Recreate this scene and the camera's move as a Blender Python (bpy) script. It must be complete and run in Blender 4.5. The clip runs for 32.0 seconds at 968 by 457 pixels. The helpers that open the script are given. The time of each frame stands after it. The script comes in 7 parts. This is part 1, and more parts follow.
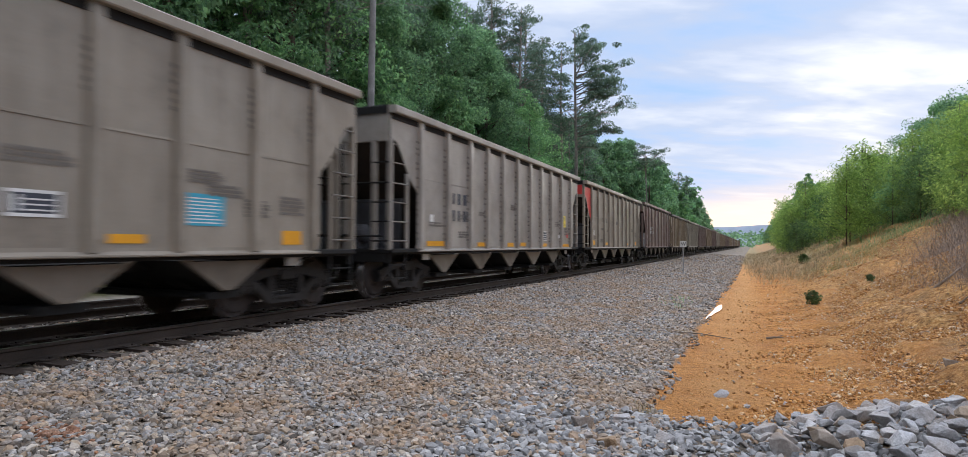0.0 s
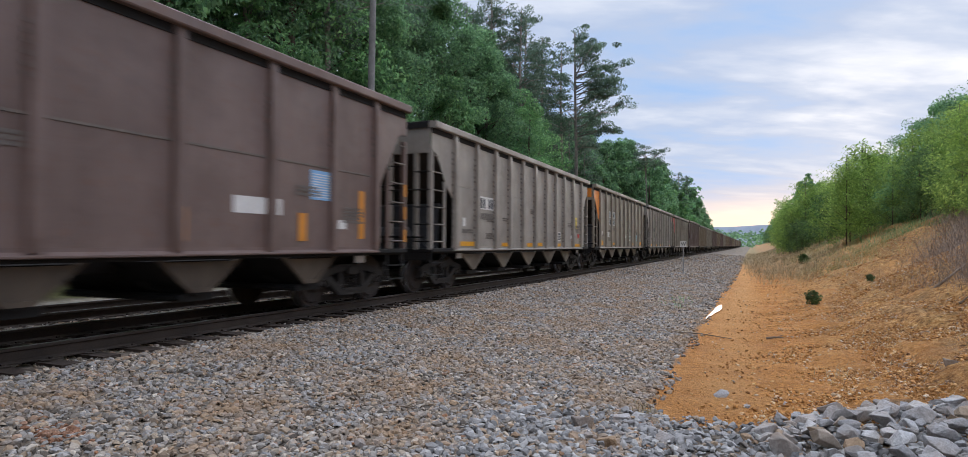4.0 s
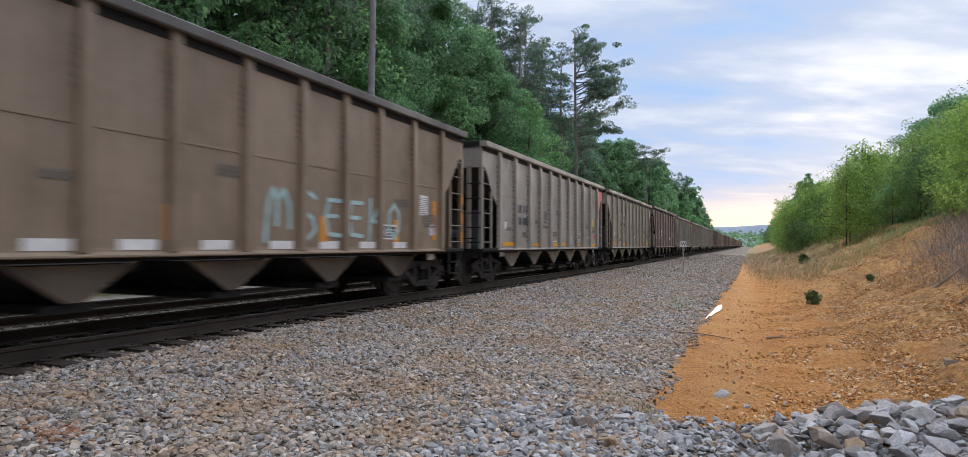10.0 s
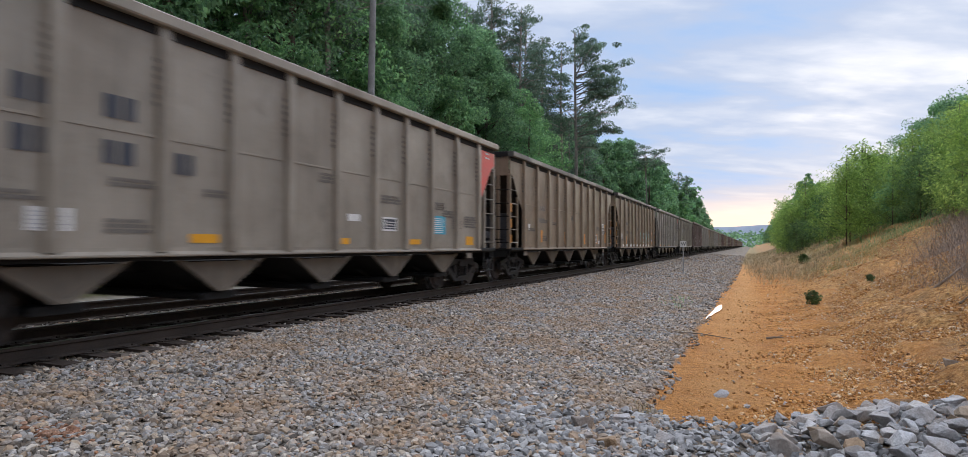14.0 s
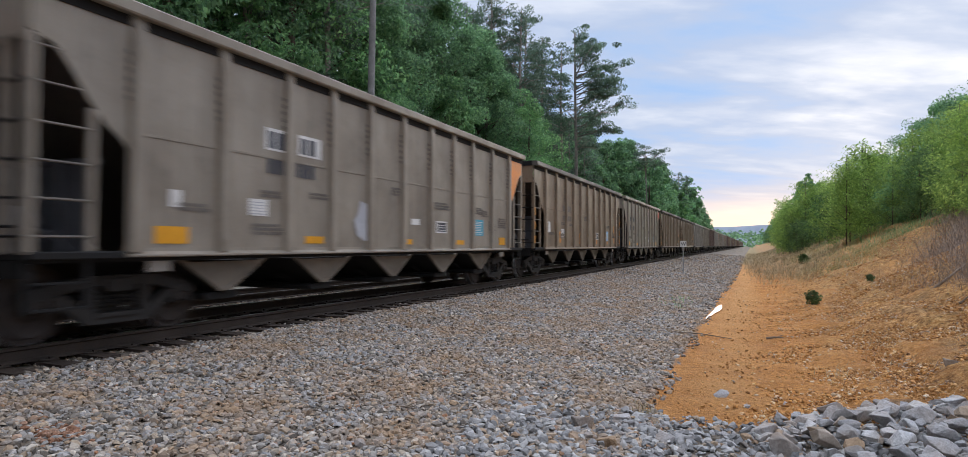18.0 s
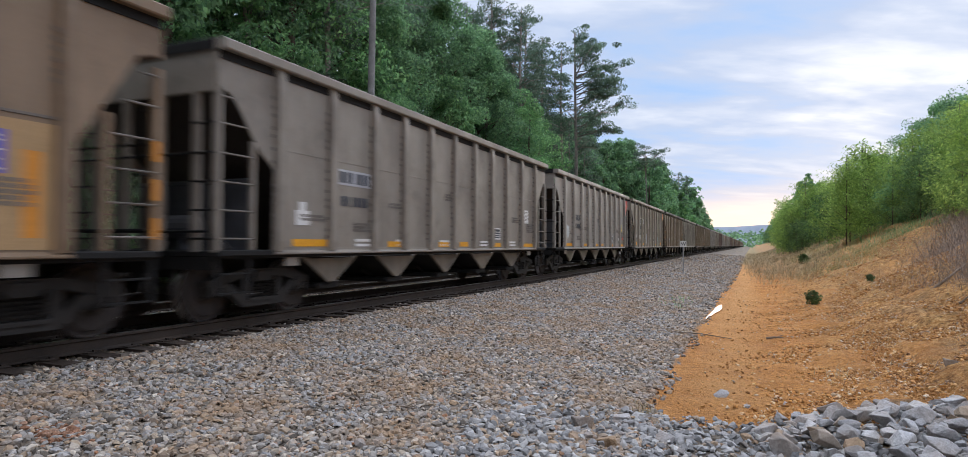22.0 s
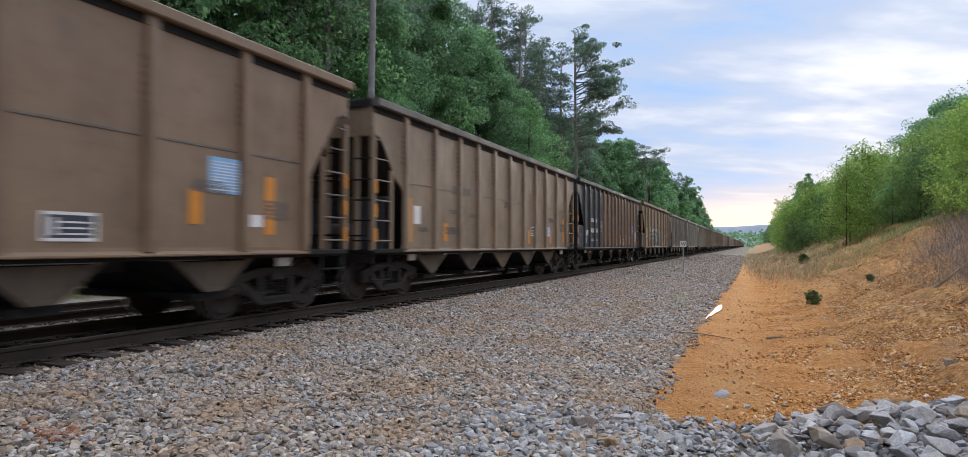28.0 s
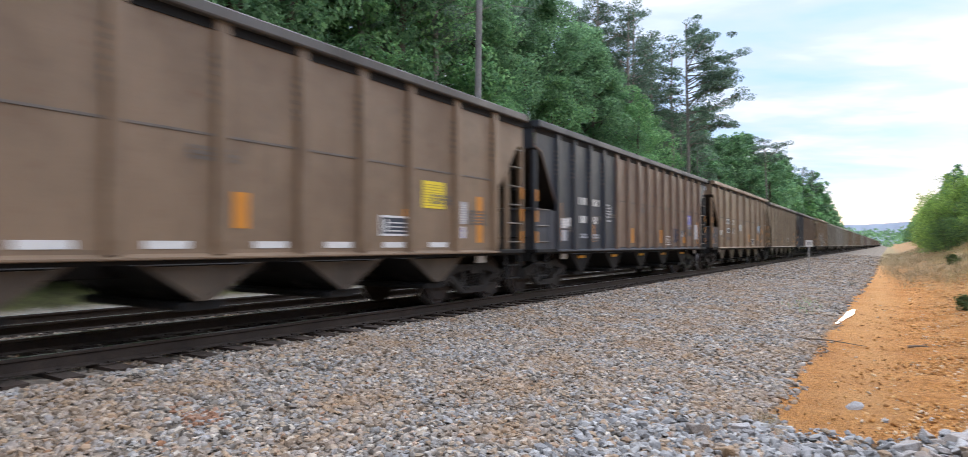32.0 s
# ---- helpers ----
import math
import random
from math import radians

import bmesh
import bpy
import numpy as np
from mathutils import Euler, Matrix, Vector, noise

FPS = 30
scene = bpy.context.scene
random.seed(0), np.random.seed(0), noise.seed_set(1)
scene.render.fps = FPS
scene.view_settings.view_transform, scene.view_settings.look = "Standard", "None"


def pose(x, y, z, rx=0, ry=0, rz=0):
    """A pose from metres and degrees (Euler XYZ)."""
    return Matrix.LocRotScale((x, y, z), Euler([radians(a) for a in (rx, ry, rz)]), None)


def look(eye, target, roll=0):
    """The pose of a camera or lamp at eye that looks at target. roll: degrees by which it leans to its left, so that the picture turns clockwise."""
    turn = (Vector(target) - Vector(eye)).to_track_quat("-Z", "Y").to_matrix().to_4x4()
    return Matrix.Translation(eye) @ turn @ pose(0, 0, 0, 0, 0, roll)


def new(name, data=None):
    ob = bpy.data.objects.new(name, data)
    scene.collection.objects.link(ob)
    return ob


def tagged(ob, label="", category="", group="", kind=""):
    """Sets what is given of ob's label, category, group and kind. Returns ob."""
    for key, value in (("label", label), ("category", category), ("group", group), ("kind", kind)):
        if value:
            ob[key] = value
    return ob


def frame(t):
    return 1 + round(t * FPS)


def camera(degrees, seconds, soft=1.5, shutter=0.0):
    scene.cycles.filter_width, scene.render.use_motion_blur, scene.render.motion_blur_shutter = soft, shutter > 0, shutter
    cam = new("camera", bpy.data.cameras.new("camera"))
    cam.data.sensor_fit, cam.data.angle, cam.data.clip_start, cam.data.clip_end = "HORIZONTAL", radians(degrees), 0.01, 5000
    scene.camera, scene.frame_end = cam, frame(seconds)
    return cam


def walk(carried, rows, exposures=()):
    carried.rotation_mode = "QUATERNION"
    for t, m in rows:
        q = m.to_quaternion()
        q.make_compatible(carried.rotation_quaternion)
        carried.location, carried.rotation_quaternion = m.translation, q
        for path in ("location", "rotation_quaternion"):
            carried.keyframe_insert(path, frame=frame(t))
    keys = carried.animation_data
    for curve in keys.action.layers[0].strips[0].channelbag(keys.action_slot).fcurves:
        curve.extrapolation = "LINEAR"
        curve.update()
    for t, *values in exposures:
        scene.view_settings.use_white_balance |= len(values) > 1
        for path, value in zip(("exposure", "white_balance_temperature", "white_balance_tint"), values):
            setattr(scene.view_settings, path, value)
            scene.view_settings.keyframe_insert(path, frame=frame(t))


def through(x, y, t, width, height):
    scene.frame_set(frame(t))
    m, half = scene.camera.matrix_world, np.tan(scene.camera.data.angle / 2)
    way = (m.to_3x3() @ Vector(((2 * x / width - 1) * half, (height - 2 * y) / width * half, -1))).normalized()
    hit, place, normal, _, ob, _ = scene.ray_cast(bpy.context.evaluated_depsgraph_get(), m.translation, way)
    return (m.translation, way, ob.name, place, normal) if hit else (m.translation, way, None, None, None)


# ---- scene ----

# The track runs along +y; z = 0 is the top of its rails; the camera stands beside it at x = 0, y = 0.
EYE_Z = 1.16
TRACK_X = -8.25
TRACK2_X = -12.27
TRACK2_DROP = -0.10


def aim(yaw, pitch, roll):
    """The camera's pose: turned yaw degrees to the left of the track's direction, tilted up by pitch."""
    a, b = radians(yaw), radians(pitch)
    eye = Vector((0, 0, EYE_Z))
    return look(eye, eye + Vector((-math.sin(a) * math.cos(b), math.cos(a) * math.cos(b), math.sin(b))), roll)


cam = camera(75.34, 32.0, soft=0.5, shutter=0.6)
STILL = aim(23.11, 1.4415, 0.272)
CAMERA_ROWS = [
    (0.0, STILL), (30.5, STILL), (30.75, aim(23.13, 1.4415, 0.27)),
    (31.0, aim(23.90, 1.44, 0.25)), (31.25, aim(26.0, 1.45, 0.2)), (31.5, aim(28.3, 1.45, 0.15)),
    (31.75, aim(30.6, 1.46, 0.09)), (32.0, aim(32.87, 1.468, 0.043)),
]
walk(cam, CAMERA_ROWS, [
    (0.0, 0.50), (1.0, 0.42), (3.0, 0.32), (5.0, 0.34), (7.0, 0.34), (8.0, 0.34), (9.0, 0.43), (10.0, 0.41), (11.0, 0.46), (12.0, 0.42), (13.0, 0.47), (14.0, 0.36),
    (16.0, 0.40), (18.0, 0.36), (20.0, 0.44), (25.0, 0.45), (28.5, 0.45), (30.6, 0.45), (31.2, 0.54), (31.6, 0.74), (32.0, 0.92)])

# ---- world and sun ----
SUN_EL, SUN_AZ = 9.0, 8.0  # degrees above the horizon, degrees to the right of +y


def make_world():
    w = bpy.data.worlds.new("world")
    scene.world = w
    w.use_nodes = True
    nt = w.node_tree
    nt.nodes.clear()
    nd, ln = nt.nodes.new, nt.links.new
    out, bg = nd("ShaderNodeOutputWorld"), nd("ShaderNodeBackground")
    sky = nd("ShaderNodeTexSky")
    sky.sky_type = "NISHITA"
    sky.sun_disc = False
    sky.sun_elevation, sky.sun_rotation = radians(SUN_EL), radians(SUN_AZ)
    sky.air_density, sky.dust_density, sky.ozone_density = 1.0, 1.2, 1.5
    co = nd("ShaderNodeTexCoord")
    sep = nd("ShaderNodeSeparateXYZ")
    ln(co.outputs["Generated"], sep.inputs[0])
    # cloud layer: the direction is carried to a plane overhead, so that clouds flatten towards the horizon
    up = nd("ShaderNodeMath")
    up.operation = "MAXIMUM"
    up.inputs[1].default_value = 0.0
    ln(sep.outputs["Z"], up.inputs[0])
    add = nd("ShaderNodeMath")
    add.operation = "ADD"
    add.inputs[1].default_value = 0.12
    ln(up.outputs[0], add.inputs[0])
    div = nd("ShaderNodeVectorMath")
    div.operation = "DIVIDE"
    comb = nd("ShaderNodeCombineXYZ")
    for i in range(3):
        ln(add.outputs[0], comb.inputs[i])
    ln(co.outputs["Generated"], div.inputs[0])
    ln(comb.outputs[0], div.inputs[1])
    turned = nd("ShaderNodeMapping")
    turned.inputs["Rotation"].default_value = (0, 0, radians(-29))
    ln(div.outputs[0], turned.inputs["Vector"])
    mp = nd("ShaderNodeMapping")  # long bands of cloud lying across the track's direction
    mp.inputs["Scale"].default_value = (0.62, 1.15, 0.0)
    mp.inputs["Location"].default_value = (CLOUD_SHIFT[0], CLOUD_SHIFT[1], 0)
    ln(turned.outputs[0], mp.inputs["Vector"])
    n1 = nd("ShaderNodeTexNoise")
    n1.inputs["Scale"].default_value, n1.inputs["Detail"].default_value, n1.inputs["Roughness"].default_value = 1.3, 5, 0.5
    n1.inputs["Distortion"].default_value = 0.3
    ln(mp.outputs[0], n1.inputs["Vector"])
    ramp = nd("ShaderNodeValToRGB")
    r = ramp.color_ramp
    r.elements[0].position, r.elements[0].color = 0.28, (2.4, 4.1, 7.0, 1)
    r.elements[1].position, r.elements[1].color = 0.72, (7.7, 7.8, 8.3, 1)
    e = r.elements.new(0.40)
    e.color = (3.2, 4.4, 6.6, 1)
    e = r.elements.new(0.48)
    e.color = (3.75, 4.55, 6.2, 1)
    e = r.elements.new(0.56)
    e.color = (4.7, 5.3, 6.6, 1)
    n2 = nd("ShaderNodeTexNoise")
    n2.inputs["Scale"].default_value, n2.inputs["Detail"].default_value, n2.inputs["Roughness"].default_value = 4.6, 6, 0.55
    n2.inputs["Distortion"].default_value = 0.25
    ln(mp.outputs[0], n2.inputs["Vector"])
    puff = nd("ShaderNodeMath")
    puff.operation = "MULTIPLY_ADD"
    puff.inputs[1].default_value = 0.26
    ln(n2.outputs["Fac"], puff.inputs[0])
    less = nd("ShaderNodeMath")
    less.operation = "SUBTRACT"
    less.inputs[1].default_value = 0.13
    ln(n1.outputs["Fac"], less.inputs[0])
    ln(less.outputs[0], puff.inputs[2])
    ln(puff.outputs[0], ramp.inputs["Fac"])
    mix = nd("ShaderNodeMix")
    mix.data_type = "RGBA"
    mix.inputs["Factor"].default_value = 0.86
    ln(sky.outputs[0], mix.inputs["A"])
    ln(ramp.outputs[0], mix.inputs["B"])
    # low sky: the cloud deck thins out over the horizon and the clear glow shows under it
    low = nd("ShaderNodeMapRange")
    low.inputs["From Min"].default_value, low.inputs["From Max"].default_value = 0.0, 0.08
    low.inputs["To Min"].default_value, low.inputs["To Max"].default_value = 0.66, 0.97
    low.interpolation_type = "SMOOTHSTEP"
    ln(sep.outputs["Z"], low.inputs["Value"])
    ln(low.outputs[0], mix.inputs["Factor"])
    # a thin warm band of clear morning sky under the deck
    band = nd("ShaderNodeMapRange")
    band.inputs["From Min"].default_value, band.inputs["From Max"].default_value = 0.02, 0.12
    band.inputs["To Min"].default_value, band.inputs["To Max"].default_value = 0.7, 0.0
    band.interpolation_type = "SMOOTHSTEP"
    ln(sep.outputs["Z"], band.inputs["Value"])
    warm = nd("ShaderNodeMix")
    warm.data_type = "RGBA"
    ln(band.outputs[0], warm.inputs["Factor"])
    ln(mix.outputs["Result"], warm.inputs["A"])
    warm.inputs["B"].default_value = (8.3, 6.4, 5.45, 1)
    # an overcast sky grows brighter towards the zenith
    zen = nd("ShaderNodeValToRGB")
    zen.color_ramp.elements[0].position, zen.color_ramp.elements[0].color = 0.36, (1, 1, 1, 1)
    zen.color_ramp.elements[1].position, zen.color_ramp.elements[1].color = 1.0, (5.0, 4.47, 3.95, 1)
    ln(sep.outputs["Z"], zen.inputs["Fac"])
    gain = nd("ShaderNodeVectorMath")
    gain.operation = "MULTIPLY"
    ln(warm.outputs["Result"], gain.inputs[0])
    ln(zen.outputs[0], gain.inputs[1])
    # the dawn side is the brighter one
    turn = nd("ShaderNodeMapRange")
    turn.inputs["From Min"].default_value, turn.inputs["From Max"].default_value = -0.7, 0.5
    turn.inputs["To Min"].default_value, turn.inputs["To Max"].default_value = 0.5, 1.06
    ln(sep.outputs["Y"], turn.inputs["Value"])
    side = nd("ShaderNodeVectorMath")
    side.operation = "SCALE"
    ln(gain.outputs[0], side.inputs[0])
    ln(turn.outputs[0], side.inputs["Scale"])
    ln(side.outputs[0], bg.inputs["Color"])
    bg.inputs["Strength"].default_value = 0.1
    ln(bg.outputs[0], out.inputs["Surface"])


CLOUD_SHIFT = (0.0, 0.0)
make_world()
sun_data = bpy.data.lights.new("sun", "SUN")
sun_data.energy, sun_data.angle, sun_data.color = 0.8, radians(30), (1.0, 0.9, 0.78)
sun = new("sun", sun_data)
sun.matrix_world = look((0, 0, 0), (-math.sin(radians(SUN_AZ)) * 1, -math.cos(radians(SUN_AZ)), -math.tan(radians(SUN_EL))))

# ---- materials ----


class Nodes:
    """A material's node tree, with short ways to add and join nodes."""

    def __init__(self, name):
        self.mat = bpy.data.materials.new(name)
        self.mat.use_nodes = True
        self.nt = self.mat.node_tree
        self.bsdf = self.nt.nodes["Principled BSDF"]
        self.out = self.nt.nodes["Material Output"]

    def add(self, kind, operation="", data_type="", blend_type=""):
        n = self.nt.nodes.new("ShaderNode" + kind)
        if operation:
            n.operation = operation
        if data_type:
            n.data_type = data_type
        if blend_type:
            n.blend_type = blend_type
        return n

    def join(self, a, b):
        self.nt.links.new(a, b)

    def coords(self, scale=(1, 1, 1), vary=True, world=False):
        """Object coordinates (shifted from object to object), or the place in the world."""
        if world:
            src = self.add("NewGeometry").outputs["Position"]
        else:
            src = self.add("TexCoord").outputs["Object"]
        mp = self.add("Mapping")
        mp.inputs["Scale"].default_value = scale
        self.join(src, mp.inputs["Vector"])
        if vary and not world:
            info = self.add("ObjectInfo")
            m = self.add("Math", operation="MULTIPLY")
            m.inputs[1].default_value = 37.0
            self.join(info.outputs["Random"], m.inputs[0])
            self.join(m.outputs[0], mp.inputs["Location"])
        return mp.outputs[0]

    def noise(self, co, scale, detail=5, rough=0.6, dist=0.0):
        n = self.add("TexNoise")
        n.inputs["Scale"].default_value, n.inputs["Detail"].default_value = scale, detail
        n.inputs["Roughness"].default_value, n.inputs["Distortion"].default_value = rough, dist
        self.join(co, n.inputs["Vector"])
        return n.outputs["Fac"]

    def ramp(self, fac, stops):
        n = self.add("ValToRGB")
        r = n.color_ramp
        while len(r.elements) < len(stops):
            r.elements.new(0.5)
        for e, (p, c) in zip(r.elements, stops):
            e.position = p
            e.color = (*c, 1) if isinstance(c, tuple) else (c, c, c, 1)
        self.join(fac, n.inputs["Fac"])
        return n.outputs["Color"]

    def mix(self, fac, a, b, how="MIX"):
        n = self.add("Mix", data_type="RGBA", blend_type=how)
        for sock, v in (("Factor", fac), ("A", a), ("B", b)):
            if isinstance(v, tuple):
                n.inputs[sock].default_value = (*v, 1)
            elif isinstance(v, (int, float)):
                n.inputs[sock].default_value = v
            else:
                self.join(v, n.inputs[sock])
        return n.outputs["Result"]

    def bump(self, height, strength, distance):
        n = self.add("Bump")
        n.inputs["Strength"].default_value, n.inputs["Distance"].default_value = strength, distance
        self.join(height, n.inputs["Height"])
        return n

    def finish(self, color, rough=0.7, metal=0.0, normal=None, spec=0.5):
        b = self.bsdf
        if isinstance(color, tuple):
            b.inputs["Base Color"].default_value = (*color, 1)
        else:
            self.join(color, b.inputs["Base Color"])
        if isinstance(rough, (int, float)):
            b.inputs["Roughness"].default_value = rough
        else:
            self.join(rough, b.inputs["Roughness"])
        b.inputs["Metallic"].default_value = metal
        b.inputs["Specular IOR Level"].default_value = spec
        if normal:
            self.join(normal.outputs[0], b.inputs["Normal"])
        return self.mat


def plain(name, c, rough=0.6, metal=0.0, var=0.25, scale=3.0, bump=0.15, grain=60.0, dist=0.004, spec=0.3):
    """A surface of one main colour, with stains, grain and fine relief."""
    n = Nodes(name)
    co = n.coords()
    big = n.noise(co, scale, 6, 0.65)
    fine = n.noise(co, grain, 3, 0.6)
    lo, hi = tuple(x * (1 - var) for x in c), tuple(min(1, x * (1 + var)) for x in c)
    col = n.ramp(big, [(0.3, lo), (0.7, hi)])
    col = n.mix(0.25, col, n.ramp(fine, [(0.35, 0.3), (0.65, 0.75)]), "OVERLAY")
    return n.finish(col, n.ramp(big, [(0.3, rough * 0.85), (0.7, min(1, rough * 1.15))]), metal, n.bump(fine, bump, dist), spec)


def wagon_paint(name, c, dirt, rust=0.0, streak=0.5, rough=0.55, metal=0.0):
    """Weathered wagon side: dust, vertical run-off streaks, soot towards no fixed edge, faint dents."""
    n = Nodes(name)
    co = n.coords()
    big = n.noise(co, 0.9, 5, 0.6, 0.3)
    runs = n.noise(n.coords((9.0, 9.0, 0.35)), 1.3, 5, 0.65)
    fine = n.noise(co, 45.0, 4, 0.65)
    dents = n.noise(n.coords((1, 1.1, 0.7)), 1.1, 1, 0.4)
    col = n.mix(n.ramp(big, [(0.35, 0.0), (0.7, 1.0)]), c, dirt)
    col = n.mix(n.ramp(runs, [(0.45, 0.0), (0.75, streak)]), col, tuple(x * 0.55 for x in dirt))
    col = n.mix(n.ramp(runs, [(0.25, streak * 0.5), (0.42, 0.0)]), col, tuple(min(1, x * 1.35) for x in c))
    grime = n.noise(co, 2.4, 6, 0.7, 0.6)
    col = n.mix(n.ramp(grime, [(0.5, 0.0), (0.72, 0.45)]), col, tuple(x * 0.6 for x in dirt))
    pale = n.noise(n.coords((1, 1, 0.6)), 0.55, 4, 0.55)
    col = n.mix(n.ramp(pale, [(0.45, 0.0), (0.7, 0.5)]), col, tuple(min(1, x * 1.3) for x in c))
    if rust:
        spots = n.noise(co, 7.0, 6, 0.7)
        col = n.mix(n.ramp(spots, [(0.56, 0.0), (0.7, rust)]), col, (0.16, 0.065, 0.03))
    col = n.mix(0.18, col, n.ramp(fine, [(0.3, 0.3), (0.7, 0.72)]), "OVERLAY")
    first = n.bump(dents, 0.35, 0.06)
    second = n.bump(fine, 0.12, 0.003)
    n.join(first.outputs[0], second.inputs["Normal"])
    return n.finish(col, n.ramp(big, [(0.3, rough * 0.8), (0.7, min(1, rough * 1.25))]), metal, second)


def leaf_material(name, dark, light, dry=None, through=0.35):
    n = Nodes(name)
    isl = n.add("NewGeometry").outputs["Random Per Island"]
    info = n.add("ObjectInfo").outputs["Random"]
    stops = [(0.0, dark), (0.65, tuple((a + b) / 2 for a, b in zip(dark, light))), (1.0, light)]
    if dry:
        stops = [(0.0, dark), (0.6, light), (0.9, light), (1.0, dry)]
    col = n.ramp(isl, stops)
    co = n.add("TexCoord").outputs["Object"]
    patch = n.noise(co, 0.7, 3, 0.6)
    col = n.mix(0.6, col, n.ramp(patch, [(0.3, 0.26), (0.7, 0.74)]), "OVERLAY")
    col = n.mix(0.45, col, n.ramp(info, [(0.0, 0.25), (1.0, 0.70)]), "OVERLAY")
    n.finish(col, 0.55, 0.0, None, 0.35)
    tr = n.add("BsdfTranslucent")
    n.join(col, tr.inputs["Color"])
    mx = n.add("MixShader")
    mx.inputs[0].default_value = through
    n.join(n.bsdf.outputs[0], mx.inputs[1])
    n.join(tr.outputs[0], mx.inputs[2])
    n.join(mx.outputs[0], n.out.inputs["Surface"])
    return n.mat


def stone_material(name, stops, bump=0.5, grain=30.0, island=True, stain=None):
    n = Nodes(name)
    co = n.coords(vary=not island)
    pick = n.add("NewGeometry").outputs["Random Per Island"] if island else n.add("ObjectInfo").outputs["Random"]
    col = n.ramp(pick, stops)
    vein = n.noise(co, grain, 6, 0.7)
    col = n.mix(0.45, col, n.ramp(vein, [(0.32, 0.14), (0.68, 0.84)]), "OVERLAY")
    if stain:
        where = n.noise(n.coords(world=True), 1.1, 4, 0.6)
        col = n.mix(n.ramp(where, [(0.44, 0.0), (0.68, 0.7)]), col, stain)
    return n.finish(col, 0.85, 0.0, n.bump(vein, bump, 0.01), 0.3)


def ground_material():
    """Earth of the whole place: grey ballast beside the tracks, orange clay in the ditch and on the cut bank, leaf litter under the woods."""
    n = Nodes("ground_earth")
    pos = n.coords(world=True)
    sep = n.add("SeparateXYZ")
    n.join(pos, sep.inputs[0])
    edge = n.noise(pos, 1.6, 5, 0.65)
    wide = n.noise(pos, 0.25, 4, 0.6)
    # ballast, its tones darkened to paint shade in the gaps between stones
    vor = n.add("TexVoronoi")
    vor.inputs["Scale"].default_value = 15.0
    n.join(pos, vor.inputs["Vector"])
    cell = n.add("SeparateColor")
    n.join(vor.outputs["Color"], cell.inputs[0])
    gravel = n.ramp(cell.outputs[0], [(0.0, (0.045, 0.039, 0.032)), (0.3, (0.112, 0.100, 0.087)), (0.6, (0.180, 0.154, 0.122)), (0.85, (0.243, 0.212, 0.174)), (1.0, (0.209, 0.126, 0.076))])
    gravel = n.mix(n.ramp(wide, [(0.4, 0.1), (0.7, 0.5)]), gravel, (0.240, 0.176, 0.118))
    # clay
    clay_n = n.noise(pos, 0.9, 8, 0.68)
    clay = n.ramp(clay_n, [(0.25, (0.302, 0.112, 0.026)), (0.42, (0.470, 0.190, 0.043)), (0.58, (0.553, 0.247, 0.067)), (0.8, (0.606, 0.314, 0.105))])
    crumbs = n.noise(pos, 16.0, 7, 0.82)
    clay = n.mix(0.7, clay, n.ramp(crumbs, [(0.36, 0.12), (0.5, 0.5), (0.62, 0.8)]), "OVERLAY")
    bits = n.noise(pos, 9.0, 9, 0.82)
    litter = n.ramp(bits, [(0.38, (0.074, 0.032, 0.011)), (0.45, (0.302, 0.141, 0.039)), (0.52, (0.532, 0.254, 0.069)), (0.60, (0.740, 0.475, 0.202))])
    litter = n.mix(n.ramp(n.noise(pos, 0.7, 6, 0.65), [(0.48, 0.0), (0.62, 0.55)]), litter, n.mix(0.5, litter, (0.112, 0.0989, 0.0344)))
    litter = n.mix(n.ramp(n.noise(pos, 0.5, 6, 0.65), [(0.5, 0.0), (0.6, 0.55)]), litter, clay)
    washed = n.noise(n.coords((1.3, 0.28, 1.0), world=True), 1.4, 6, 0.65, 0.5)
    litter = n.mix(n.ramp(washed, [(0.48, 0.0), (0.62, 0.6)]), litter, n.ramp(bits, [(0.4, (0.10, 0.052, 0.022)), (0.56, (0.34, 0.19, 0.08))]))
    far = n.add("MapRange")
    far.inputs["From Min"].default_value, far.inputs["From Max"].default_value = 30.0, 60.0
    far.inputs["To Max"].default_value = 0.42
    n.join(sep.outputs["Y"], far.inputs["Value"])
    litter = n.mix(far.outputs[0], litter, n.mix(n.ramp(edge, [(0.4, 0.0), (0.65, 1.0)]), (0.40, 0.29, 0.17), (0.20, 0.14, 0.08)))
    # where each lies, by the distance from the track with ragged borders
    def band(lo, hi, amount, fac=edge):
        s = n.add("Math", operation="MULTIPLY_ADD")
        n.join(fac, s.inputs[0])
        s.inputs[1].default_value = amount
        n.join(sep.outputs["X"], s.inputs[2])
        r = n.add("MapRange")
        r.inputs["From Min"].default_value, r.inputs["From Max"].default_value = lo + amount / 2, hi + amount / 2
        n.join(s.outputs[0], r.inputs["Value"])
        return r.outputs[0]
    side = band(-1.16, -0.98, 0.4)
    # the rock heap's gravel ends the clay in front, along a slanting line
    reach = n.add("Clamp")
    reach.inputs["Min"].default_value, reach.inputs["Max"].default_value = -0.3, 1.15
    n.join(sep.outputs["X"], reach.inputs["Value"])
    line = n.add("Math", operation="MULTIPLY_ADD")
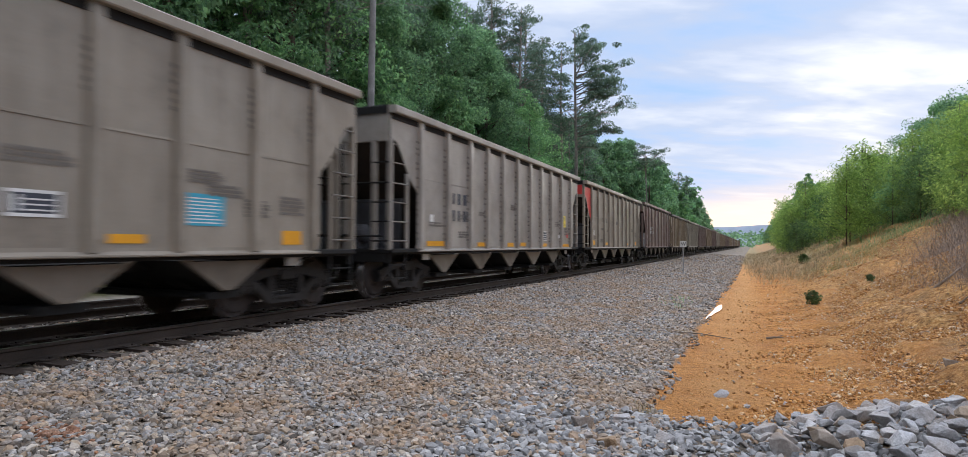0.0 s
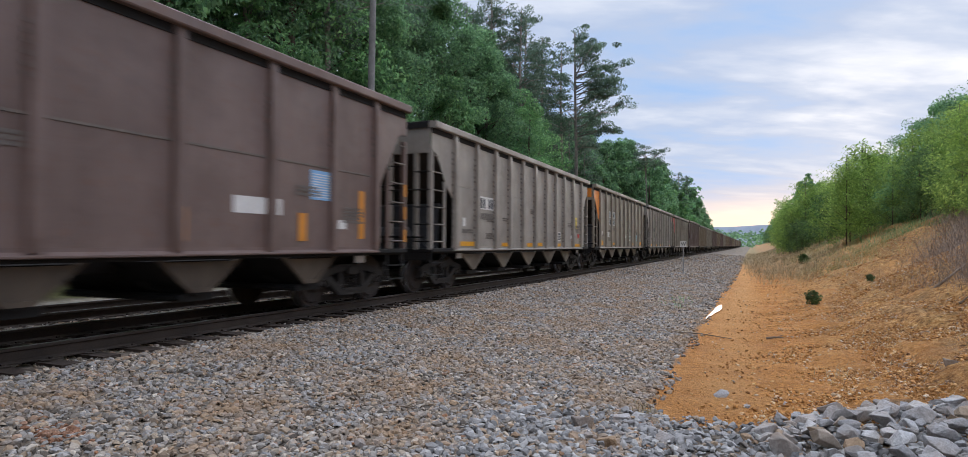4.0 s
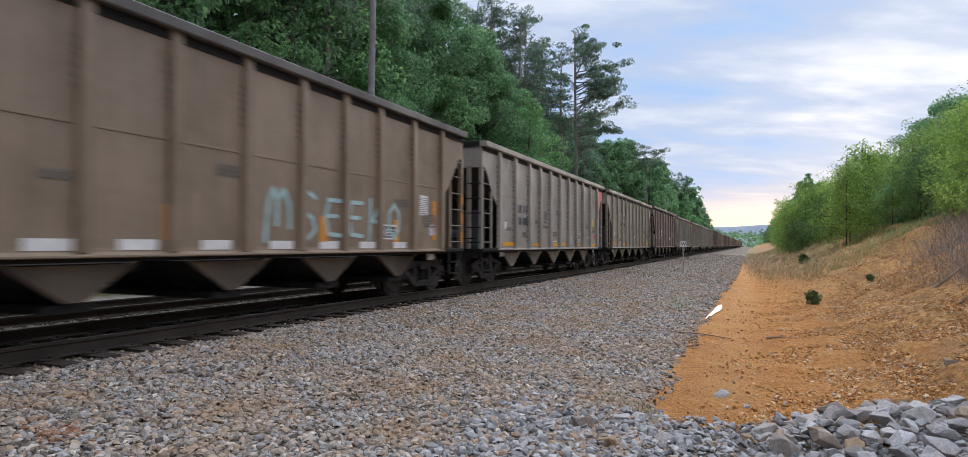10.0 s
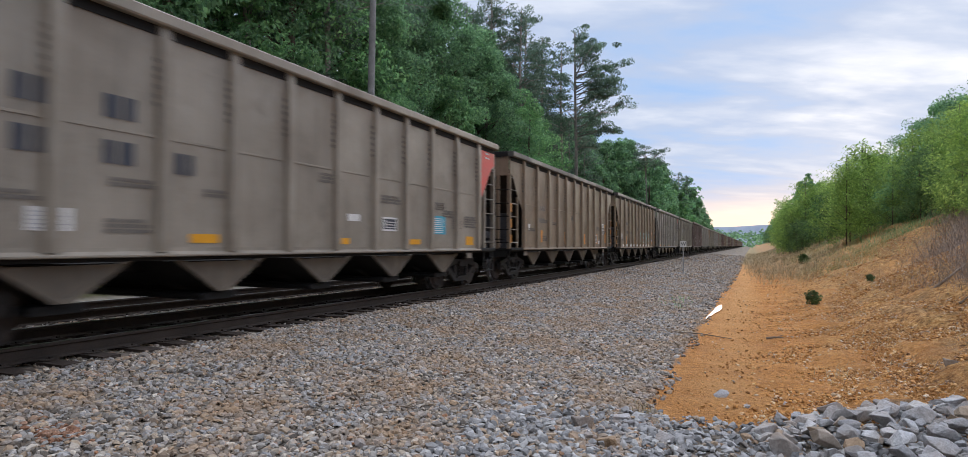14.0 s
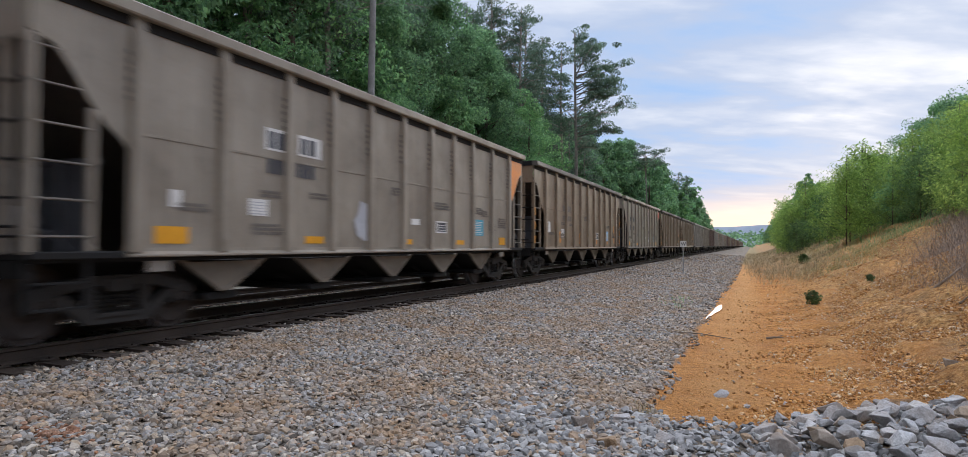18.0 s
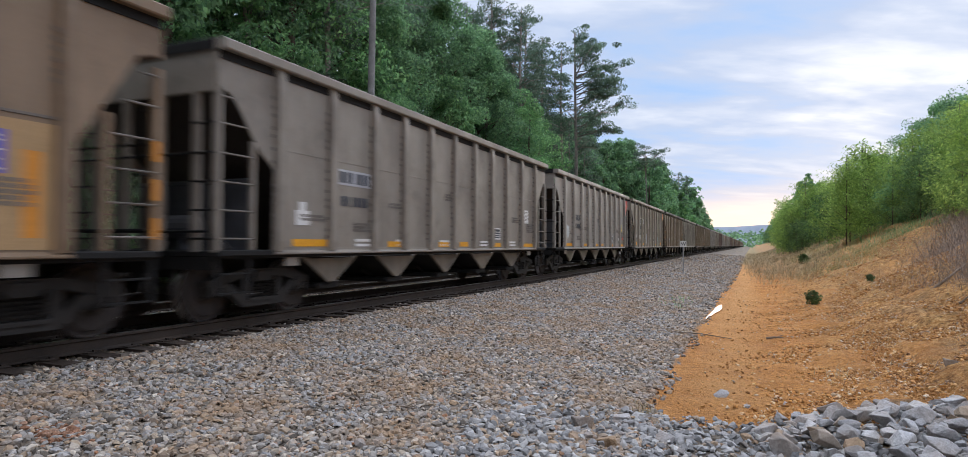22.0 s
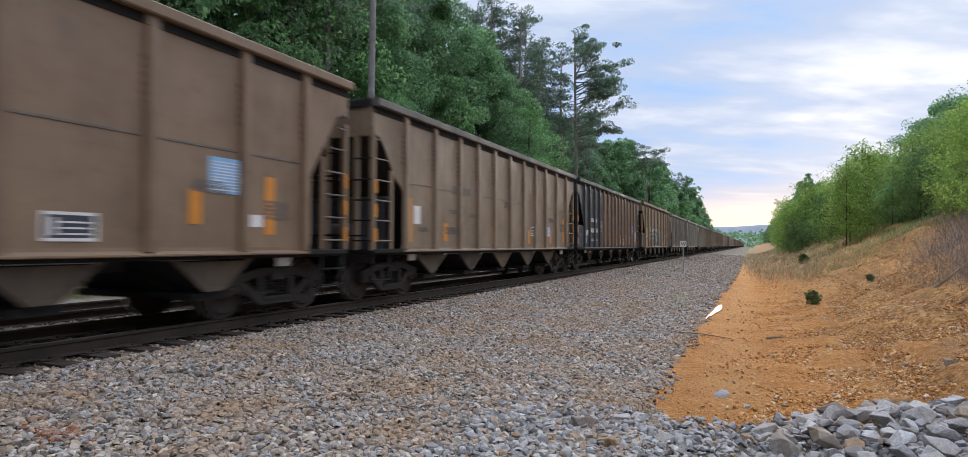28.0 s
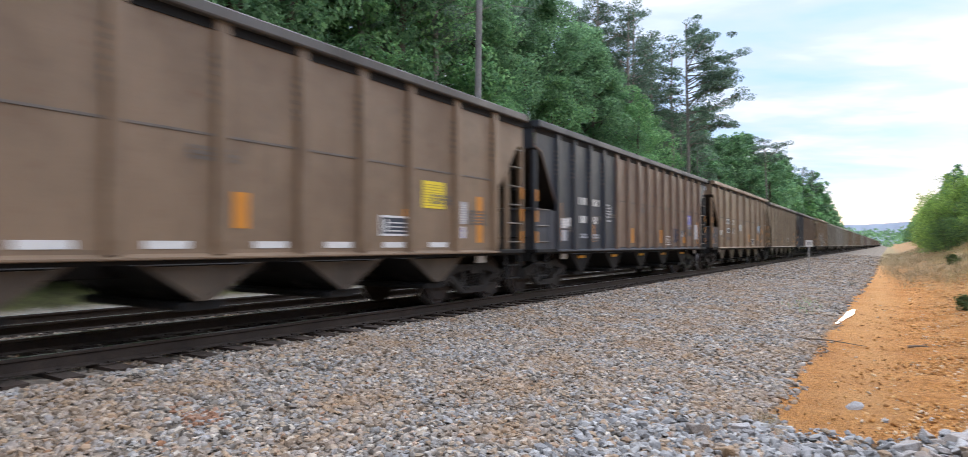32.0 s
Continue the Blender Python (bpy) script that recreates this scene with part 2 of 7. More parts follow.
    line.inputs[1].default_value = -0.95
    n.join(reach.outputs[0], line.inputs[0])
    n.join(sep.outputs["Y"], line.inputs[2])
    wavy = n.add("Math", operation="MULTIPLY_ADD")
    wavy.inputs[1].default_value = 0.5
    n.join(edge, wavy.inputs[0])
    n.join(line.outputs[0], wavy.inputs[2])
    front = n.add("MapRange")
    front.inputs["From Min"].default_value, front.inputs["From Max"].default_value = 6.95, 7.2
    n.join(wavy.outputs[0], front.inputs["Value"])
    clayey = n.add("Math", operation="MULTIPLY")
    n.join(side, clayey.inputs[0])
    n.join(front.outputs[0], clayey.inputs[1])
    # the trodden path along the ditch is smoother and paler
    trod = n.add("MapRange")
    trod.inputs["From Min"].default_value, trod.inputs["From Max"].default_value = 0.75, 0.15
    away = n.add("Math", operation="ADD")
    away.inputs[1].default_value = 0.38
    n.join(sep.outputs["X"], away.inputs[0])
    near_path = n.add("Math", operation="ABSOLUTE")
    n.join(away.outputs[0], near_path.inputs[0])
    n.join(near_path.outputs[0], trod.inputs["Value"])
    clay = n.mix(n.mix(n.ramp(n.noise(pos, 0.8, 4, 0.6), [(0.35, 0.25), (0.6, 0.75)]), (0.0, 0.0, 0.0), trod.outputs[0]), clay, n.ramp(crumbs, [(0.3, (0.50, 0.235, 0.075)), (0.7, (0.66, 0.36, 0.14))]))
    grown = n.add("MapRange")  # farther on, dry grass has grown over the clay
    grown.inputs["From Min"].default_value, grown.inputs["From Max"].default_value = 48.0, 85.0
    grown.inputs["To Max"].default_value = 0.85
    n.join(sep.outputs["Y"], grown.inputs["Value"])
    clay = n.mix(grown.outputs[0], clay, n.ramp(edge, [(0.35, (0.17, 0.155, 0.075)), (0.65, (0.33, 0.27, 0.15))]))
    col = n.mix(clayey.outputs[0], gravel, clay)
    col = n.mix(band(0.7, 2.6, 2.2), col, litter)
    woods = n.ramp(n.noise(pos, 1.2, 6, 0.7), [(0.3, (0.05, 0.045, 0.02)), (0.6, (0.10, 0.10, 0.035)), (0.8, (0.16, 0.13, 0.06))])
    col = n.mix(band(8.0, 12.0, 2.0), col, woods)
    col = n.mix(band(-18.9, -18.0, 1.2), woods, col)
    verge = n.ramp(n.noise(pos, 3.0, 6, 0.7), [(0.3, (0.30, 0.27, 0.23)), (0.7, (0.50, 0.46, 0.41))])
    strip_in = n.mix(band(-18.6, -17.6, 0.8), (0.0, 0.0, 0.0), (1.0, 1.0, 1.0))
    strip_out = n.mix(band(-14.9, -14.2, 0.5), (1.0, 1.0, 1.0), (0.0, 0.0, 0.0))
    col = n.mix(n.mix(1.0, strip_in, strip_out, "MULTIPLY"), col, verge)
    dist = n.add("MapRange")
    dist.inputs["From Min"].default_value, dist.inputs["From Max"].default_value = 0.0, 0.05
    n.join(vor.outputs["Distance"], dist.inputs["Value"])
    h = n.mix(side, n.ramp(vor.outputs["Distance"], [(0.0, 1.0), (0.055, 0.0)]), crumbs)
    bp = n.bump(h, 1.0, 0.07)
    return n.finish(col, 0.9, 0.0, bp, 0.25)


TAN = wagon_paint("dusty_tan_paint", (0.286, 0.250, 0.202), (0.207, 0.173, 0.134))
GREY = wagon_paint("dusty_grey_paint", (0.314, 0.288, 0.255), (0.228, 0.200, 0.172), streak=0.35)
GREY2 = wagon_paint("dusty_warm_grey_paint", (0.255, 0.226, 0.190), (0.185, 0.158, 0.130), streak=0.35)
WARM = wagon_paint("dusty_warm_tan_paint", (0.247, 0.185, 0.127), (0.170, 0.125, 0.080), rust=0.3)
BROWN = wagon_paint("faded_brown_paint", (0.172, 0.118, 0.104), (0.124, 0.082, 0.070), rust=0.5, streak=0.4)
OCHRE = wagon_paint("dusty_ochre_brown_paint", (0.223, 0.152, 0.094), (0.168, 0.111, 0.068), rust=0.4, streak=0.35)
OCHRE2 = wagon_paint("rust_brown_paint", (0.172, 0.114, 0.078), (0.132, 0.085, 0.061), rust=0.4, streak=0.3)
BLACK = wagon_paint("weathered_black_paint", (0.021, 0.025, 0.036), (0.030, 0.036, 0.046), rust=0.15, streak=0.2)
BAYPAINT = wagon_paint("grimy_bay_plate", (0.112, 0.085, 0.060), (0.046, 0.035, 0.027), rust=0.2)
BAYTAN = wagon_paint("dusty_tan_bay_plate", (0.195, 0.165, 0.130), (0.105, 0.087, 0.067))
# tan paint darkened to carry the shade of the wagon ends, on rungs
ENDSHADE = wagon_paint("shaded_end_paint", (0.15, 0.132, 0.112), (0.085, 0.072, 0.06), rust=0.15)
CHORDGREY = wagon_paint("sooty_grey_chord", (0.10, 0.09, 0.082), (0.06, 0.053, 0.048))
SEAM = plain("grimy_seam", (0.15, 0.13, 0.113), 0.8, 0.0, 0.3, 5.0)
SLOPE = plain("dark_brown_sheet", (0.045, 0.037, 0.033), 0.8, 0.0, 0.4, 1.5)
# serves sooty steel parts and the painted shade under chords and wagons
SOOTSHADE = plain("soot_and_shade_steel", (0.012, 0.0115, 0.0115), 0.85, 0.0, 0.4, 2.5)
UNDER = plain("grimy_cast_steel", (0.034, 0.031, 0.029), 0.8, 0.0, 0.4, 4.0)
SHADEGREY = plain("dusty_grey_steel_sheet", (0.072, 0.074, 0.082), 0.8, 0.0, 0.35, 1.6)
WHEELSTEEL = plain("dull_wheel_steel", (0.050, 0.042, 0.039), 0.7, 0.1, 0.4, 5.0)
TREAD = plain("polished_wheel_tread", (0.6, 0.6, 0.62), 0.28, 1.0, 0.1, 8.0)
RAILSIDE = plain("rusty_rail_side", (0.05, 0.038, 0.031), 0.8, 0.0, 0.35, 3.0)
RAILTOP = plain("polished_rail_head", (0.55, 0.55, 0.56), 0.3, 1.0, 0.1, 5.0)
TIMBER = plain("creosoted_timber", (0.05, 0.036, 0.028), 0.9, 0.0, 0.45, 5.0, 0.5, 40.0, 0.01)
POLEWOOD = plain("weathered_grey_pole_wood", (0.22, 0.215, 0.21), 0.85, 0.0, 0.3, 2.0, 0.4, 30.0, 0.01)
PINEBARK = plain("grey_pine_bark", (0.27, 0.235, 0.205), 0.95, 0.0, 0.35, 3.0, 0.9, 14.0, 0.03)
BARK = plain("furrowed_bark", (0.11, 0.085, 0.065), 0.95, 0.0, 0.4, 3.0, 0.9, 14.0, 0.03)
DEADWOOD = plain("bleached_dead_wood", (0.22, 0.17, 0.13), 0.9, 0.0, 0.3, 4.0)
YELLOW = plain("yellow_reflective_strip", (0.70, 0.32, 0.02), 0.45, 0.0, 0.12, 6.0)
AMBER = plain("amber_reflective_strip", (0.60, 0.24, 0.035), 0.45, 0.0, 0.12, 6.0)
OCHREINK = plain("faded_ochre_print", (0.48, 0.36, 0.05), 0.6, 0.0, 0.1, 6.0)
ORANGE = plain("orange_paint", (0.72, 0.23, 0.035), 0.5, 0.0, 0.15, 3.0)
RED = plain("red_paint", (0.55, 0.05, 0.045), 0.5, 0.0, 0.15, 3.0)
WHITE = plain("white_paint", (0.68, 0.67, 0.65), 0.5, 0.0, 0.12, 5.0)
CYAN = plain("cyan_placard", (0.04, 0.33, 0.47), 0.45, 0.0, 0.12, 5.0)
SKYBLUE = plain("light_blue_placard", (0.22, 0.45, 0.72), 0.45, 0.0, 0.12, 5.0)
BLUE = plain("deep_blue_placard", (0.07, 0.09, 0.48), 0.45, 0.0, 0.12, 5.0)
LEMON = plain("yellow_placard", (0.75, 0.58, 0.04), 0.45, 0.0, 0.12, 5.0)
INK = plain("dark_stencil_paint", (0.05, 0.055, 0.07), 0.6, 0.0, 0.2, 5.0)
FAINT = plain("faded_stencil_paint", (0.165, 0.148, 0.132), 0.7, 0.0, 0.2, 5.0)
TEAL = plain("dark_teal_spray_paint", (0.06, 0.085, 0.09), 0.5, 0.0, 0.3, 4.0)
SPRAYWHITE = plain("pale_spray_paint", (0.48, 0.52, 0.53), 0.5, 0.0, 0.2, 4.0)
TANPATCH = plain("fresh_tan_paint", (0.40, 0.26, 0.13), 0.55, 0.0, 0.15, 2.0)
GALV = plain("galvanised_post", (0.35, 0.35, 0.35), 0.5, 0.3, 0.15, 5.0)
BALLAST = stone_material("ballast_stone", [(0.0, (0.082, 0.068, 0.055)), (0.13, (0.165, 0.143, 0.120)), (0.3, (0.262, 0.239, 0.211)), (0.46, (0.250, 0.249, 0.250)), (0.58, (0.325, 0.229, 0.146)), (0.72, (0.345, 0.292, 0.228)), (0.84, (0.295, 0.288, 0.284)), (0.93, (0.520, 0.458, 0.378)), (1.0, (0.245, 0.117, 0.060))], 0.5, 18.0, stain=(0.300, 0.190, 0.105))
ROCK = stone_material("blue_grey_quarry_rock", [(0.0, (0.207, 0.205, 0.207)), (0.35, (0.328, 0.322, 0.322)), (0.65, (0.425, 0.420, 0.425)), (0.84, (0.529, 0.523, 0.517)), (0.92, (0.308, 0.246, 0.182)), (1.0, (0.321, 0.206, 0.121))], 1.0, 6.5, False, stain=(0.279, 0.185, 0.105))
CLOD = stone_material("orange_clay_clod", [(0.0, (0.200, 0.095, 0.037)), (0.2, (0.360, 0.162, 0.048)), (0.55, (0.540, 0.257, 0.075)), (0.82, (0.640, 0.389, 0.167)), (1.0, (0.600, 0.494, 0.370))])
GROUND = ground_material()
LEAF = leaf_material("broad_leaf", (0.112, 0.222, 0.12), (0.305, 0.52, 0.24), through=0.58)
LEAF2 = leaf_material("bright_broad_leaf", (0.12, 0.26, 0.115), (0.32, 0.54, 0.22), through=0.58)
NEEDLE = leaf_material("pine_needle", (0.10, 0.155, 0.115), (0.22, 0.31, 0.21), through=0.55)
SAPNEEDLE = leaf_material("young_pine_needle", (0.14, 0.25, 0.062), (0.44, 0.60, 0.15), through=0.55)
SAPDARK = leaf_material("shaded_young_pine_needle", (0.085, 0.165, 0.065), (0.25, 0.40, 0.14), through=0.55)
DRYGRASS = leaf_material("dry_grass", (0.27, 0.20, 0.11), (0.54, 0.44, 0.25), through=0.35)
TWIG = leaf_material("dry_twig", (0.16, 0.12, 0.09), (0.40, 0.31, 0.24), through=0.15)
WATER = Nodes("puddle_water").finish((0.10, 0.07, 0.04), 0.03, 0.0, None, 0.8)
# the haze of distance is put into the hill's pale blue
HILL = plain("haze_blue_wooded_hill", (0.40, 0.46, 0.56), 1.0, 0.0, 0.06, 0.004, 0.0, 0.02)

# ---- building helpers ----


def mesh_from(name, verts, faces, mats=(), index=None, smooth=False):
    me = bpy.data.meshes.new(name)
    me.from_pydata([tuple(map(float, v)) for v in verts], [], [tuple(f) for f in faces])
    for m in mats:
        me.materials.append(m)
    if index is not None:
        me.polygons.foreach_set("material_index", index)
    if smooth:
        me.polygons.foreach_set("use_smooth", [True] * len(me.polygons))
    me.update()
    return me


def big_mesh(name, verts, faces, mat, flat=True):
    """A mesh from arrays: verts (n, 3), faces (m, 3 or 4)."""
    me = bpy.data.meshes.new(name)
    verts, faces = np.asarray(verts, np.float32), np.asarray(faces, np.int32)
    k = faces.shape[1]
    me.vertices.add(len(verts))
    me.vertices.foreach_set("co", verts.ravel())
    me.loops.add(faces.size)
    me.loops.foreach_set("vertex_index", faces.ravel())
    me.polygons.add(len(faces))
    me.polygons.foreach_set("loop_start", np.arange(0, faces.size, k, dtype=np.int32))
    me.update(calc_edges=True)
    me.materials.append(mat)
    if flat:
        me.shade_flat()
    return me


class Shape:
    """Collects boxes, prisms, tubes and lathed forms into one mesh."""

    def __init__(self):
        self.v, self.f = [], []

    def raw(self, verts, faces):
        o = len(self.v)
        self.v += [tuple(p) for p in verts]
        self.f += [tuple(o + i for i in f) for f in faces]
        return self

    def box(self, x0, x1, y0, y1, z0, z1, c=0.0):
        """A box; c: chamfer of the edges along its longest side."""
        if not c:
            v = [(x, y, z) for x in (x0, x1) for y in (y0, y1) for z in (z0, z1)]
            return self.raw(v, [(0, 1, 3, 2), (4, 6, 7, 5), (0, 4, 5, 1), (2, 3, 7, 6), (0, 2, 6, 4), (1, 5, 7, 3)])
        size = (x1 - x0, y1 - y0, z1 - z0)
        axis = size.index(max(size))
        lo, hi = (x0, y0, z0), (x1, y1, z1)
        a, b = [i for i in range(3) if i != axis]
        ring = [(lo[a] + c, lo[b]), (hi[a] - c, lo[b]), (hi[a], lo[b] + c), (hi[a], hi[b] - c), (hi[a] - c, hi[b]), (lo[a] + c, hi[b]), (lo[a], hi[b] - c), (lo[a], lo[b] + c)]
        v = []
        for e in (lo[axis], hi[axis]):
            for p, q in ring:
                w = [0, 0, 0]
                w[axis], w[a], w[b] = e, p, q
                v.append(w)
        n = 8
        f = [(i, (i + 1) % n, n + (i + 1) % n, n + i) for i in range(n)] + [tuple(range(n - 1, -1, -1)), tuple(range(n, 2 * n))]
        return self.raw(v, f)

    def prism(self, outline, x0, x1):
        """An outline in (y, z), drawn out from x0 to x1."""
        n = len(outline)
        v = [(x0, y, z) for y, z in outline] + [(x1, y, z) for y, z in outline]
        f = [(i, (i + 1) % n, n + (i + 1) % n, n + i) for i in range(n)] + [tuple(range(n - 1, -1, -1)), tuple(range(n, 2 * n))]
        return self.raw(v, f)

    def along(self, outline, y0, y1):
        """An outline in (x, z), drawn out along y."""
        n = len(outline)
        v = [(x, y0, z) for x, z in outline] + [(x, y1, z) for x, z in outline]
        f = [(i, (i + 1) % n, n + (i + 1) % n, n + i) for i in range(n)] + [tuple(range(n - 1, -1, -1)), tuple(range(n, 2 * n))]
        return self.raw(v, f)

    def tube(self, points, r, n=6, r1=None):
        """A tube through the points, its radius going from r to r1."""
        pts = [Vector(p) for p in points]
        r1 = r if r1 is None else r1
        rings = []
        for i, p in enumerate(pts):
            d = (pts[min(i + 1, len(pts) - 1)] - pts[max(i - 1, 0)]).normalized()
            a = d.orthogonal().normalized()
            b = d.cross(a)
            rad = r + (r1 - r) * i / (len(pts) - 1)
            rings.append([p + (a * math.cos(2 * math.pi * k / n) + b * math.sin(2 * math.pi * k / n)) * rad for k in range(n)])
        v = [q for ring in rings for q in ring]
        f = [(i * n + k, i * n + (k + 1) % n, (i + 1) * n + (k + 1) % n, (i + 1) * n + k) for i in range(len(pts) - 1) for k in range(n)]
        f += [tuple(range(n - 1, -1, -1)), tuple((len(pts) - 1) * n + k for k in range(n))]
        return self.raw(v, f)

    def lathe(self, profile, n=28):
        """A profile of (radius, x), turned about the x axis."""
        m = len(profile)
        v = [(x, r * math.cos(2 * math.pi * k / n), r * math.sin(2 * math.pi * k / n)) for k in range(n) for r, x in profile]
        f = [(k * m + i, k * m + i + 1, ((k + 1) % n) * m + i + 1, ((k + 1) % n) * m + i) for k in range(n) for i in range(m - 1)]
        return self.raw(v, f)

    def mesh(self, name, *mats, index=None, smooth=False):
        me = mesh_from(name, self.v, self.f, mats, index, smooth)
        bm = bmesh.new()
        bm.from_mesh(me)
        bmesh.ops.recalc_face_normals(bm, faces=bm.faces)
        bm.to_mesh(me)
        bm.free()
        return me


def place(name, me, parent=None, mat=None, at=None, label=""):
    """An object on a mesh that others may share; mat: its own material."""
    ob = new(name, me)
    if mat:
        ob.material_slots[0].link = "OBJECT"
        ob.material_slots[0].material = mat
    if parent:
        ob.parent = parent
    if at is not None:
        ob.matrix_basis = at
    if label:
        tagged(ob, label)
    return ob


def empty(name, at, label, category, group="", kind=""):
    ob = new(name)
    ob.empty_display_size = 0.2
    ob.matrix_basis = at
    return tagged(ob, label, category, group, kind)


# ---- the ground ----
PROFILE_X = np.array([-400, -60, -24, -17, -15.2, -14.2, -13.6, -6.85, -6.2, -3.5, -1.2, 0.0, 0.9, 1.8, 3.0, 4.5, 6.0, 8.0, 10.0, 14.0, 20.0, 40.0, 400.0])
PROFILE_Z = np.array([3.0, 2.5, 0.2, -0.7, -0.8, -0.55, -0.33, -0.22, -0.27, -0.44, -0.60, -0.64, -0.60, -0.48, -0.08, 0.62, 1.3, 2.2, 3.0, 4.2, 5.2, 7.0, 9.0])


def ground_z(x, y):
    """The height of the earth, without its fine roughness."""
    z = np.interp(x, PROFILE_X, PROFILE_Z)
    rough = np.clip((np.asarray(x) - 1.2) / 4.0, 0, 1)
    z = z + rough * (0.14 * np.sin(0.9 * y + 0.5 * np.asarray(x)) + 0.10 * np.sin(0.37 * y + 1.3 * np.asarray(x)))
    return z


def make_ground():
    xs = np.concatenate([[-3000, -900, -400, -150, -90, -60, -40, -30, -24, -20, -17], np.arange(-15.5, -1.5, 0.5), np.arange(-1.5, 8.0, 0.16), np.arange(8.0, 14, 0.5), [15, 17, 20, 25, 30, 40, 60, 120, 400, 900, 3000]])
    ys = np.concatenate([[-600, -200, -80, -40, -20, -10, -5], np.arange(-2, 3, 0.5), np.arange(3.0, 22, 0.16), np.arange(22, 60, 0.5), np.arange(60, 120, 3), [130, 150, 180, 220, 300, 400, 600, 900, 1500, 2500, 4500]])
    gx, gy = np.meshgrid(xs, ys)
    gz = ground_z(gx, gy)
    near = (gx > -1.4) & (gx < 12) & (gy < 100) & (gy > -20)
    for i, j in zip(*np.nonzero(near)):
        p = Vector((gx[i, j], gy[i, j], 0))
        amount = min(1.0, max(0.0, (gx[i, j] + 1.4) / 1.2))
        if gx[i, j] > 1.2:
            gz[i, j] += 0.2 * min(1.0, (gx[i, j] - 1.2) / 1.5) * noise.noise(Vector((gx[i, j] * 2.0, gy[i, j] * 0.22, 5.0)))
        gz[i, j] += amount * ((0.05 if gx[i, j] < 1 else 0.10) * noise.noise(p * 1.3) + (0.03 if gx[i, j] < 1 else 0.06) * noise.noise(p * 4.1) + (0.03 if gx[i, j] > 1 else 0.012) * noise.noise(p * 9.0))
    nx, ny = len(xs), len(ys)
    idx = np.arange(nx * ny).reshape(ny, nx)
    faces = np.stack([idx[:-1, :-1], idx[:-1, 1:], idx[1:, 1:], idx[1:, :-1]], -1).reshape(-1, 4)
    me = big_mesh("ground", np.stack([gx, gy, gz], -1).reshape(-1, 3), faces, GROUND)
    me.polygons.foreach_set("use_smooth", [True] * len(me.polygons))
    tagged(new("ground", me), "grey ballast shoulder, orange clay ditch and cut bank", "ground", kind="structure")


make_ground()

# ---- tracks ----
RAIL_OUTLINE = [(-0.07, -0.18), (0.07, -0.18), (0.07, -0.168), (0.012, -0.145), (0.009, -0.05), (0.036, -0.036), (0.036, -0.008), (0.028, 0.0), (-0.028, 0.0), (-0.036, -0.008), (-0.036, -0.036), (-0.009, -0.05), (-0.012, -0.145), (-0.07, -0.168)]


def make_rail_mesh():
    s = Shape().along(RAIL_OUTLINE, -60, 900)
    index = [0] * len(s.f)
    index[7] = 1
    return s.mesh("rail", RAILSIDE, RAILTOP, index=index)


RAIL_MESH = make_rail_mesh()


def tie_mesh(seed):
    rnd = random.Random(seed)
    e = [rnd.uniform(-0.03, 0.03) for _ in range(4)]
    s = Shape()
    w, h = 0.115, 0.19
    v = [(x + d, sy * w * rnd.uniform(0.93, 1.04), z) for (x, d, z) in ((-1.3, e[0], -h), (-1.3, e[1], 0), (1.3, e[2], 0), (1.3, e[3], -h)) for sy in (-1, 1)]
    s.raw(v, [(0, 1, 3, 2), (2, 3, 5, 4), (4, 5, 7, 6), (6, 7, 1, 0), (0, 2, 4, 6), (1, 7, 5, 3)])
    return s.mesh("tie", TIMBER)


def make_track(x, dz, near, label):
    track = empty("track", pose(x, 0, dz), label, "track", kind="structure")
    for side in (-1, 1):
        place("rail", RAIL_MESH, track, at=pose(side * 0.7525, 0, 0))
    meshes = [tie_mesh(i) for i in range(5)]
    plate = Shape().box(-0.17, 0.17, -0.09, 0.09, -0.182, -0.172).box(-0.12, -0.08, -0.05, -0.02, -0.172, -0.15).box(0.08, 0.12, 0.02, 0.05, -0.172, -0.15).mesh("tie_plate", RAILSIDE)
    rnd = random.Random(5 + int(near))
    verts, faces = [], []
    y, count = -14.0, 0
    while y < 420:
        y += 0.5 + rnd.uniform(-0.03, 0.03)
        m = pose(rnd.uniform(-0.05, 0.05), y, -0.184 + rnd.uniform(-0.008, 0), 0, 0, rnd.uniform(-1.5, 1.5))
        if count < near:
            t = place("tie", meshes[count % 5], track, at=m)
            if count < 70:
                for side in (-1, 1):
                    place("tie_plate", plate, t, at=m.inverted() @ pose(side * 0.7525, y, 0))
        else:
            o = len(verts)
            me = meshes[count % 5]
            verts += [tuple(m @ v.co) for v in me.vertices]
            faces += [tuple(o + i for i in p.vertices) for p in me.polygons]
        count += 1
    far = place("far_ties", mesh_from("far_ties", verts, faces, (TIMBER,)), track)
    far["kind"] = "stuff"
    return track


make_track(TRACK_X, 0.0, 170, "main track with rusty rails on creosoted ties")
make_track(TRACK2_X, TRACK2_DROP, 110, "second track with rusty rails on creosoted ties")

# ---- loose stone ----


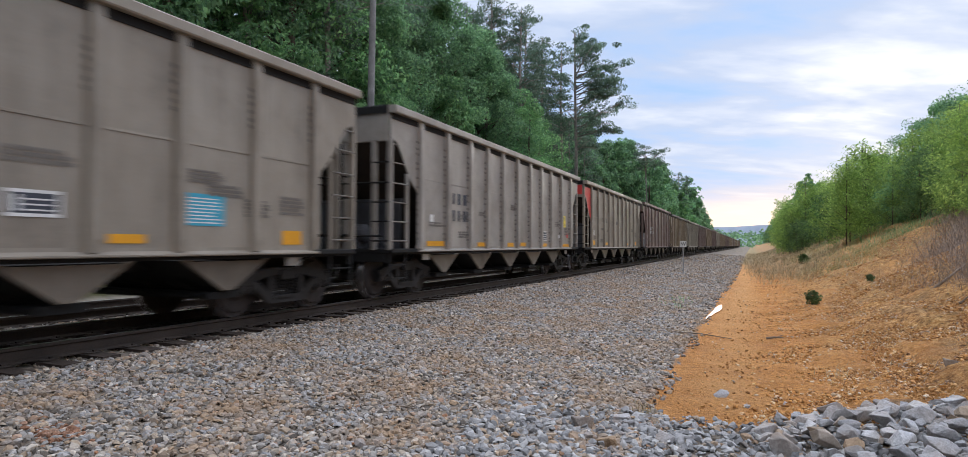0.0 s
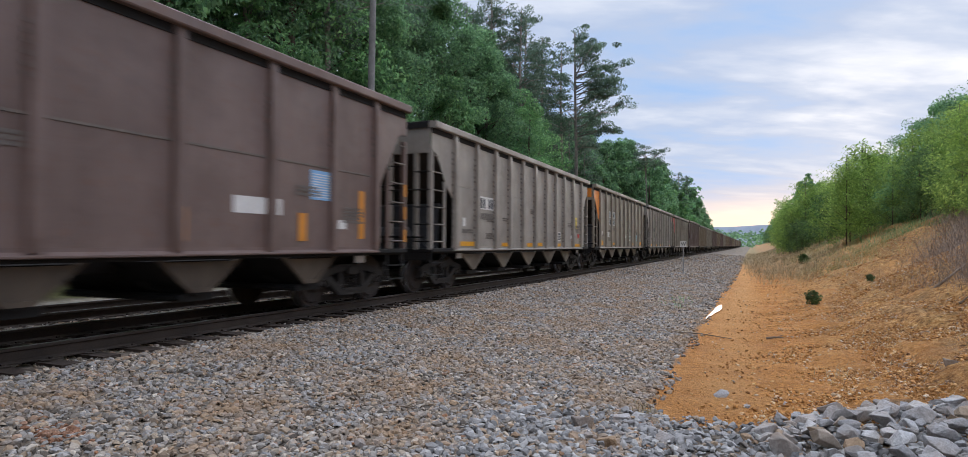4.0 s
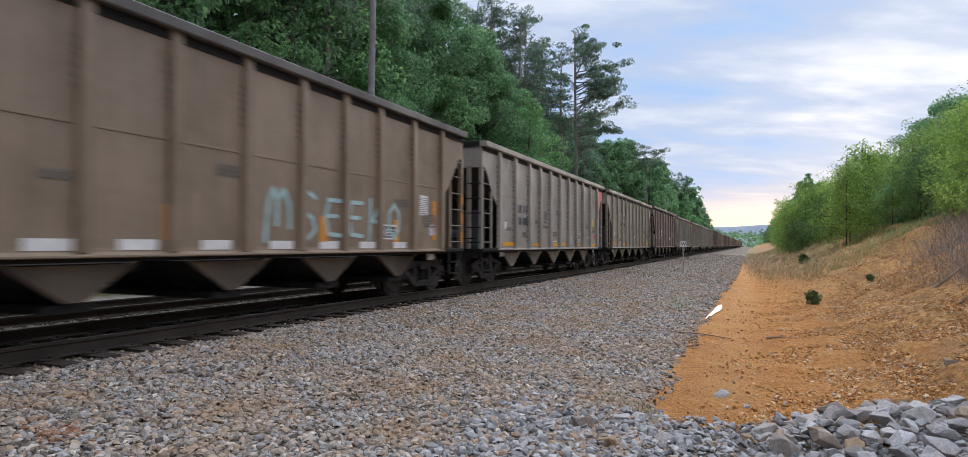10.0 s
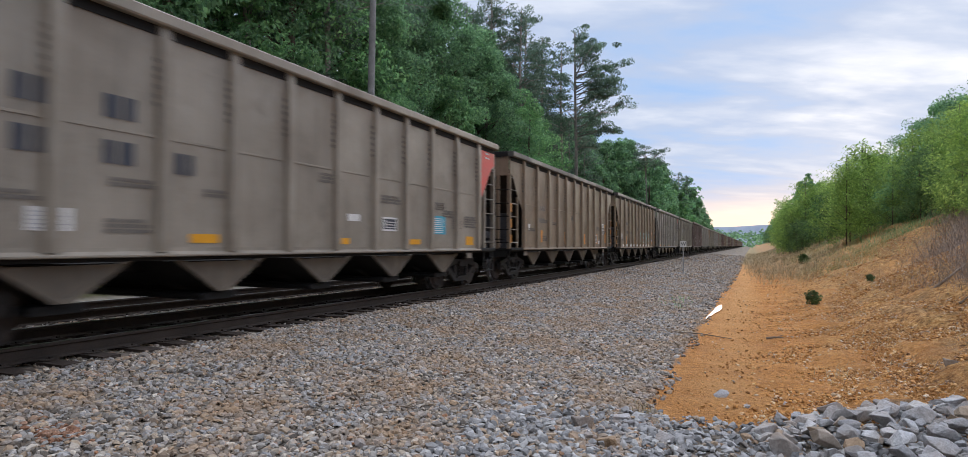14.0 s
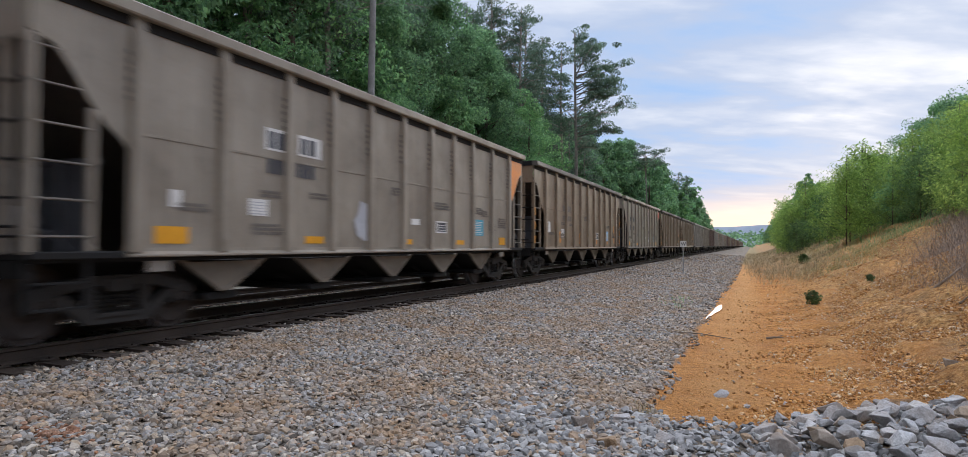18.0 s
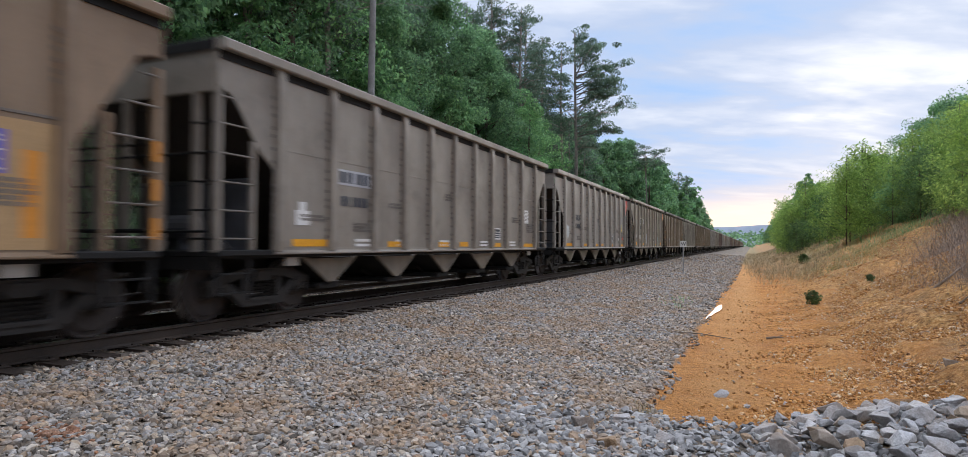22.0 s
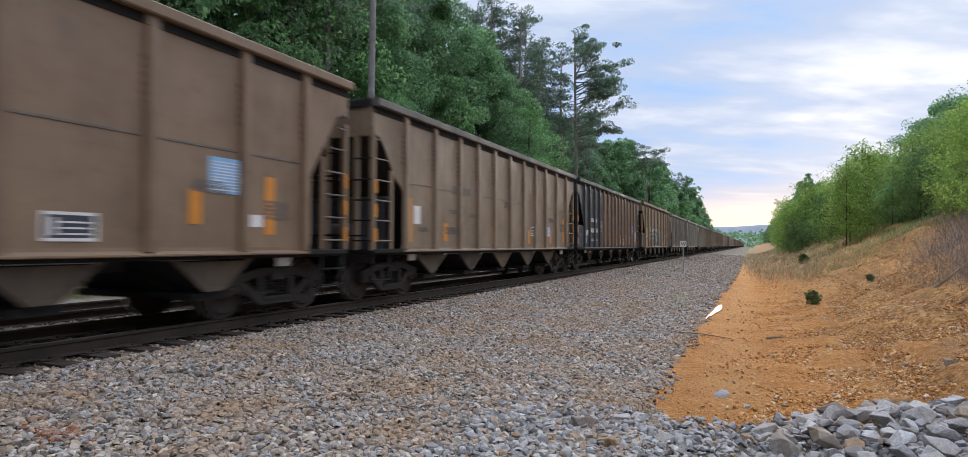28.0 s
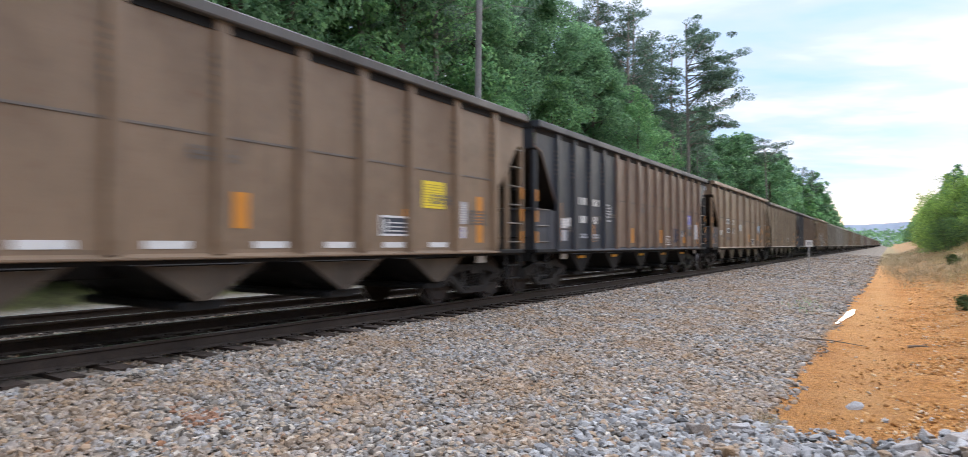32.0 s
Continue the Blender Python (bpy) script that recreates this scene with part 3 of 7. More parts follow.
def rock_forms(count, seed):
    """Unit pieces of crushed stone: 12 knocked-about corners on 15 facets, open below."""
    g = (1 + 5 ** 0.5) / 2
    base = np.array([(-1, g, 0), (1, g, 0), (-1, -g, 0), (1, -g, 0), (0, -1, g), (0, 1, g), (0, -1, -g), (0, 1, -g), (g, 0, -1), (g, 0, 1), (-g, 0, -1), (-g, 0, 1)]) / 1.9
    faces = [(0, 11, 5), (0, 5, 1), (0, 1, 7), (0, 7, 10), (0, 10, 11), (1, 5, 9), (5, 11, 4), (11, 10, 2), (10, 7, 6), (7, 1, 8), (3, 9, 4), (3, 4, 2), (3, 2, 6), (3, 6, 8), (3, 8, 9), (4, 9, 5), (2, 4, 11), (6, 2, 10), (8, 6, 7), (9, 8, 1)]
    faces = np.array(sorted(faces, key=lambda f: -sum(base[i][2] for i in f))[:15])
    rng = np.random.default_rng(seed)
    forms = []
    for _ in range(count):
        v = base * rng.uniform(0.72, 1.12, (12, 1)) + rng.uniform(-0.12, 0.12, (12, 3))
        for _ in range(2):  # a broken flat side
            d = rng.normal(size=3)
            d /= np.linalg.norm(d)
            v -= np.clip(v @ d - rng.uniform(0.45, 0.7), 0, None)[:, None] * d
        v[:, 0] += 0.3 * v[:, 1] * rng.uniform(-1, 1)
        v *= np.array([rng.uniform(0.95, 1.3), rng.uniform(0.7, 1.0), rng.uniform(0.5, 0.8)])
        forms.append(v)
    return np.array(forms), faces


def random_turns(rng, n, tilt=0.5):
    """n rotation matrices: any turn about z, and a tilt."""
    a, b, c = rng.uniform(0, 2 * np.pi, n), rng.uniform(-tilt, tilt, n), rng.uniform(-tilt, tilt, n)
    ca, sa, cb, sb, cc, sc = np.cos(a), np.sin(a), np.cos(b), np.sin(b), np.cos(c), np.sin(c)
    z = np.zeros(n)
    o = np.ones(n)
    rz = np.stack([ca, -sa, z, sa, ca, z, z, z, o], -1).reshape(n, 3, 3)
    ry = np.stack([cb, z, sb, z, o, z, -sb, z, cb], -1).reshape(n, 3, 3)
    rx = np.stack([o, z, z, z, cc, -sc, z, sc, cc], -1).reshape(n, 3, 3)
    return rz @ ry @ rx


def scatter(name, x, y, size, mat, label, category, seed, sink=0.3, lift=0.0, tilt=0.6, smooth=False):
    """Many stones in one object of kind stuff."""
    rng = np.random.default_rng(seed)
    forms, faces = rock_forms(40, seed)
    n = len(x)
    v = forms[rng.integers(0, 40, n)] * size[:, None, None]
    v = np.einsum("nij,nkj->nki", random_turns(rng, n, tilt), v)
    z = ground_z(x, y) + size * (0.5 - sink) + lift
    v += np.stack([x, y, z], -1)[:, None, :]
    f = (faces[None] + 12 * np.arange(n)[:, None, None]).reshape(-1, 3)
    me = big_mesh(name, v.reshape(-1, 3), f, mat, not smooth)
    return tagged(new(name, me), label, category, kind="stuff")


def make_ballast():
    rng = np.random.default_rng(11)
    xs, ys, ss = [], [], []
    for y0, y1, density, s0, s1 in ((1.2, 9, 660, 0.022, 0.042), (9, 16, 440, 0.025, 0.045), (16, 30, 240, 0.03, 0.054), (30, 60, 62, 0.045, 0.075), (60, 110, 9, 0.09, 0.13)):
        n = int((y1 - y0) * 5.6 * density)
        x, y = rng.uniform(-6.95, -0.75, n), rng.uniform(y0, y1, n)
        keep = x < -1.10 + 0.07 * np.sin(1.7 * y) + rng.normal(0, 0.09, n) + np.where(y < 7.0, (7.0 - y) * 1.2, 0) + np.clip((y - 24) * 0.03, 0, 0.3)
        xs.append(x[keep])
        ys.append(y[keep])
        ss.append(rng.uniform(s0, s1, keep.sum()) * rng.choice([1, 1, 1, 1.3], keep.sum()))
    x, y, s = map(np.concatenate, (xs, ys, ss))
    scatter("ballast_stones", x, y, s, BALLAST, "grey and tan crushed ballast stones beside the track", "ballast", 21)
    xs, ys = [], []
    n = 24000
    x, y = np.where(rng.random(n) < 0.78, rng.uniform(-14.3, -9.4, n), rng.uniform(-9.4, -6.9, n)), rng.uniform(3, 28, n)
    scatter("ballast_between_ties", x, y, rng.uniform(0.025, 0.045, n), BALLAST, "crushed ballast stones between the ties", "ballast", 22, sink=0.45)


make_ballast()


def make_rust_stain():
    """A patch of rust-stained stones in the ballast."""
    rng = np.random.default_rng(14)
    n = 95
    scatter("rusty_stones", -4.99 + rng.normal(0, 0.14, n), 3.24 + rng.normal(0, 0.09, n), rng.uniform(0.022, 0.04, n), RUSTSTONE, "rust-stained brown ballast stones", "ballast", 15, sink=0.05)


RUSTSTONE = stone_material("rust_stained_stone", [(0.0, (0.16, 0.075, 0.04)), (0.5, (0.27, 0.14, 0.085)), (1.0, (0.33, 0.21, 0.15))])
make_rust_stain()


def make_clods():
    rng = np.random.default_rng(31)
    n = 46000
    y = 6.7 + 30 * rng.random(n) ** 1.5
    x = -0.9 + rng.random(n) * (1.5 + 0.28 * y)
    keep = rng.random(n) < np.clip(0.10 + (x - 0.3) * 0.4, 0.06, 1.0)
    x, y = x[keep], y[keep]
    s = (0.005 + 0.022 * rng.random(len(x)) ** 3.5) * (1 + 0.02 * y)
    scatter("clay_crumbs", x, y, s, CLOD, "orange clay crumbs and small stones on the bank", "stones", 32, sink=0.3)
    n = 32000
    y = 7.0 + 15 * rng.random(n) ** 1.3
    x = -0.7 + rng.random(n) ** 0.7 * (1.3 + 0.26 * y)
    lumps = np.sin(2.1 * x + 0.8 * y) + np.sin(3.3 * x - 1.7 * y) + rng.normal(0, 0.7, n)
    keep = (rng.random(n) < np.clip((x + 0.6) * 0.6, 0.16, 1.0)) & (lumps > -1.0)
    x, y = x[keep], y[keep]
    scatter("clay_lumps", x, y, 0.009 + 0.026 * rng.random(len(x)) ** 3, CLOD, "ochre stones and clay lumps washed out of the bank", "stones", 33, sink=0.2)


make_clods()


def rock_mesh(seed):
    """An angular quarry rock: the hull of a few random points, its edges knocked off."""
    rnd = random.Random(seed)
    bm = bmesh.new()
    for _ in range(13):
        d = Vector((rnd.gauss(0, 1), rnd.gauss(0, 1), rnd.gauss(0, 1))).normalized() * rnd.uniform(0.82, 1.1)
        bm.verts.new((d.x, d.y * 0.78, d.z * 0.6))
    hull = bmesh.ops.convex_hull(bm, input=bm.verts)
    bmesh.ops.delete(bm, geom=list({v for v in hull["geom_interior"] + hull["geom_unused"] if isinstance(v, bmesh.types.BMVert)}), context="VERTS")
    bmesh.ops.dissolve_limit(bm, angle_limit=radians(16), verts=bm.verts, edges=bm.edges)
    bmesh.ops.bevel(bm, geom=list(bm.edges), offset=0.04, segments=1, affect="EDGES", clamp_overlap=True)
    bmesh.ops.triangulate(bm, faces=bm.faces)
    bmesh.ops.subdivide_edges(bm, edges=[e for e in bm.edges if e.calc_length() > 0.3], cuts=1, use_grid_fill=True)
    off = Vector((seed * 3.1, 0, 0))
    for v in bm.verts:
        v.co *= 1 + 0.10 * noise.noise(v.co * 2.6 + off) + 0.05 * noise.noise(v.co * 7.0 + off)
    me = bpy.data.meshes.new("rock")
    bm.to_mesh(me)
    bm.free()
    me.materials.append(ROCK)
    return me


ROCKS = [rock_mesh(i) for i in range(14)]


# the heap's far edge: where the stones give way to clay
HEAP_X, HEAP_Y = (-1.6, -0.8, -0.35, 0.0, 0.4, 0.8, 1.2, 2.0, 3.0, 4.2), (6.45, 6.65, 6.7, 6.8, 7.2, 7.6, 7.75, 7.8, 8.2, 8.9)


def make_riprap():
    """A heap of quarry rocks lying at the mouth of the ditch."""
    pile = empty("rock_pile", pose(1.0, 6.6, -0.6), "heap of angular blue-grey quarry rocks", "rocks")
    base = pile.matrix_basis.inverted()
    rnd = random.Random(71)
    done = []

    def edge_at(x):
        return float(np.interp(x, HEAP_X, HEAP_Y))

    for size, tries, limit in (((0.12, 0.17), 900, 70), ((0.08, 0.12), 3500, 190), ((0.05, 0.08), 9000, 299)):
        for _ in range(tries):
            if len(done) >= limit:
                break
            x, y = rnd.uniform(-1.4, 3.6), rnd.uniform(5.2, 8.7)
            edge = edge_at(x)
            if y > edge + rnd.uniform(-0.25, 0.15):
                continue
            r = rnd.uniform(*size) * (1.0 if x > 0.1 else 0.5)
            if x < 0.1 and rnd.random() < 0.6:
                continue
            if any((x - a) ** 2 + (y - b) ** 2 < (0.72 * (r + c)) ** 2 for a, b, c in done):
                continue
            done.append((x, y, r))
            heap = 0.13 * min(1, max(0, (edge - y) / 0.9)) * min(1, max(0.15, x))
            low = min(float(ground_z(x, y)), -0.42)
            m = pose(x, y, low + heap + r * 0.28, rnd.uniform(-28, 28), rnd.uniform(-28, 28), rnd.uniform(0, 360)) @ Matrix.Diagonal((r, r, r, 1))
            place("rock", rnd.choice(ROCKS), pile, at=base @ m)
    # smaller pieces that fill between
    rng = np.random.default_rng(5)
    n = 15000
    x, y = rng.uniform(-2.4, 4.2, n), rng.uniform(3.9, 9.0, n)
    keep = y < np.interp(x, HEAP_X, HEAP_Y) + rng.normal(0, 0.12, n)
    scatter("broken_stone", x[keep], y[keep], 0.016 + 0.05 * rng.random(keep.sum()) ** 2, ROCK2, "small broken grey stone between the rocks", "stones", 41, sink=0.1)
    for x, y, r, turn in ((2.25, 9.3, 0.17, 40), (-0.33, 8.0, 0.10, 10), (0.35, 7.85, 0.05, 70), (-0.05, 7.6, 0.05, 120), (1.35, 8.0, 0.07, 200), (3.1, 8.4, 0.09, 20), (-1.5, 5.9, 0.17, 100), (-0.75, 5.85, 0.12, 15), (-1.2, 6.3, 0.13, 60), (-1.15, 5.5, 0.14, 160)):
        m = pose(x, y, float(ground_z(x, y)) + r * 0.3, 8, -6, turn) @ Matrix.Diagonal((r, r, r, 1))
        tagged(place("stone", ROCKS[int(turn) % 12], at=m), "loose blue-grey rock lying on the clay", "rock", "loose rocks")


ROCK2 = stone_material("broken_grey_stone", [(0.0, (0.15, 0.147, 0.145)), (0.55, (0.30, 0.292, 0.285)), (0.88, (0.42, 0.41, 0.39)), (0.93, (0.30, 0.22, 0.15)), (1.0, (0.30, 0.20, 0.13))], 0.5, 12.0)
make_riprap()


def make_puddle():
    s = Shape()
    pts = []
    for i in range(28):
        a = 2 * math.pi * i / 28
        k = 1 + 0.3 * math.sin(3 * a + 1) + 0.18 * math.sin(5 * a)
        pts.append((-0.885 + 0.07 * k * math.cos(a) + 0.085 * math.sin(a), 17.8 + 1.7 * k * math.sin(a), -0.572))
    s.raw([(x, y, z) for x, y, z in pts] + [(x, y, z - 0.04) for x, y, z in pts], [tuple(range(28)), tuple(range(55, 27, -1))] + [(i, 28 + i, 28 + (i + 1) % 28, (i + 1) % 28) for i in range(28)])
    tagged(place("puddle", s.mesh("puddle", WATER)), "small puddle of rain water in the clay ditch", "puddle", kind="structure")


make_puddle()

# ---- hopper wagons ----
# A wagon's own space: y = 0 at its rear end, y = LENGTH at its front end, x = 0 in the middle, z = 0 on the rails.
PITCH = 16.2
LENGTHS = {"rib": 14.95, "open": 15.05, "long": 15.75}
POSTS = {
    "rib": (1.22, 2.56, 3.9, 5.05, 6.23, 7.48, 8.72, 9.9, 11.05, 12.39, 13.73),
    "open": (1.2, 2.5, 4.0, 5.7, 7.5, 9.25, 10.95, 12.5, 13.85),
    "long": (1.15, 2.1, 3.1, 4.1, 5.1, 6.05, 7.0, 7.9, 8.8, 9.7, 10.65, 11.6, 12.6, 13.6, 14.6),
}
BAYS = (2.85, 5.12, 7.45, 9.78, 12.1)
AXLES = (-0.93, 0.93)
WHEEL_R = 0.457
CACHE = {}


def cached(key, build):
    if key not in CACHE:
        CACHE[key] = build()
    return CACHE[key]


def mirror(points, length):
    return points + [(length - y, z) for y, z in reversed(points)]


def rise(style):
    """How much taller the open-ended wagons stand."""
    return 0.09 if style == "open" else 0.0


def side_outline(style):
    h = rise(style)
    if style == "rib":
        half = [(1.17, 1.05), (1.17, 2.22), (1.05, 2.36), (0.86, 2.5), (0.66, 2.73), (0.44, 3.05), (0.24, 3.28), (0.0, 3.36), (0.0, 3.80)]
    else:
        half = [(1.14, 1.05), (1.14, 2.05 + h), (0.32, 3.32 + h), (0.0, 3.42 + h), (0.0, 3.80 + h)]
    return mirror(half, LENGTHS[style])


def side_mesh(style):
    return Shape().prism(side_outline(style), -0.012, 0.012).mesh("side_sheet", TAN)


WELD = plain("grimy_weld", (0.125, 0.11, 0.098), 0.8, 0.0, 0.3, 5.0)


def post_mesh(wide, h, welds=True):
    w = 0.115 if wide else 0.095
    d = 0.10 if wide else 0.085
    s = Shape()
    ring = [(0.0, -w), (d, -w * 0.72), (d, w * 0.72), (0.0, w)]
    v, f = [], []
    for z, k in ((1.045, 0.75), (1.2, 1.0), (3.55 + h, 1.0), (3.86 + h, 0.7)):
        v += [(x * k, y, z) for x, y in ring]
    for i in range(3):
        f += [(4 * i + j, 4 * i + (j + 1) % 4, 4 * i + 4 + (j + 1) % 4, 4 * i + 4 + j) for j in range(4)]
    f += [(3, 2, 1, 0), (12, 13, 14, 15)]
    s.raw(v, f)
    # stitch welds along both edges
    rnd = random.Random(3)
    body = len(s.f)
    for side in (-1,) if welds else ():
        z = 1.25 if wide else 2.85
        while z < 3.5:
            a, b = sorted((side * (w - 0.02), side * (w + 0.022)))
            s.box(0.0, 0.03, a, b, z, z + 0.05)
            z += rnd.choice((0.12, 0.15, 0.2)) if wide else rnd.choice((0.1, 0.11, 0.12))
    return s.mesh("side_post", TAN, WELD, index=[0] * body + [1] * (len(s.f) - body))


def chord_mesh(style):
    h = rise(style)
    return Shape().along([(x, z + h) for x, z in ((-0.09, 3.77), (-0.05, 3.77), (-0.05, 3.86), (0.125, 3.86), (0.14, 3.88), (0.14, 4.0), (0.115, 4.02), (-0.09, 4.02))], 0, LENGTHS[style]).mesh("top_chord", GREY)


def end_chord_mesh(h):
    return Shape().prism([(y, z + h) for y, z in ((0.04, 3.85), (-0.05, 3.85), (-0.05, 4.0), (-0.03, 4.02), (0.04, 4.02))], -1.39, 1.39).mesh("end_chord", GREY)


def sill_mesh(style):
    return Shape().along([(-0.10, 0.985), (0.08, 0.985), (0.095, 0.995), (0.095, 1.015), (0.025, 1.055), (0.02, 1.13), (0.0, 1.13), (-0.02, 1.05), (-0.10, 1.05)], 1.12, LENGTHS[style] - 1.12).mesh("side_sill", TAN)


def chute_mesh(h, low):
    """A discharge bay: a V-shaped trough across the wagon with plated sides and folded rims."""
    s = Shape()
    # trough faces near-black, the shade below the wagon put into their colour
    s.prism([(-h, 0.915), (-low, 0.5), (low, 0.5), (h, 0.915)], -1.24, 1.24)
    s.prism([(-low - 0.05, 0.53), (-low, 0.45), (low, 0.45), (low + 0.05, 0.53)], -1.26, 1.26)
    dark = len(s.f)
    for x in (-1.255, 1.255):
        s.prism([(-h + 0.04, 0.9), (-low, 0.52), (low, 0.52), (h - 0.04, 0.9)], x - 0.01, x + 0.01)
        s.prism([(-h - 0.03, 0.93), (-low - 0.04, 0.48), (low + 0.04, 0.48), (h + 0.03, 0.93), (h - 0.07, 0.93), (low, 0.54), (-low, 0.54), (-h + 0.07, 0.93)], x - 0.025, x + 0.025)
    return s.mesh("discharge_bay", TAN, SOOTSHADE, index=[1] * dark + [0] * (len(s.f) - dark))


def gate_mesh():
    s = Shape().box(-1.2, 1.2, -0.3, 0.3, 0.36, 0.46, 0.03)
    for x in (-0.7, 0.0, 0.7):
        s.tube([(x, -0.5, 0.62), (x, 0.0, 0.42), (x, 0.5, 0.62)], 0.03, 5)
    return s.mesh("discharge_gate", SOOTSHADE)


def slope_mesh(style):
    s = Shape()
    h = rise(style)
    if style == "rib":
        s.prism([(0.02, 3.46), (0.02, 3.44), (2.95, 0.98), (2.97, 1.0)], -1.436, 1.436)
    else:
        s.prism([(0.02, 3.5 + h), (0.02, 3.48 + h), (0.34, 3.36 + h), (1.14, 2.62), (2.95, 0.98), (2.97, 1.0), (1.16, 2.64), (0.36, 3.38 + h)], -1.436, 1.436)
    return s.mesh("slope_sheet", SOOTSHADE)


def bulkhead_mesh(style):
    s = Shape()
    if style != "rib":
        s.box(-1.46, 1.46, 0.06, 0.10, 1.05, 1.98)
        for x in (-1.46, 1.44):
            s.box(x, x + 0.02, 0.06, 1.15, 1.05, 1.98)
        s.box(-1.46, 1.46, 0.02, 0.14, 1.94, 2.02, 0.02)
    else:
        s.box(-1.15, 1.15, 0.92, 0.95, 1.05, 2.12)
        s.box(-1.2, 1.2, 0.9, 0.97, 2.08, 2.16, 0.02)
        for x in (-0.6, 0.0, 0.6):
            s.box(x - 0.03, x + 0.03, 0.84, 0.92, 1.05, 2.1)
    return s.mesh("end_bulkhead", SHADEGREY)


def end_panel_mesh(style):
    s = Shape()
    low = 3.32 if style == "rib" else 3.42 + rise(style)
    s.box(-1.42, 1.42, -0.015, 0.015, low, 3.86 + rise(style))
    s.box(-1.44, 1.44, -0.03, 0.03, low - 0.04, low + 0.03)
    return s.mesh("end_panel", TAN)


def end_post_mesh():
    return Shape().box(-0.055, 0.055, -0.05, 0.05, 1.03, 3.33, 0.012).mesh("end_post", TAN)


def short_stile_mesh():
    return Shape().box(-0.03, 0.03, -0.045, 0.045, 1.0, 2.66, 0.01).mesh("ladder_stile", TAN)


def rung_mesh(along_y, length):
    end = (0, length, 0) if along_y else (length, 0, 0)
    return Shape().tube([(0, 0, 0), tuple(c * 0.5 for c in end), end], 0.016, 6).mesh("rung", GREY)


def step_mesh():
    s = Shape()
    for y in (0.0, 0.62):
        s.box(-0.012, 0.012, y - 0.03, y + 0.03, 0.42, 1.0)
    for z in (0.44, 0.72):
        s.box(-0.035, 0.035, 0.0, 0.62, z - 0.012, z + 0.012)
    return s.mesh("stirrup_step", SOOTSHADE)


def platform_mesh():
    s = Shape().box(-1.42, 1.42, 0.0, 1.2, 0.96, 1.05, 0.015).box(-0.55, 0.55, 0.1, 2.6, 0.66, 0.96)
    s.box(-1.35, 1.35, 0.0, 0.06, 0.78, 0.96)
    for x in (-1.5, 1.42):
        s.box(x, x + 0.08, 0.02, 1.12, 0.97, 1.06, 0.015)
    return s.mesh("end_platform", SOOTSHADE)


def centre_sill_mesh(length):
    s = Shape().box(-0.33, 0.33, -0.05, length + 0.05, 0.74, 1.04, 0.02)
    # dark bars added as the shade between side sill and bays
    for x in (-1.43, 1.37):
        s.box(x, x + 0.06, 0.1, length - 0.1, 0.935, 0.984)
    return s.mesh("centre_sill", SOOTSHADE)


def coupler_mesh():
    s = Shape().box(-0.1, 0.1, -0.48, 0.4, 0.75, 0.95, 0.02)
    s.prism([(-0.46, 0.70), (-0.46, 1.0), (-0.56, 1.02), (-0.62, 0.96), (-0.62, 0.74), (-0.56, 0.68)], -0.14, 0.12)
    s.box(-0.2, 0.2, -0.04, 0.02, 0.62, 1.04)
    s.tube([(0.25, -0.02, 0.8), (0.32, -0.25, 0.45), (0.2, -0.45, 0.42), (0.1, -0.52, 0.5)], 0.025, 5)
    return s.mesh("coupler", UNDER)


def reservoir_mesh():
    s = Shape().lathe([(0.0, -0.5), (0.12, -0.48), (0.2, -0.4), (0.2, 0.4), (0.12, 0.48), (0.0, 0.5)], 16)
    s.box(-0.3, -0.24, -0.16, 0.16, -0.32, -0.1).box(0.24, 0.3, -0.16, 0.16, -0.32, -0.1)
    s.tube([(0.45, 0, 0), (0.7, 0.1, -0.1), (0.75, 0.3, -0.3)], 0.025, 5)
    return s.mesh("air_reservoir", SHADEGREY)


def wheelset_mesh(seg=20):
    s = Shape()
    profile = [(0.10, 0.0), (0.13, -0.07), (0.15, -0.085), (0.2, -0.05), (0.37, -0.055), (0.39, -0.02), (0.432, -0.012), (0.455, -0.02), (0.457, 0.0), (0.462, 0.085), (0.488, 0.10), (0.49, 0.115), (0.44, 0.127), (0.39, 0.12), (0.37, 0.085), (0.2, 0.075), (0.15, 0.1), (0.1, 0.1)]
    index = []
    for side in (1, -1):
        s.lathe([(r, side * (0.795 - x)) for r, x in profile], seg)
        index += [1 if i in (7, 8) else 0 for _ in range(seg) for i in range(len(profile) - 1)]
    before = len(s.f)
    s.lathe([(0.0, -1.06), (0.085, -1.05), (0.085, -0.72), (0.1, -0.7), (0.085, 0.0), (0.1, 0.7), (0.085, 0.72), (0.085, 1.05), (0.0, 1.06)], 8)
    for side in (-1, 1):
        for k in range(3):
            a = 2 * math.pi * k / 3
            y, z = 0.055 * math.cos(a), 0.055 * math.sin(a)
            x = side * 1.06
            s.box(min(x, x + side * 0.02), max(x, x + side * 0.02), y - 0.018, y + 0.018, z - 0.018, z + 0.018)
    index += [0] * (len(s.f) - before)
    return s.mesh("wheelset", WHEELSTEEL, TREAD, index=index)


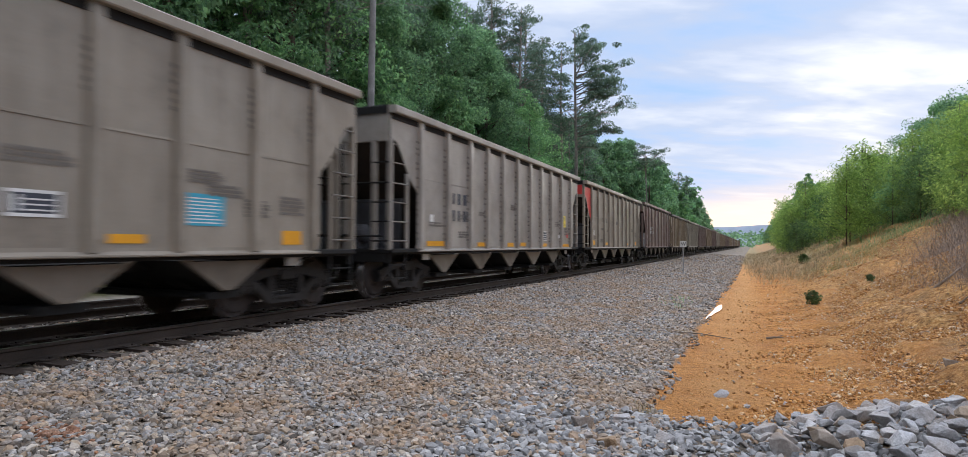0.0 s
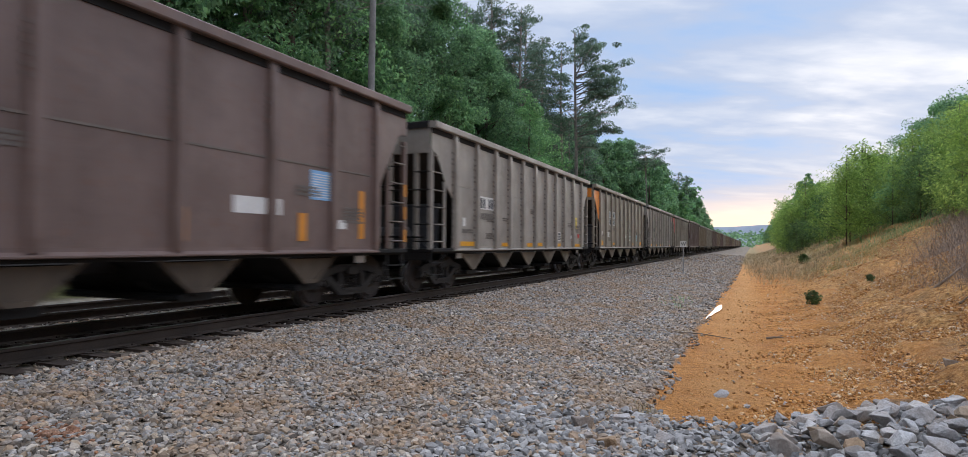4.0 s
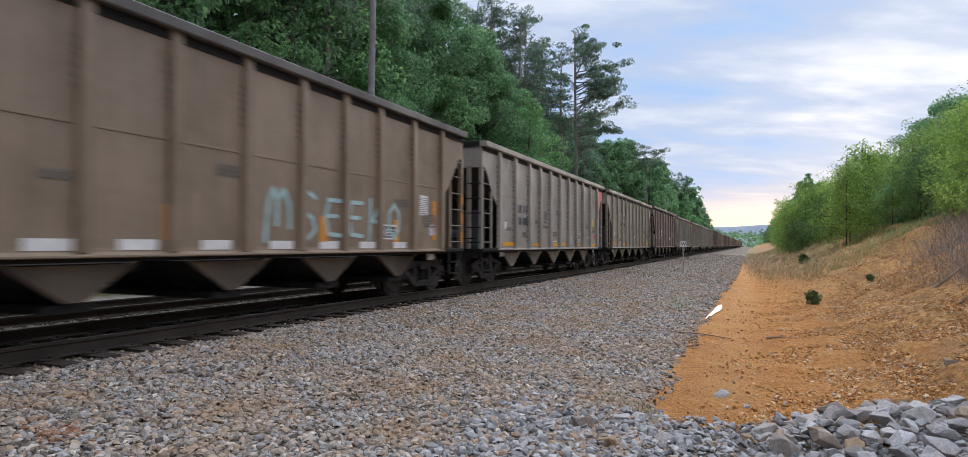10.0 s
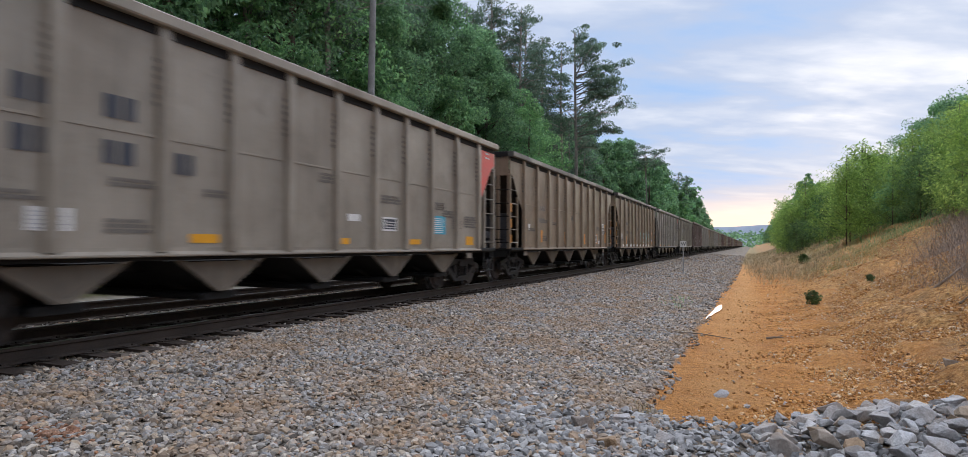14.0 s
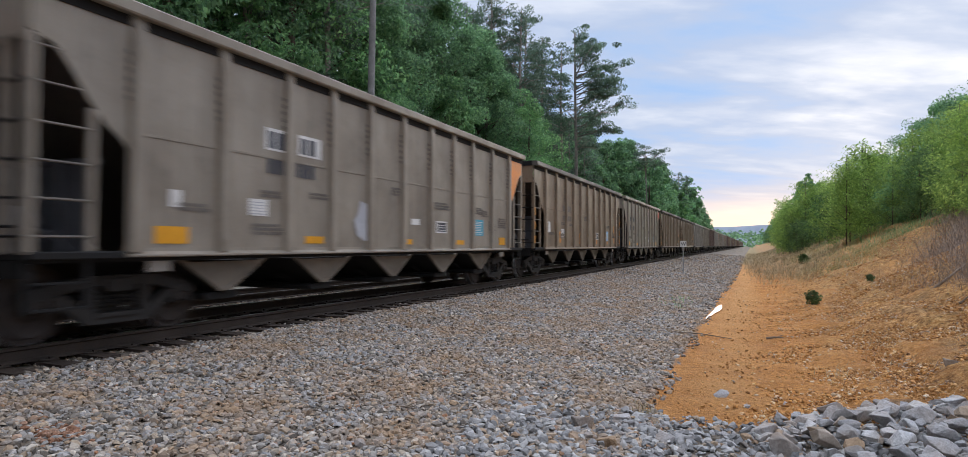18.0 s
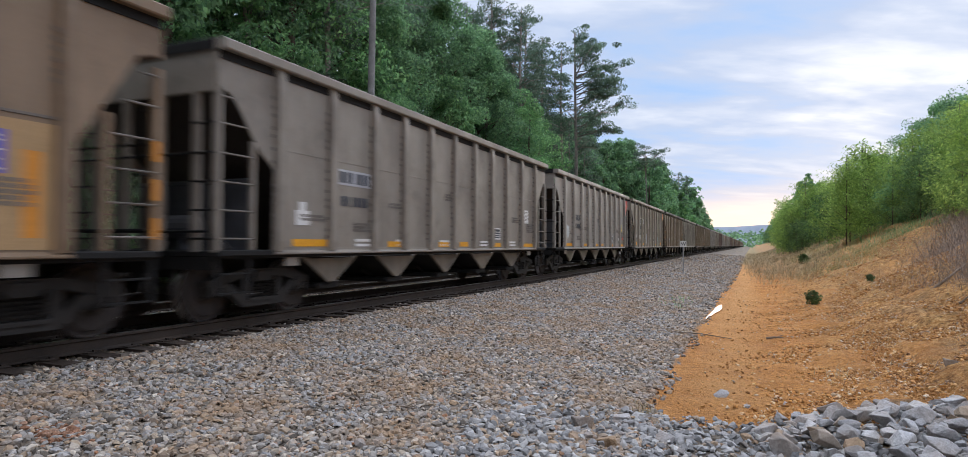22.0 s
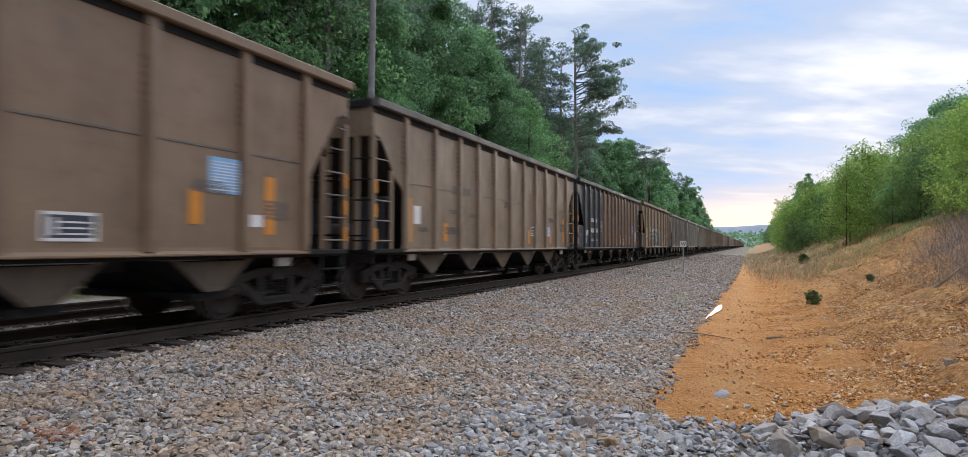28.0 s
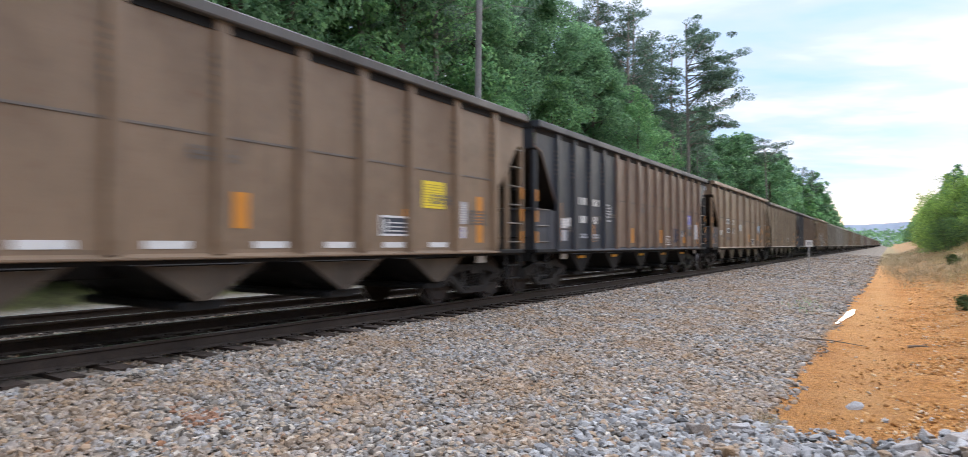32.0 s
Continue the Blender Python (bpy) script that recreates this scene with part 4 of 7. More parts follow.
def side_frame_mesh():
    """A cast bogie side: arched top, dropped bottom member, columns and axle boxes."""
    s = Shape()
    top = [(-1.12, 0.60), (-0.9, 0.66), (-0.42, 0.76), (0.42, 0.76), (0.9, 0.66), (1.12, 0.60), (1.12, 0.52), (0.8, 0.54), (0.4, 0.64), (-0.4, 0.64), (-0.8, 0.54), (-1.12, 0.52)]
    s.prism(top, -0.06, 0.06)
    low = [(-0.82, 0.5), (-0.68, 0.56), (-0.34, 0.30), (0.34, 0.30), (0.68, 0.56), (0.82, 0.5), (0.42, 0.18), (-0.42, 0.18)]
    s.prism(low, -0.065, 0.065)
    for y in (-0.36, 0.36):
        s.box(-0.055, 0.055, y - 0.06, y + 0.06, 0.28, 0.68)
    s.box(-0.09, 0.09, -0.3, 0.3, 0.26, 0.31)
    for y in AXLES:
        s.prism([(y - 0.16, 0.36), (y - 0.16, 0.6), (y + 0.16, 0.6), (y + 0.16, 0.36), (y + 0.1, 0.36), (y + 0.1, 0.5), (y - 0.1, 0.5), (y - 0.1, 0.36)], -0.07, 0.07)
    return s.mesh("side_frame", UNDER)


def spring_mesh():
    s = Shape()
    for y in (-0.19, 0.0, 0.19):
        pts = [(0.055 * math.cos(a), y + 0.075 * math.sin(a), 0.31 + 0.26 * a / (2 * math.pi * 5)) for a in np.linspace(0, 2 * math.pi * 5, 21)]
        s.tube(pts, 0.018, 3)
    return s.mesh("spring_nest", UNDER)


def bolster_mesh():
    return Shape().box(-1.1, 1.1, -0.2, 0.2, 0.57, 0.72, 0.04).box(-0.3, 0.3, -0.25, 0.25, 0.6, 0.78).mesh("bolster", UNDER)


def brake_beam_mesh():
    s = Shape()
    for y in (-0.42, 0.42):
        s.box(-0.8, 0.8, y - 0.04, y + 0.04, 0.36, 0.44)
    for x in (-0.72, 0.72):
        for y in (-0.47, 0.47):
            s.box(x - 0.06, x + 0.06, y - 0.04, y + 0.04, 0.3, 0.62)
    return s.mesh("brake_beam", SOOTSHADE)


WHEELSETS, WAGONS = [], []


def make_bogie(wagon, y, seg=20):
    """A bogie under the wagon: frame parts and two turning wheelsets."""
    b = place("bogie", cached("bolster", bolster_mesh), wagon, at=pose(0, y, 0))
    for side in (-1, 1):
        place("side_frame", cached("side_frame", side_frame_mesh), b, at=pose(side * 1.0, 0, 0))
        place("spring_nest", cached("spring", spring_mesh), b, at=pose(side * 1.0, 0, 0))["kind"] = "stuff"
    place("brake_beam", cached("beam", brake_beam_mesh), b)
    for a in AXLES:
        WHEELSETS.append(place("wheelset", cached(("wheelset", seg), lambda: wheelset_mesh(seg)), b, at=pose(0, a, WHEEL_R)))
    return b


def strip(wagon, name, y0, y1, z0, z1, mat, proud=0.006, label="", x=1.462):
    """A thin plate or paint field on the near side sheet."""
    key = ("plate", round(y1 - y0, 3), round(z1 - z0, 3))
    me = cached(key, lambda: Shape().box(0, 0.004, 0, y1 - y0, 0, z1 - z0).mesh("plate", WHITE))
    return place(name, me, wagon, mat, pose(x + proud, y0, z0), label)


def bars(wagon, name, y0, y1, z0, rows, height, mat, seed, x=1.47, gap=0.35, solid=False, label=""):
    """Lettering that cannot be read: rows of short bars of its size and colour."""
    rnd = random.Random(seed)
    s = Shape()
    for r in range(rows):
        z = z0 - r * height * (1 + gap)
        y = y0
        stop = y1 - (0 if r % 3 else 0.12) * (y1 - y0)
        while y < stop - height * 0.3:
            w = (y1 - y0) if solid else height * rnd.uniform(0.35, 0.75)
            w = min(w, stop - y)
            s.box(0, 0.003, y, y + w, z - height, z)
            y += w + height * (0.22 if rnd.random() < 0.8 else 0.6)
    ob = place(name, s.mesh(name, mat), wagon, None, pose(x, 0, 0), label)
    ob["kind"] = "stuff"
    return ob


def placard(wagon, y, z, w, h, mat, ink, seed):
    """A coloured placard with lines of small print."""
    p = strip(wagon, "placard", y, y + w, z, z + h, mat, 0.004)
    s = Shape()
    n = max(5, int(h / 0.05))
    rnd = random.Random(seed)
    for i in range(n):
        zz = h * (0.08 + 0.86 * i / n)
        s.box(0.0045, 0.006, w * 0.06, w * rnd.uniform(0.75, 0.94), zz, zz + h * 0.3 / n)
    place("small_print", s.mesh("small_print", ink), p)["kind"] = "stuff"
    return p


def frame_box(wagon, y, z, w, h, dark=True):
    """A white-lined stencil box, dark inside with a few lines of print."""
    t = 0.035
    out, inn = [(y, z), (y + w, z), (y + w, z + h), (y, z + h)], [(y + t, z + t), (y + w - t, z + t), (y + w - t, z + h - t), (y + t, z + h - t)]
    v = [(x, a, b) for x in (0, 0.003) for a, b in out + inn]
    f = [q for i in range(4) for j in ((i + 1) % 4,) for q in ((i, j, 4 + j, 4 + i), (8 + i, 8 + j, 12 + j, 12 + i), (i, j, 8 + j, 8 + i), (4 + i, 4 + j, 12 + j, 12 + i))]
    box = place("stencil_box", Shape().raw(v, f).mesh("stencil_box", WHITE), wagon, None, pose(1.47, 0, 0))
    s = Shape()
    for i in range(3):
        s.box(0.0005, 0.0045, y + w * 0.3, y + w * 0.86, z + h * (0.22 + 0.2 * i), z + h * (0.28 + 0.2 * i))
    s.box(0.0005, 0.0045, y + w * 0.16, y + w * 0.24, z + h * 0.2, z + h * 0.8)
    place("small_print", s.mesh("small_print", WHITE), box)["kind"] = "stuff"
    if dark:
        place("stencil_ground", Shape().box(-0.004, 0.001, y + t, y + w - t, z + t, z + h - t).mesh("stencil_ground", INK), box)
    return box


def corner_mesh(style, front):
    """The painted corner of a side sheet between the end and the first post."""
    cut = [(0.06, 3.40), (0.24, 3.31), (0.46, 3.06), (0.68, 2.75), (0.88, 2.53), (1.05, 2.39), (1.12, 2.3), (1.12, 3.83), (0.06, 3.83)]
    if style != "rib":
        cut = [(0.02, 3.45), (0.33, 3.36), (1.12, 2.11), (1.12, 3.83), (0.02, 3.83)]
    if front:
        cut = [(LENGTHS[style] - y, z) for y, z in cut]
    return Shape().prism(cut, 0, 0.003).mesh("painted_corner", ORANGE)


def make_wagon(k, style, body, rib, wide, label, detail):
    """One hopper wagon; detail 2 for those that pass near, 1 for those that stay far ahead."""
    w = empty("hopper_wagon", pose(TRACK_X, 0, 0), label, "freight wagon", "wagons of the coal train")
    WAGONS.append((k, w))
    sides = (1, -1)
    L, h = LENGTHS[style], rise(style)
    w["length"] = L
    for sd in sides:
        place("side_sheet", cached(("side", style), lambda: side_mesh(style)), w, body, pose(sd * 1.45, 0, 0))
        for y in POSTS[style]:
            place("side_post", cached(("post", wide, h, sd > 0 and detail > 1), lambda: post_mesh(wide, h, sd > 0 and detail > 1)), w, rib, pose(sd * 1.46, y, 0, 0, 0, 0 if sd > 0 else 180))
        place("top_chord", cached(("chord", style), lambda: chord_mesh(style)), w, CHORDGREY if rib in (WARM, OCHRE, BROWN) and style == "rib" else rib, pose(1.45, 0, 0) if sd > 0 else pose(-1.45, L, 0, 0, 0, 180))
        if detail > 1 and sd > 0:
            # near-black strip that paints in the shade below the chord
            place("chord_recess", cached(("recess", style), lambda: Shape().box(0.013, 0.03, 0.02, L - 0.02, 3.74 + h, 3.862 + h).mesh("chord_recess", SOOTSHADE)), w, None, pose(1.45, 0, 0), "dark strip painted as the shade under the top chord")
        place("side_sill", cached(("sill", style), lambda: sill_mesh(style)), w, body, pose(1.44, 0, 0) if sd > 0 else pose(-1.44, L, 0, 0, 0, 180))
    for y in BAYS:
        c = place("discharge_bay", cached(("chute", style), lambda: chute_mesh(0.78, 0.06) if style == "rib" else chute_mesh(0.68, 0.13)), w, SOOTSHADE if style == "long" else BAYTAN if body in (TAN, GREY, GREY2) else BAYPAINT, pose(0, y * L / 14.95, 0))
        if style == "long":
            place("reflector_strip", cached("baystrip", lambda: Shape().box(1.281, 1.285, -0.22, 0.22, 0.80, 0.87).mesh("reflector_strip", YELLOW)), c)
        place("discharge_gate", cached("gate", gate_mesh), c)
    for rear in (True, False):
        end = pose(0, 0, 0) if rear else pose(0, L, 0, 0, 0, 180)
        laddered = style == "rib" or not rear
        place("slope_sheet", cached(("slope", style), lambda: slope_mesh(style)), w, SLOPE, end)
        place("end_panel", cached(("panel", style), lambda: end_panel_mesh(style)), w, body, end)
        place("end_chord", cached(("end_chord", h), lambda: end_chord_mesh(h)), w, SOOTSHADE, end)
        kind = "rib" if laddered else style
        place("end_bulkhead", cached(("bulk", kind), lambda: bulkhead_mesh(kind)), w, None, end)
        place("end_platform", cached("platform", platform_mesh), w, None, end)
        place("coupler", cached("coupler", coupler_mesh), w, None, end)
        for sd in sides:
            place("end_post", cached("end_post", end_post_mesh), w, body, end @ pose(sd * 1.42, 0.04, 0))
            if style == "rib":
                for x in (1.06, 0.36):
                    place("end_post", cached("end_post", end_post_mesh), w, body, end @ pose(sd * x, 0.02, 0))
            if detail > 1:
                st = place("ladder_stile", cached("short", short_stile_mesh) if laddered else cached("post_low", lambda: Shape().box(-0.03, 0.03, -0.045, 0.045, 1.0, 2.0, 0.01).mesh("ladder_stile", TAN)), w, body, end @ pose(sd * 1.44, 0.70, 0))
                inv = st.matrix_basis.inverted()
                heights = (1.22, 1.62, 2.02, 2.42, 2.84, 3.22) if laddered else (1.22, 1.6, 1.98)
                for i, z in enumerate(heights):
                    length = 0.62 if z < 2.7 else (0.45 if z < 3 else 0.25)
                    place("rung", cached(("rung_y", length), lambda: rung_mesh(True, length)), st, ENDSHADE, inv @ end @ pose(sd * 1.47, 0.06, z))
                for z in (1.22, 1.62, 2.02, 2.42, 2.84):
                    if laddered:
                        place("rung", cached(("rung_x", 0.40), lambda: rung_mesh(False, 0.40)), st, SOOTSHADE, inv @ end @ pose(1.04 if sd > 0 else -1.44, -0.03, z))
                place("stirrup_step", cached("step", step_mesh), w, None, end @ pose(sd * 1.42, 0.06, 0))
        if detail > 1:
            place("grab_rail", cached("grab", lambda: Shape().tube([(-1.3, -0.03, 0), (0, -0.06, 0), (1.3, -0.03, 0)], 0.018, 6).mesh("grab_rail", SOOTSHADE)), w, None, end @ pose(0, 0, 2.42))
            place("grab_rail", CACHE["grab"], w, None, end @ pose(0, 0, 1.32))
            place("air_reservoir", cached("reservoir", reservoir_mesh), w, None, end @ pose(0.15, 0.5, 1.38))
            place("weight_plate", cached("wplate", lambda: Shape().box(0, 0.02, -0.16, 0.16, 0.80, 0.96, 0.0).mesh("weight_plate", GREY)), w, GREY, end @ pose(1.4 if rear else -1.42, 1.62, 0))
    place("centre_sill", cached(("csill", style), lambda: centre_sill_mesh(L)), w)
    for y in (1.35, L - 1.35):
        make_bogie(w, y, 20 if detail > 1 else 10)
    if detail > 1 and not wide:
        place("seam_strip", cached(("seam", style), lambda: Shape().along([(0, 2.455), (0.012, 2.458), (0.012, 2.487), (0, 2.49)], 5.12 if style == "long" else 1.2, L - 1.2).mesh("seam_strip", FAINT)), w, SEAM if body in (OCHRE, OCHRE2, BROWN) else body, pose(1.461, 0, 0))
    elif detail > 1:
        place("seam_strip", cached(("seam2", style), lambda: Shape().along([(0, 2.62), (0.008, 2.623), (0.008, 2.633), (0, 2.636)], 1.2, L - 1.2).mesh("seam_strip", FAINT)), w, rib, pose(1.461, 0, 0))
    return w


def stencils(w, seed, ink=FAINT):
    """The small faded stencils that every wagon carries."""
    rnd = random.Random(seed)
    for y, z, rows in ((1.75, 1.62, 2), (3.2, 1.5, 3), (3.3, 1.98, 2), (4.5, 1.95, 2), (11.6, 2.05, 3), (12.9, 1.9, 5), (7.0, 2.35, 3)):
        bars(w, "stencil", y + rnd.uniform(-0.1, 0.1), y + rnd.uniform(0.5, 0.75), z + rnd.uniform(-0.1, 0.1), rows, 0.045, ink, seed + int(y * 10))


def reporting(w, y, z, size, mat, seed, plate=None, gap=1.1, second=True):
    """Two groups of large stencilled characters, in two lines, as unreadable blocks."""
    for line in range(2 if second else 1):
        for g in range(2):
            y0 = y + g * gap
            z0 = z - line * size * 1.55
            if plate:
                strip(w, "stencil_ground", y0 - 0.06, y0 + size * 2.0, z0 - size * 1.12, z0 + 0.05, plate, 0.003)
            bars(w, "reporting_mark", y0, y0 + size * 1.9, z0, 1, size, mat, seed + g + 7 * line, x=1.472)


def reflectors(w, spots, mat=YELLOW):
    for y, wd, z, h in spots:
        strip(w, "reflector_strip", y, y + wd, z, z + h, mat, 0.004)


def corner(w, mat, front, seed):
    """Painted corner fields on the side and the end of a wagon."""
    L = w["length"]
    p = place("painted_corner", cached(("corner", front), lambda: corner_mesh("rib", front)), w, mat, pose(1.464, 0, 0))
    if seed == 4:
        s = Shape()
        for i in range(2):
            s.box(0.004, 0.006, L - 0.7, L - 0.45, 3.66 - i * 0.12, 3.70 - i * 0.12)
        place("stencil", s.mesh("stencil", SHADEWHITE), p)["kind"] = "stuff"
    if not front:
        for x0, x1 in ((0.5, 1.36), (-1.36, -0.3)):
            place("painted_panel", cached(("endpaint", x0), lambda: Shape().box(x0, x1, -0.021, -0.016, 3.40, 3.82).mesh("painted_panel", ORANGE)), w, mat)
    else:
        place("painted_panel", cached("endpaint_front", lambda: Shape().box(-1.36, 1.36, L + 0.016, L + 0.021, 3.40, 3.82).mesh("painted_panel", ORANGE)), w, mat)


def cards(w, y=1.72, z=1.62):
    """A small white tag panel by the rear post."""
    strip(w, "tag_plate", y, y + 0.16, z, z + 0.22, WHITE, 0.004)


def ribbon(s, pts, r, depth):
    """A flat sprayed stroke with round ends; its pieces step up a hair so that none share a plane."""
    for i, (y, z) in enumerate(pts):
        s.prism([(y + r * math.cos(k * math.pi / 5), z + r * math.sin(k * math.pi / 5)) for k in range(10)], 0, depth + 0.00011 * (2 * i))
        if i:
            py, pz = pts[i - 1]
            d = math.hypot(y - py, z - pz) or 1
            ny, nz = -(z - pz) / d * r, (y - py) / d * r
            s.prism([(py + ny, pz + nz), (y + ny, z + nz), (y - ny, z - nz), (py - ny, pz - nz)], 0, depth + 0.00011 * (2 * i + 1))


# strokes in a unit box: what the sprayed letters are drawn with
GLYPHS = {
    "B": (((0.12, 0.05), (0.12, 0.95)), ((0.12, 0.93), (0.5, 0.97), (0.78, 0.85), (0.74, 0.62), (0.45, 0.53)), ((0.45, 0.53), (0.8, 0.44), (0.95, 0.25), (0.72, 0.06), (0.15, 0.05))),
    "R": (((0.2, 0.05), (0.2, 0.9)), ((0.2, 0.88), (0.55, 0.98), (0.85, 0.84), (0.8, 0.62), (0.3, 0.5)), ((0.42, 0.5), (0.62, 0.3), (0.85, 0.05))),
    "S": (((0.8, 0.86), (0.5, 0.96), (0.22, 0.8), (0.3, 0.6), (0.68, 0.45), (0.8, 0.22), (0.52, 0.05), (0.18, 0.12)),),
    "K": (((0.14, 0.05), (0.2, 0.95)), ((0.7, 0.86), (0.48, 0.62), (0.22, 0.45)), ((0.3, 0.5), (0.66, 0.42), (0.95, 0.25), (0.9, 0.06), (0.6, 0.05))),
    "M": (((0.0, 0.0), (0.1, 0.7), (0.28, 0.95), (0.42, 0.75), (0.4, 0.3)), ((0.42, 0.75), (0.65, 0.95), (0.85, 0.7), (0.9, 0.25))),
    "E": (((0.85, 0.85), (0.3, 0.85), (0.15, 0.5), (0.3, 0.15), (0.85, 0.12)), ((0.2, 0.52), (0.7, 0.52))),
    "O": (((0.5, 0.9), (0.2, 0.7), (0.2, 0.3), (0.5, 0.1), (0.8, 0.3), (0.8, 0.7), (0.5, 0.9)),),
}


def sprayed(s, word, y0, z0, width, height, r, depth):
    step = width / len(word)
    for i, letter in enumerate(word):
        for j, pts in enumerate(GLYPHS[letter]):
            ribbon(s, [(y0 + step * (i + 0.05 + 0.9 * a), z0 + height * b) for a, b in pts], r, depth + 0.0004 * (i % 2) + 0.0009 * j)


def graffiti(w, y0, z0, width, height, fill, edge):
    """Sprayed bubble letters: pale edges with dark middles and a thin pale line inside."""
    pale, dark, marks = Shape(), Shape(), Shape()
    sprayed(pale, "BRSK", y0, z0, width, height, 0.25, 0.002)
    sprayed(dark, "BRSK", y0, z0, width, height, 0.168, 0.006)
    sprayed(marks, "RS", y0 + 0.1, z0 + 0.1, width, height * 0.7, 0.03, 0.010)
    p = place("sprayed_edge", pale.mesh("sprayed_edge", edge), w, None, pose(1.473, 0, 0), "pale sprayed outline")
    place("sprayed_fill", dark.mesh("sprayed_fill", fill), p)
    place("sprayed_line", marks.mesh("sprayed_line", edge), p)["kind"] = "stuff"


def scrawl(w, y0, z0, width, height, mat, word, r=0.03):
    """A line of thin sprayed letters."""
    s = Shape()
    sprayed(s, word, y0, z0, width, height, r, 0.002)
    place("sprayed_line", s.mesh("sprayed_line", mat), w, None, pose(1.472, 0, 0))["kind"] = "stuff"


def splash(w, y, z, r, mat, seed):
    """A ragged patch of pale paint."""
    rnd = random.Random(seed)
    pts = [(y + r * rnd.uniform(0.55, 1.1) * math.cos(a), z + r * rnd.uniform(0.55, 1.1) * math.sin(a)) for a in np.linspace(0, 2 * math.pi, 19)[:-1]]
    place("paint_splash", Shape().prism(pts, 0, 0.003).mesh("paint_splash", mat), w, None, pose(1.472, 0, 0))


def roundel(w, y, z, r, mat):
    """A ring-shaped mark with bars across it and a line of print below."""
    s = Shape()
    ring = [(y + (r if i < 25 else 0.82 * r) * math.cos(2 * math.pi * (i % 25) / 24), z + (r if i < 25 else 0.82 * r) * math.sin(2 * math.pi * (i % 25) / 24)) for i in range(50)]
    for i in range(24):
        s.prism([ring[i], ring[i + 1], ring[26 + i], ring[25 + i]], 0, 0.003)
    for k in (-0.4, 0.0, 0.4):
        half = r * 0.8 * math.sqrt(1 - k * k)
        s.box(0, 0.003, y - half, y + half, z + k * r - 0.07 * r, z + k * r + 0.07 * r)
    s.box(0, 0.003, y - r, y + r, z - 1.5 * r, z - 1.3 * r)
    place("round_mark", s.mesh("round_mark", mat), w, None, pose(1.472, 0, 0))


GREYCAR = "dusty grey steel hopper wagon with pale side posts"
TANCAR = "dusty tan steel hopper wagon with dark ends"
WARMCAR = "warm brown dust-covered hopper wagon on the main track"
BROWNCAR = "faded red-brown hopper wagon with open dark ends"
BLACKCAR = "brown hopper wagon with a black painted rear third"

# which wagon is which, from the rear of the visible train (19) to its far head
FLEET = {
    0: ("rib", GREY, GREY, True, GREYCAR), 1: ("rib", TAN, TAN, False, "dusty tan hopper wagon with orange painted rear corners"),
    2: ("rib", GREY, GREY, True, GREYCAR), 3: ("open", BROWN, BROWN, False, BROWNCAR),
    4: ("rib", TAN, TAN, False, TANCAR), 5: ("rib", GREY, GREY, True, "dusty grey hopper wagon with a red painted front corner"),
    6: ("rib", WARM, WARM, False, "warm brown hopper wagon with a pale cyan scrawl"), 7: ("rib", WARM, WARM, False, WARMCAR),
    8: ("rib", TAN, TAN, False, "dusty tan hopper wagon with large stencilled marks and a red corner"), 9: ("rib", WARM, WARM, False, WARMCAR),
    10: ("rib", TAN, TAN, False, "dusty tan hopper wagon with an orange painted front corner"), 11: ("rib", GREY, GREY, True, "pale grey hopper wagon with a red painted front corner"),
    12: ("rib", GREY2, GREY2, True, GREYCAR), 13: ("open", OCHRE, OCHRE, False, "faded brown hopper wagon with large sprayed bubble letters"),
    14: ("long", OCHRE2, OCHRE2, False, BLACKCAR), 15: ("rib", WARM, WARM, False, WARMCAR),
    16: ("open", OCHRE, OCHRE, False, "faded brown hopper wagon with worn white stencils"), 17: ("long", OCHRE2, OCHRE2, False, BLACKCAR),
    18: ("rib", OCHRE, OCHRE, False, "ochre-brown dust-covered hopper wagon with a yellow placard"), 19: ("rib", WARM, WARM, False, WARMCAR),
    -1: ("rib", TAN, TAN, False, "dusty tan hopper wagon with red painted rear corners"), -2: ("open", BROWN, BROWN, False, BROWNCAR),
    -3: ("rib", WARM, WARM, False, WARMCAR), -4: ("rib", TAN, TAN, False, TANCAR), -5: ("rib", BROWN, BROWN, False, BROWNCAR), -6: ("rib", WARM, WARM, False, WARMCAR),
}
HEAD = -25


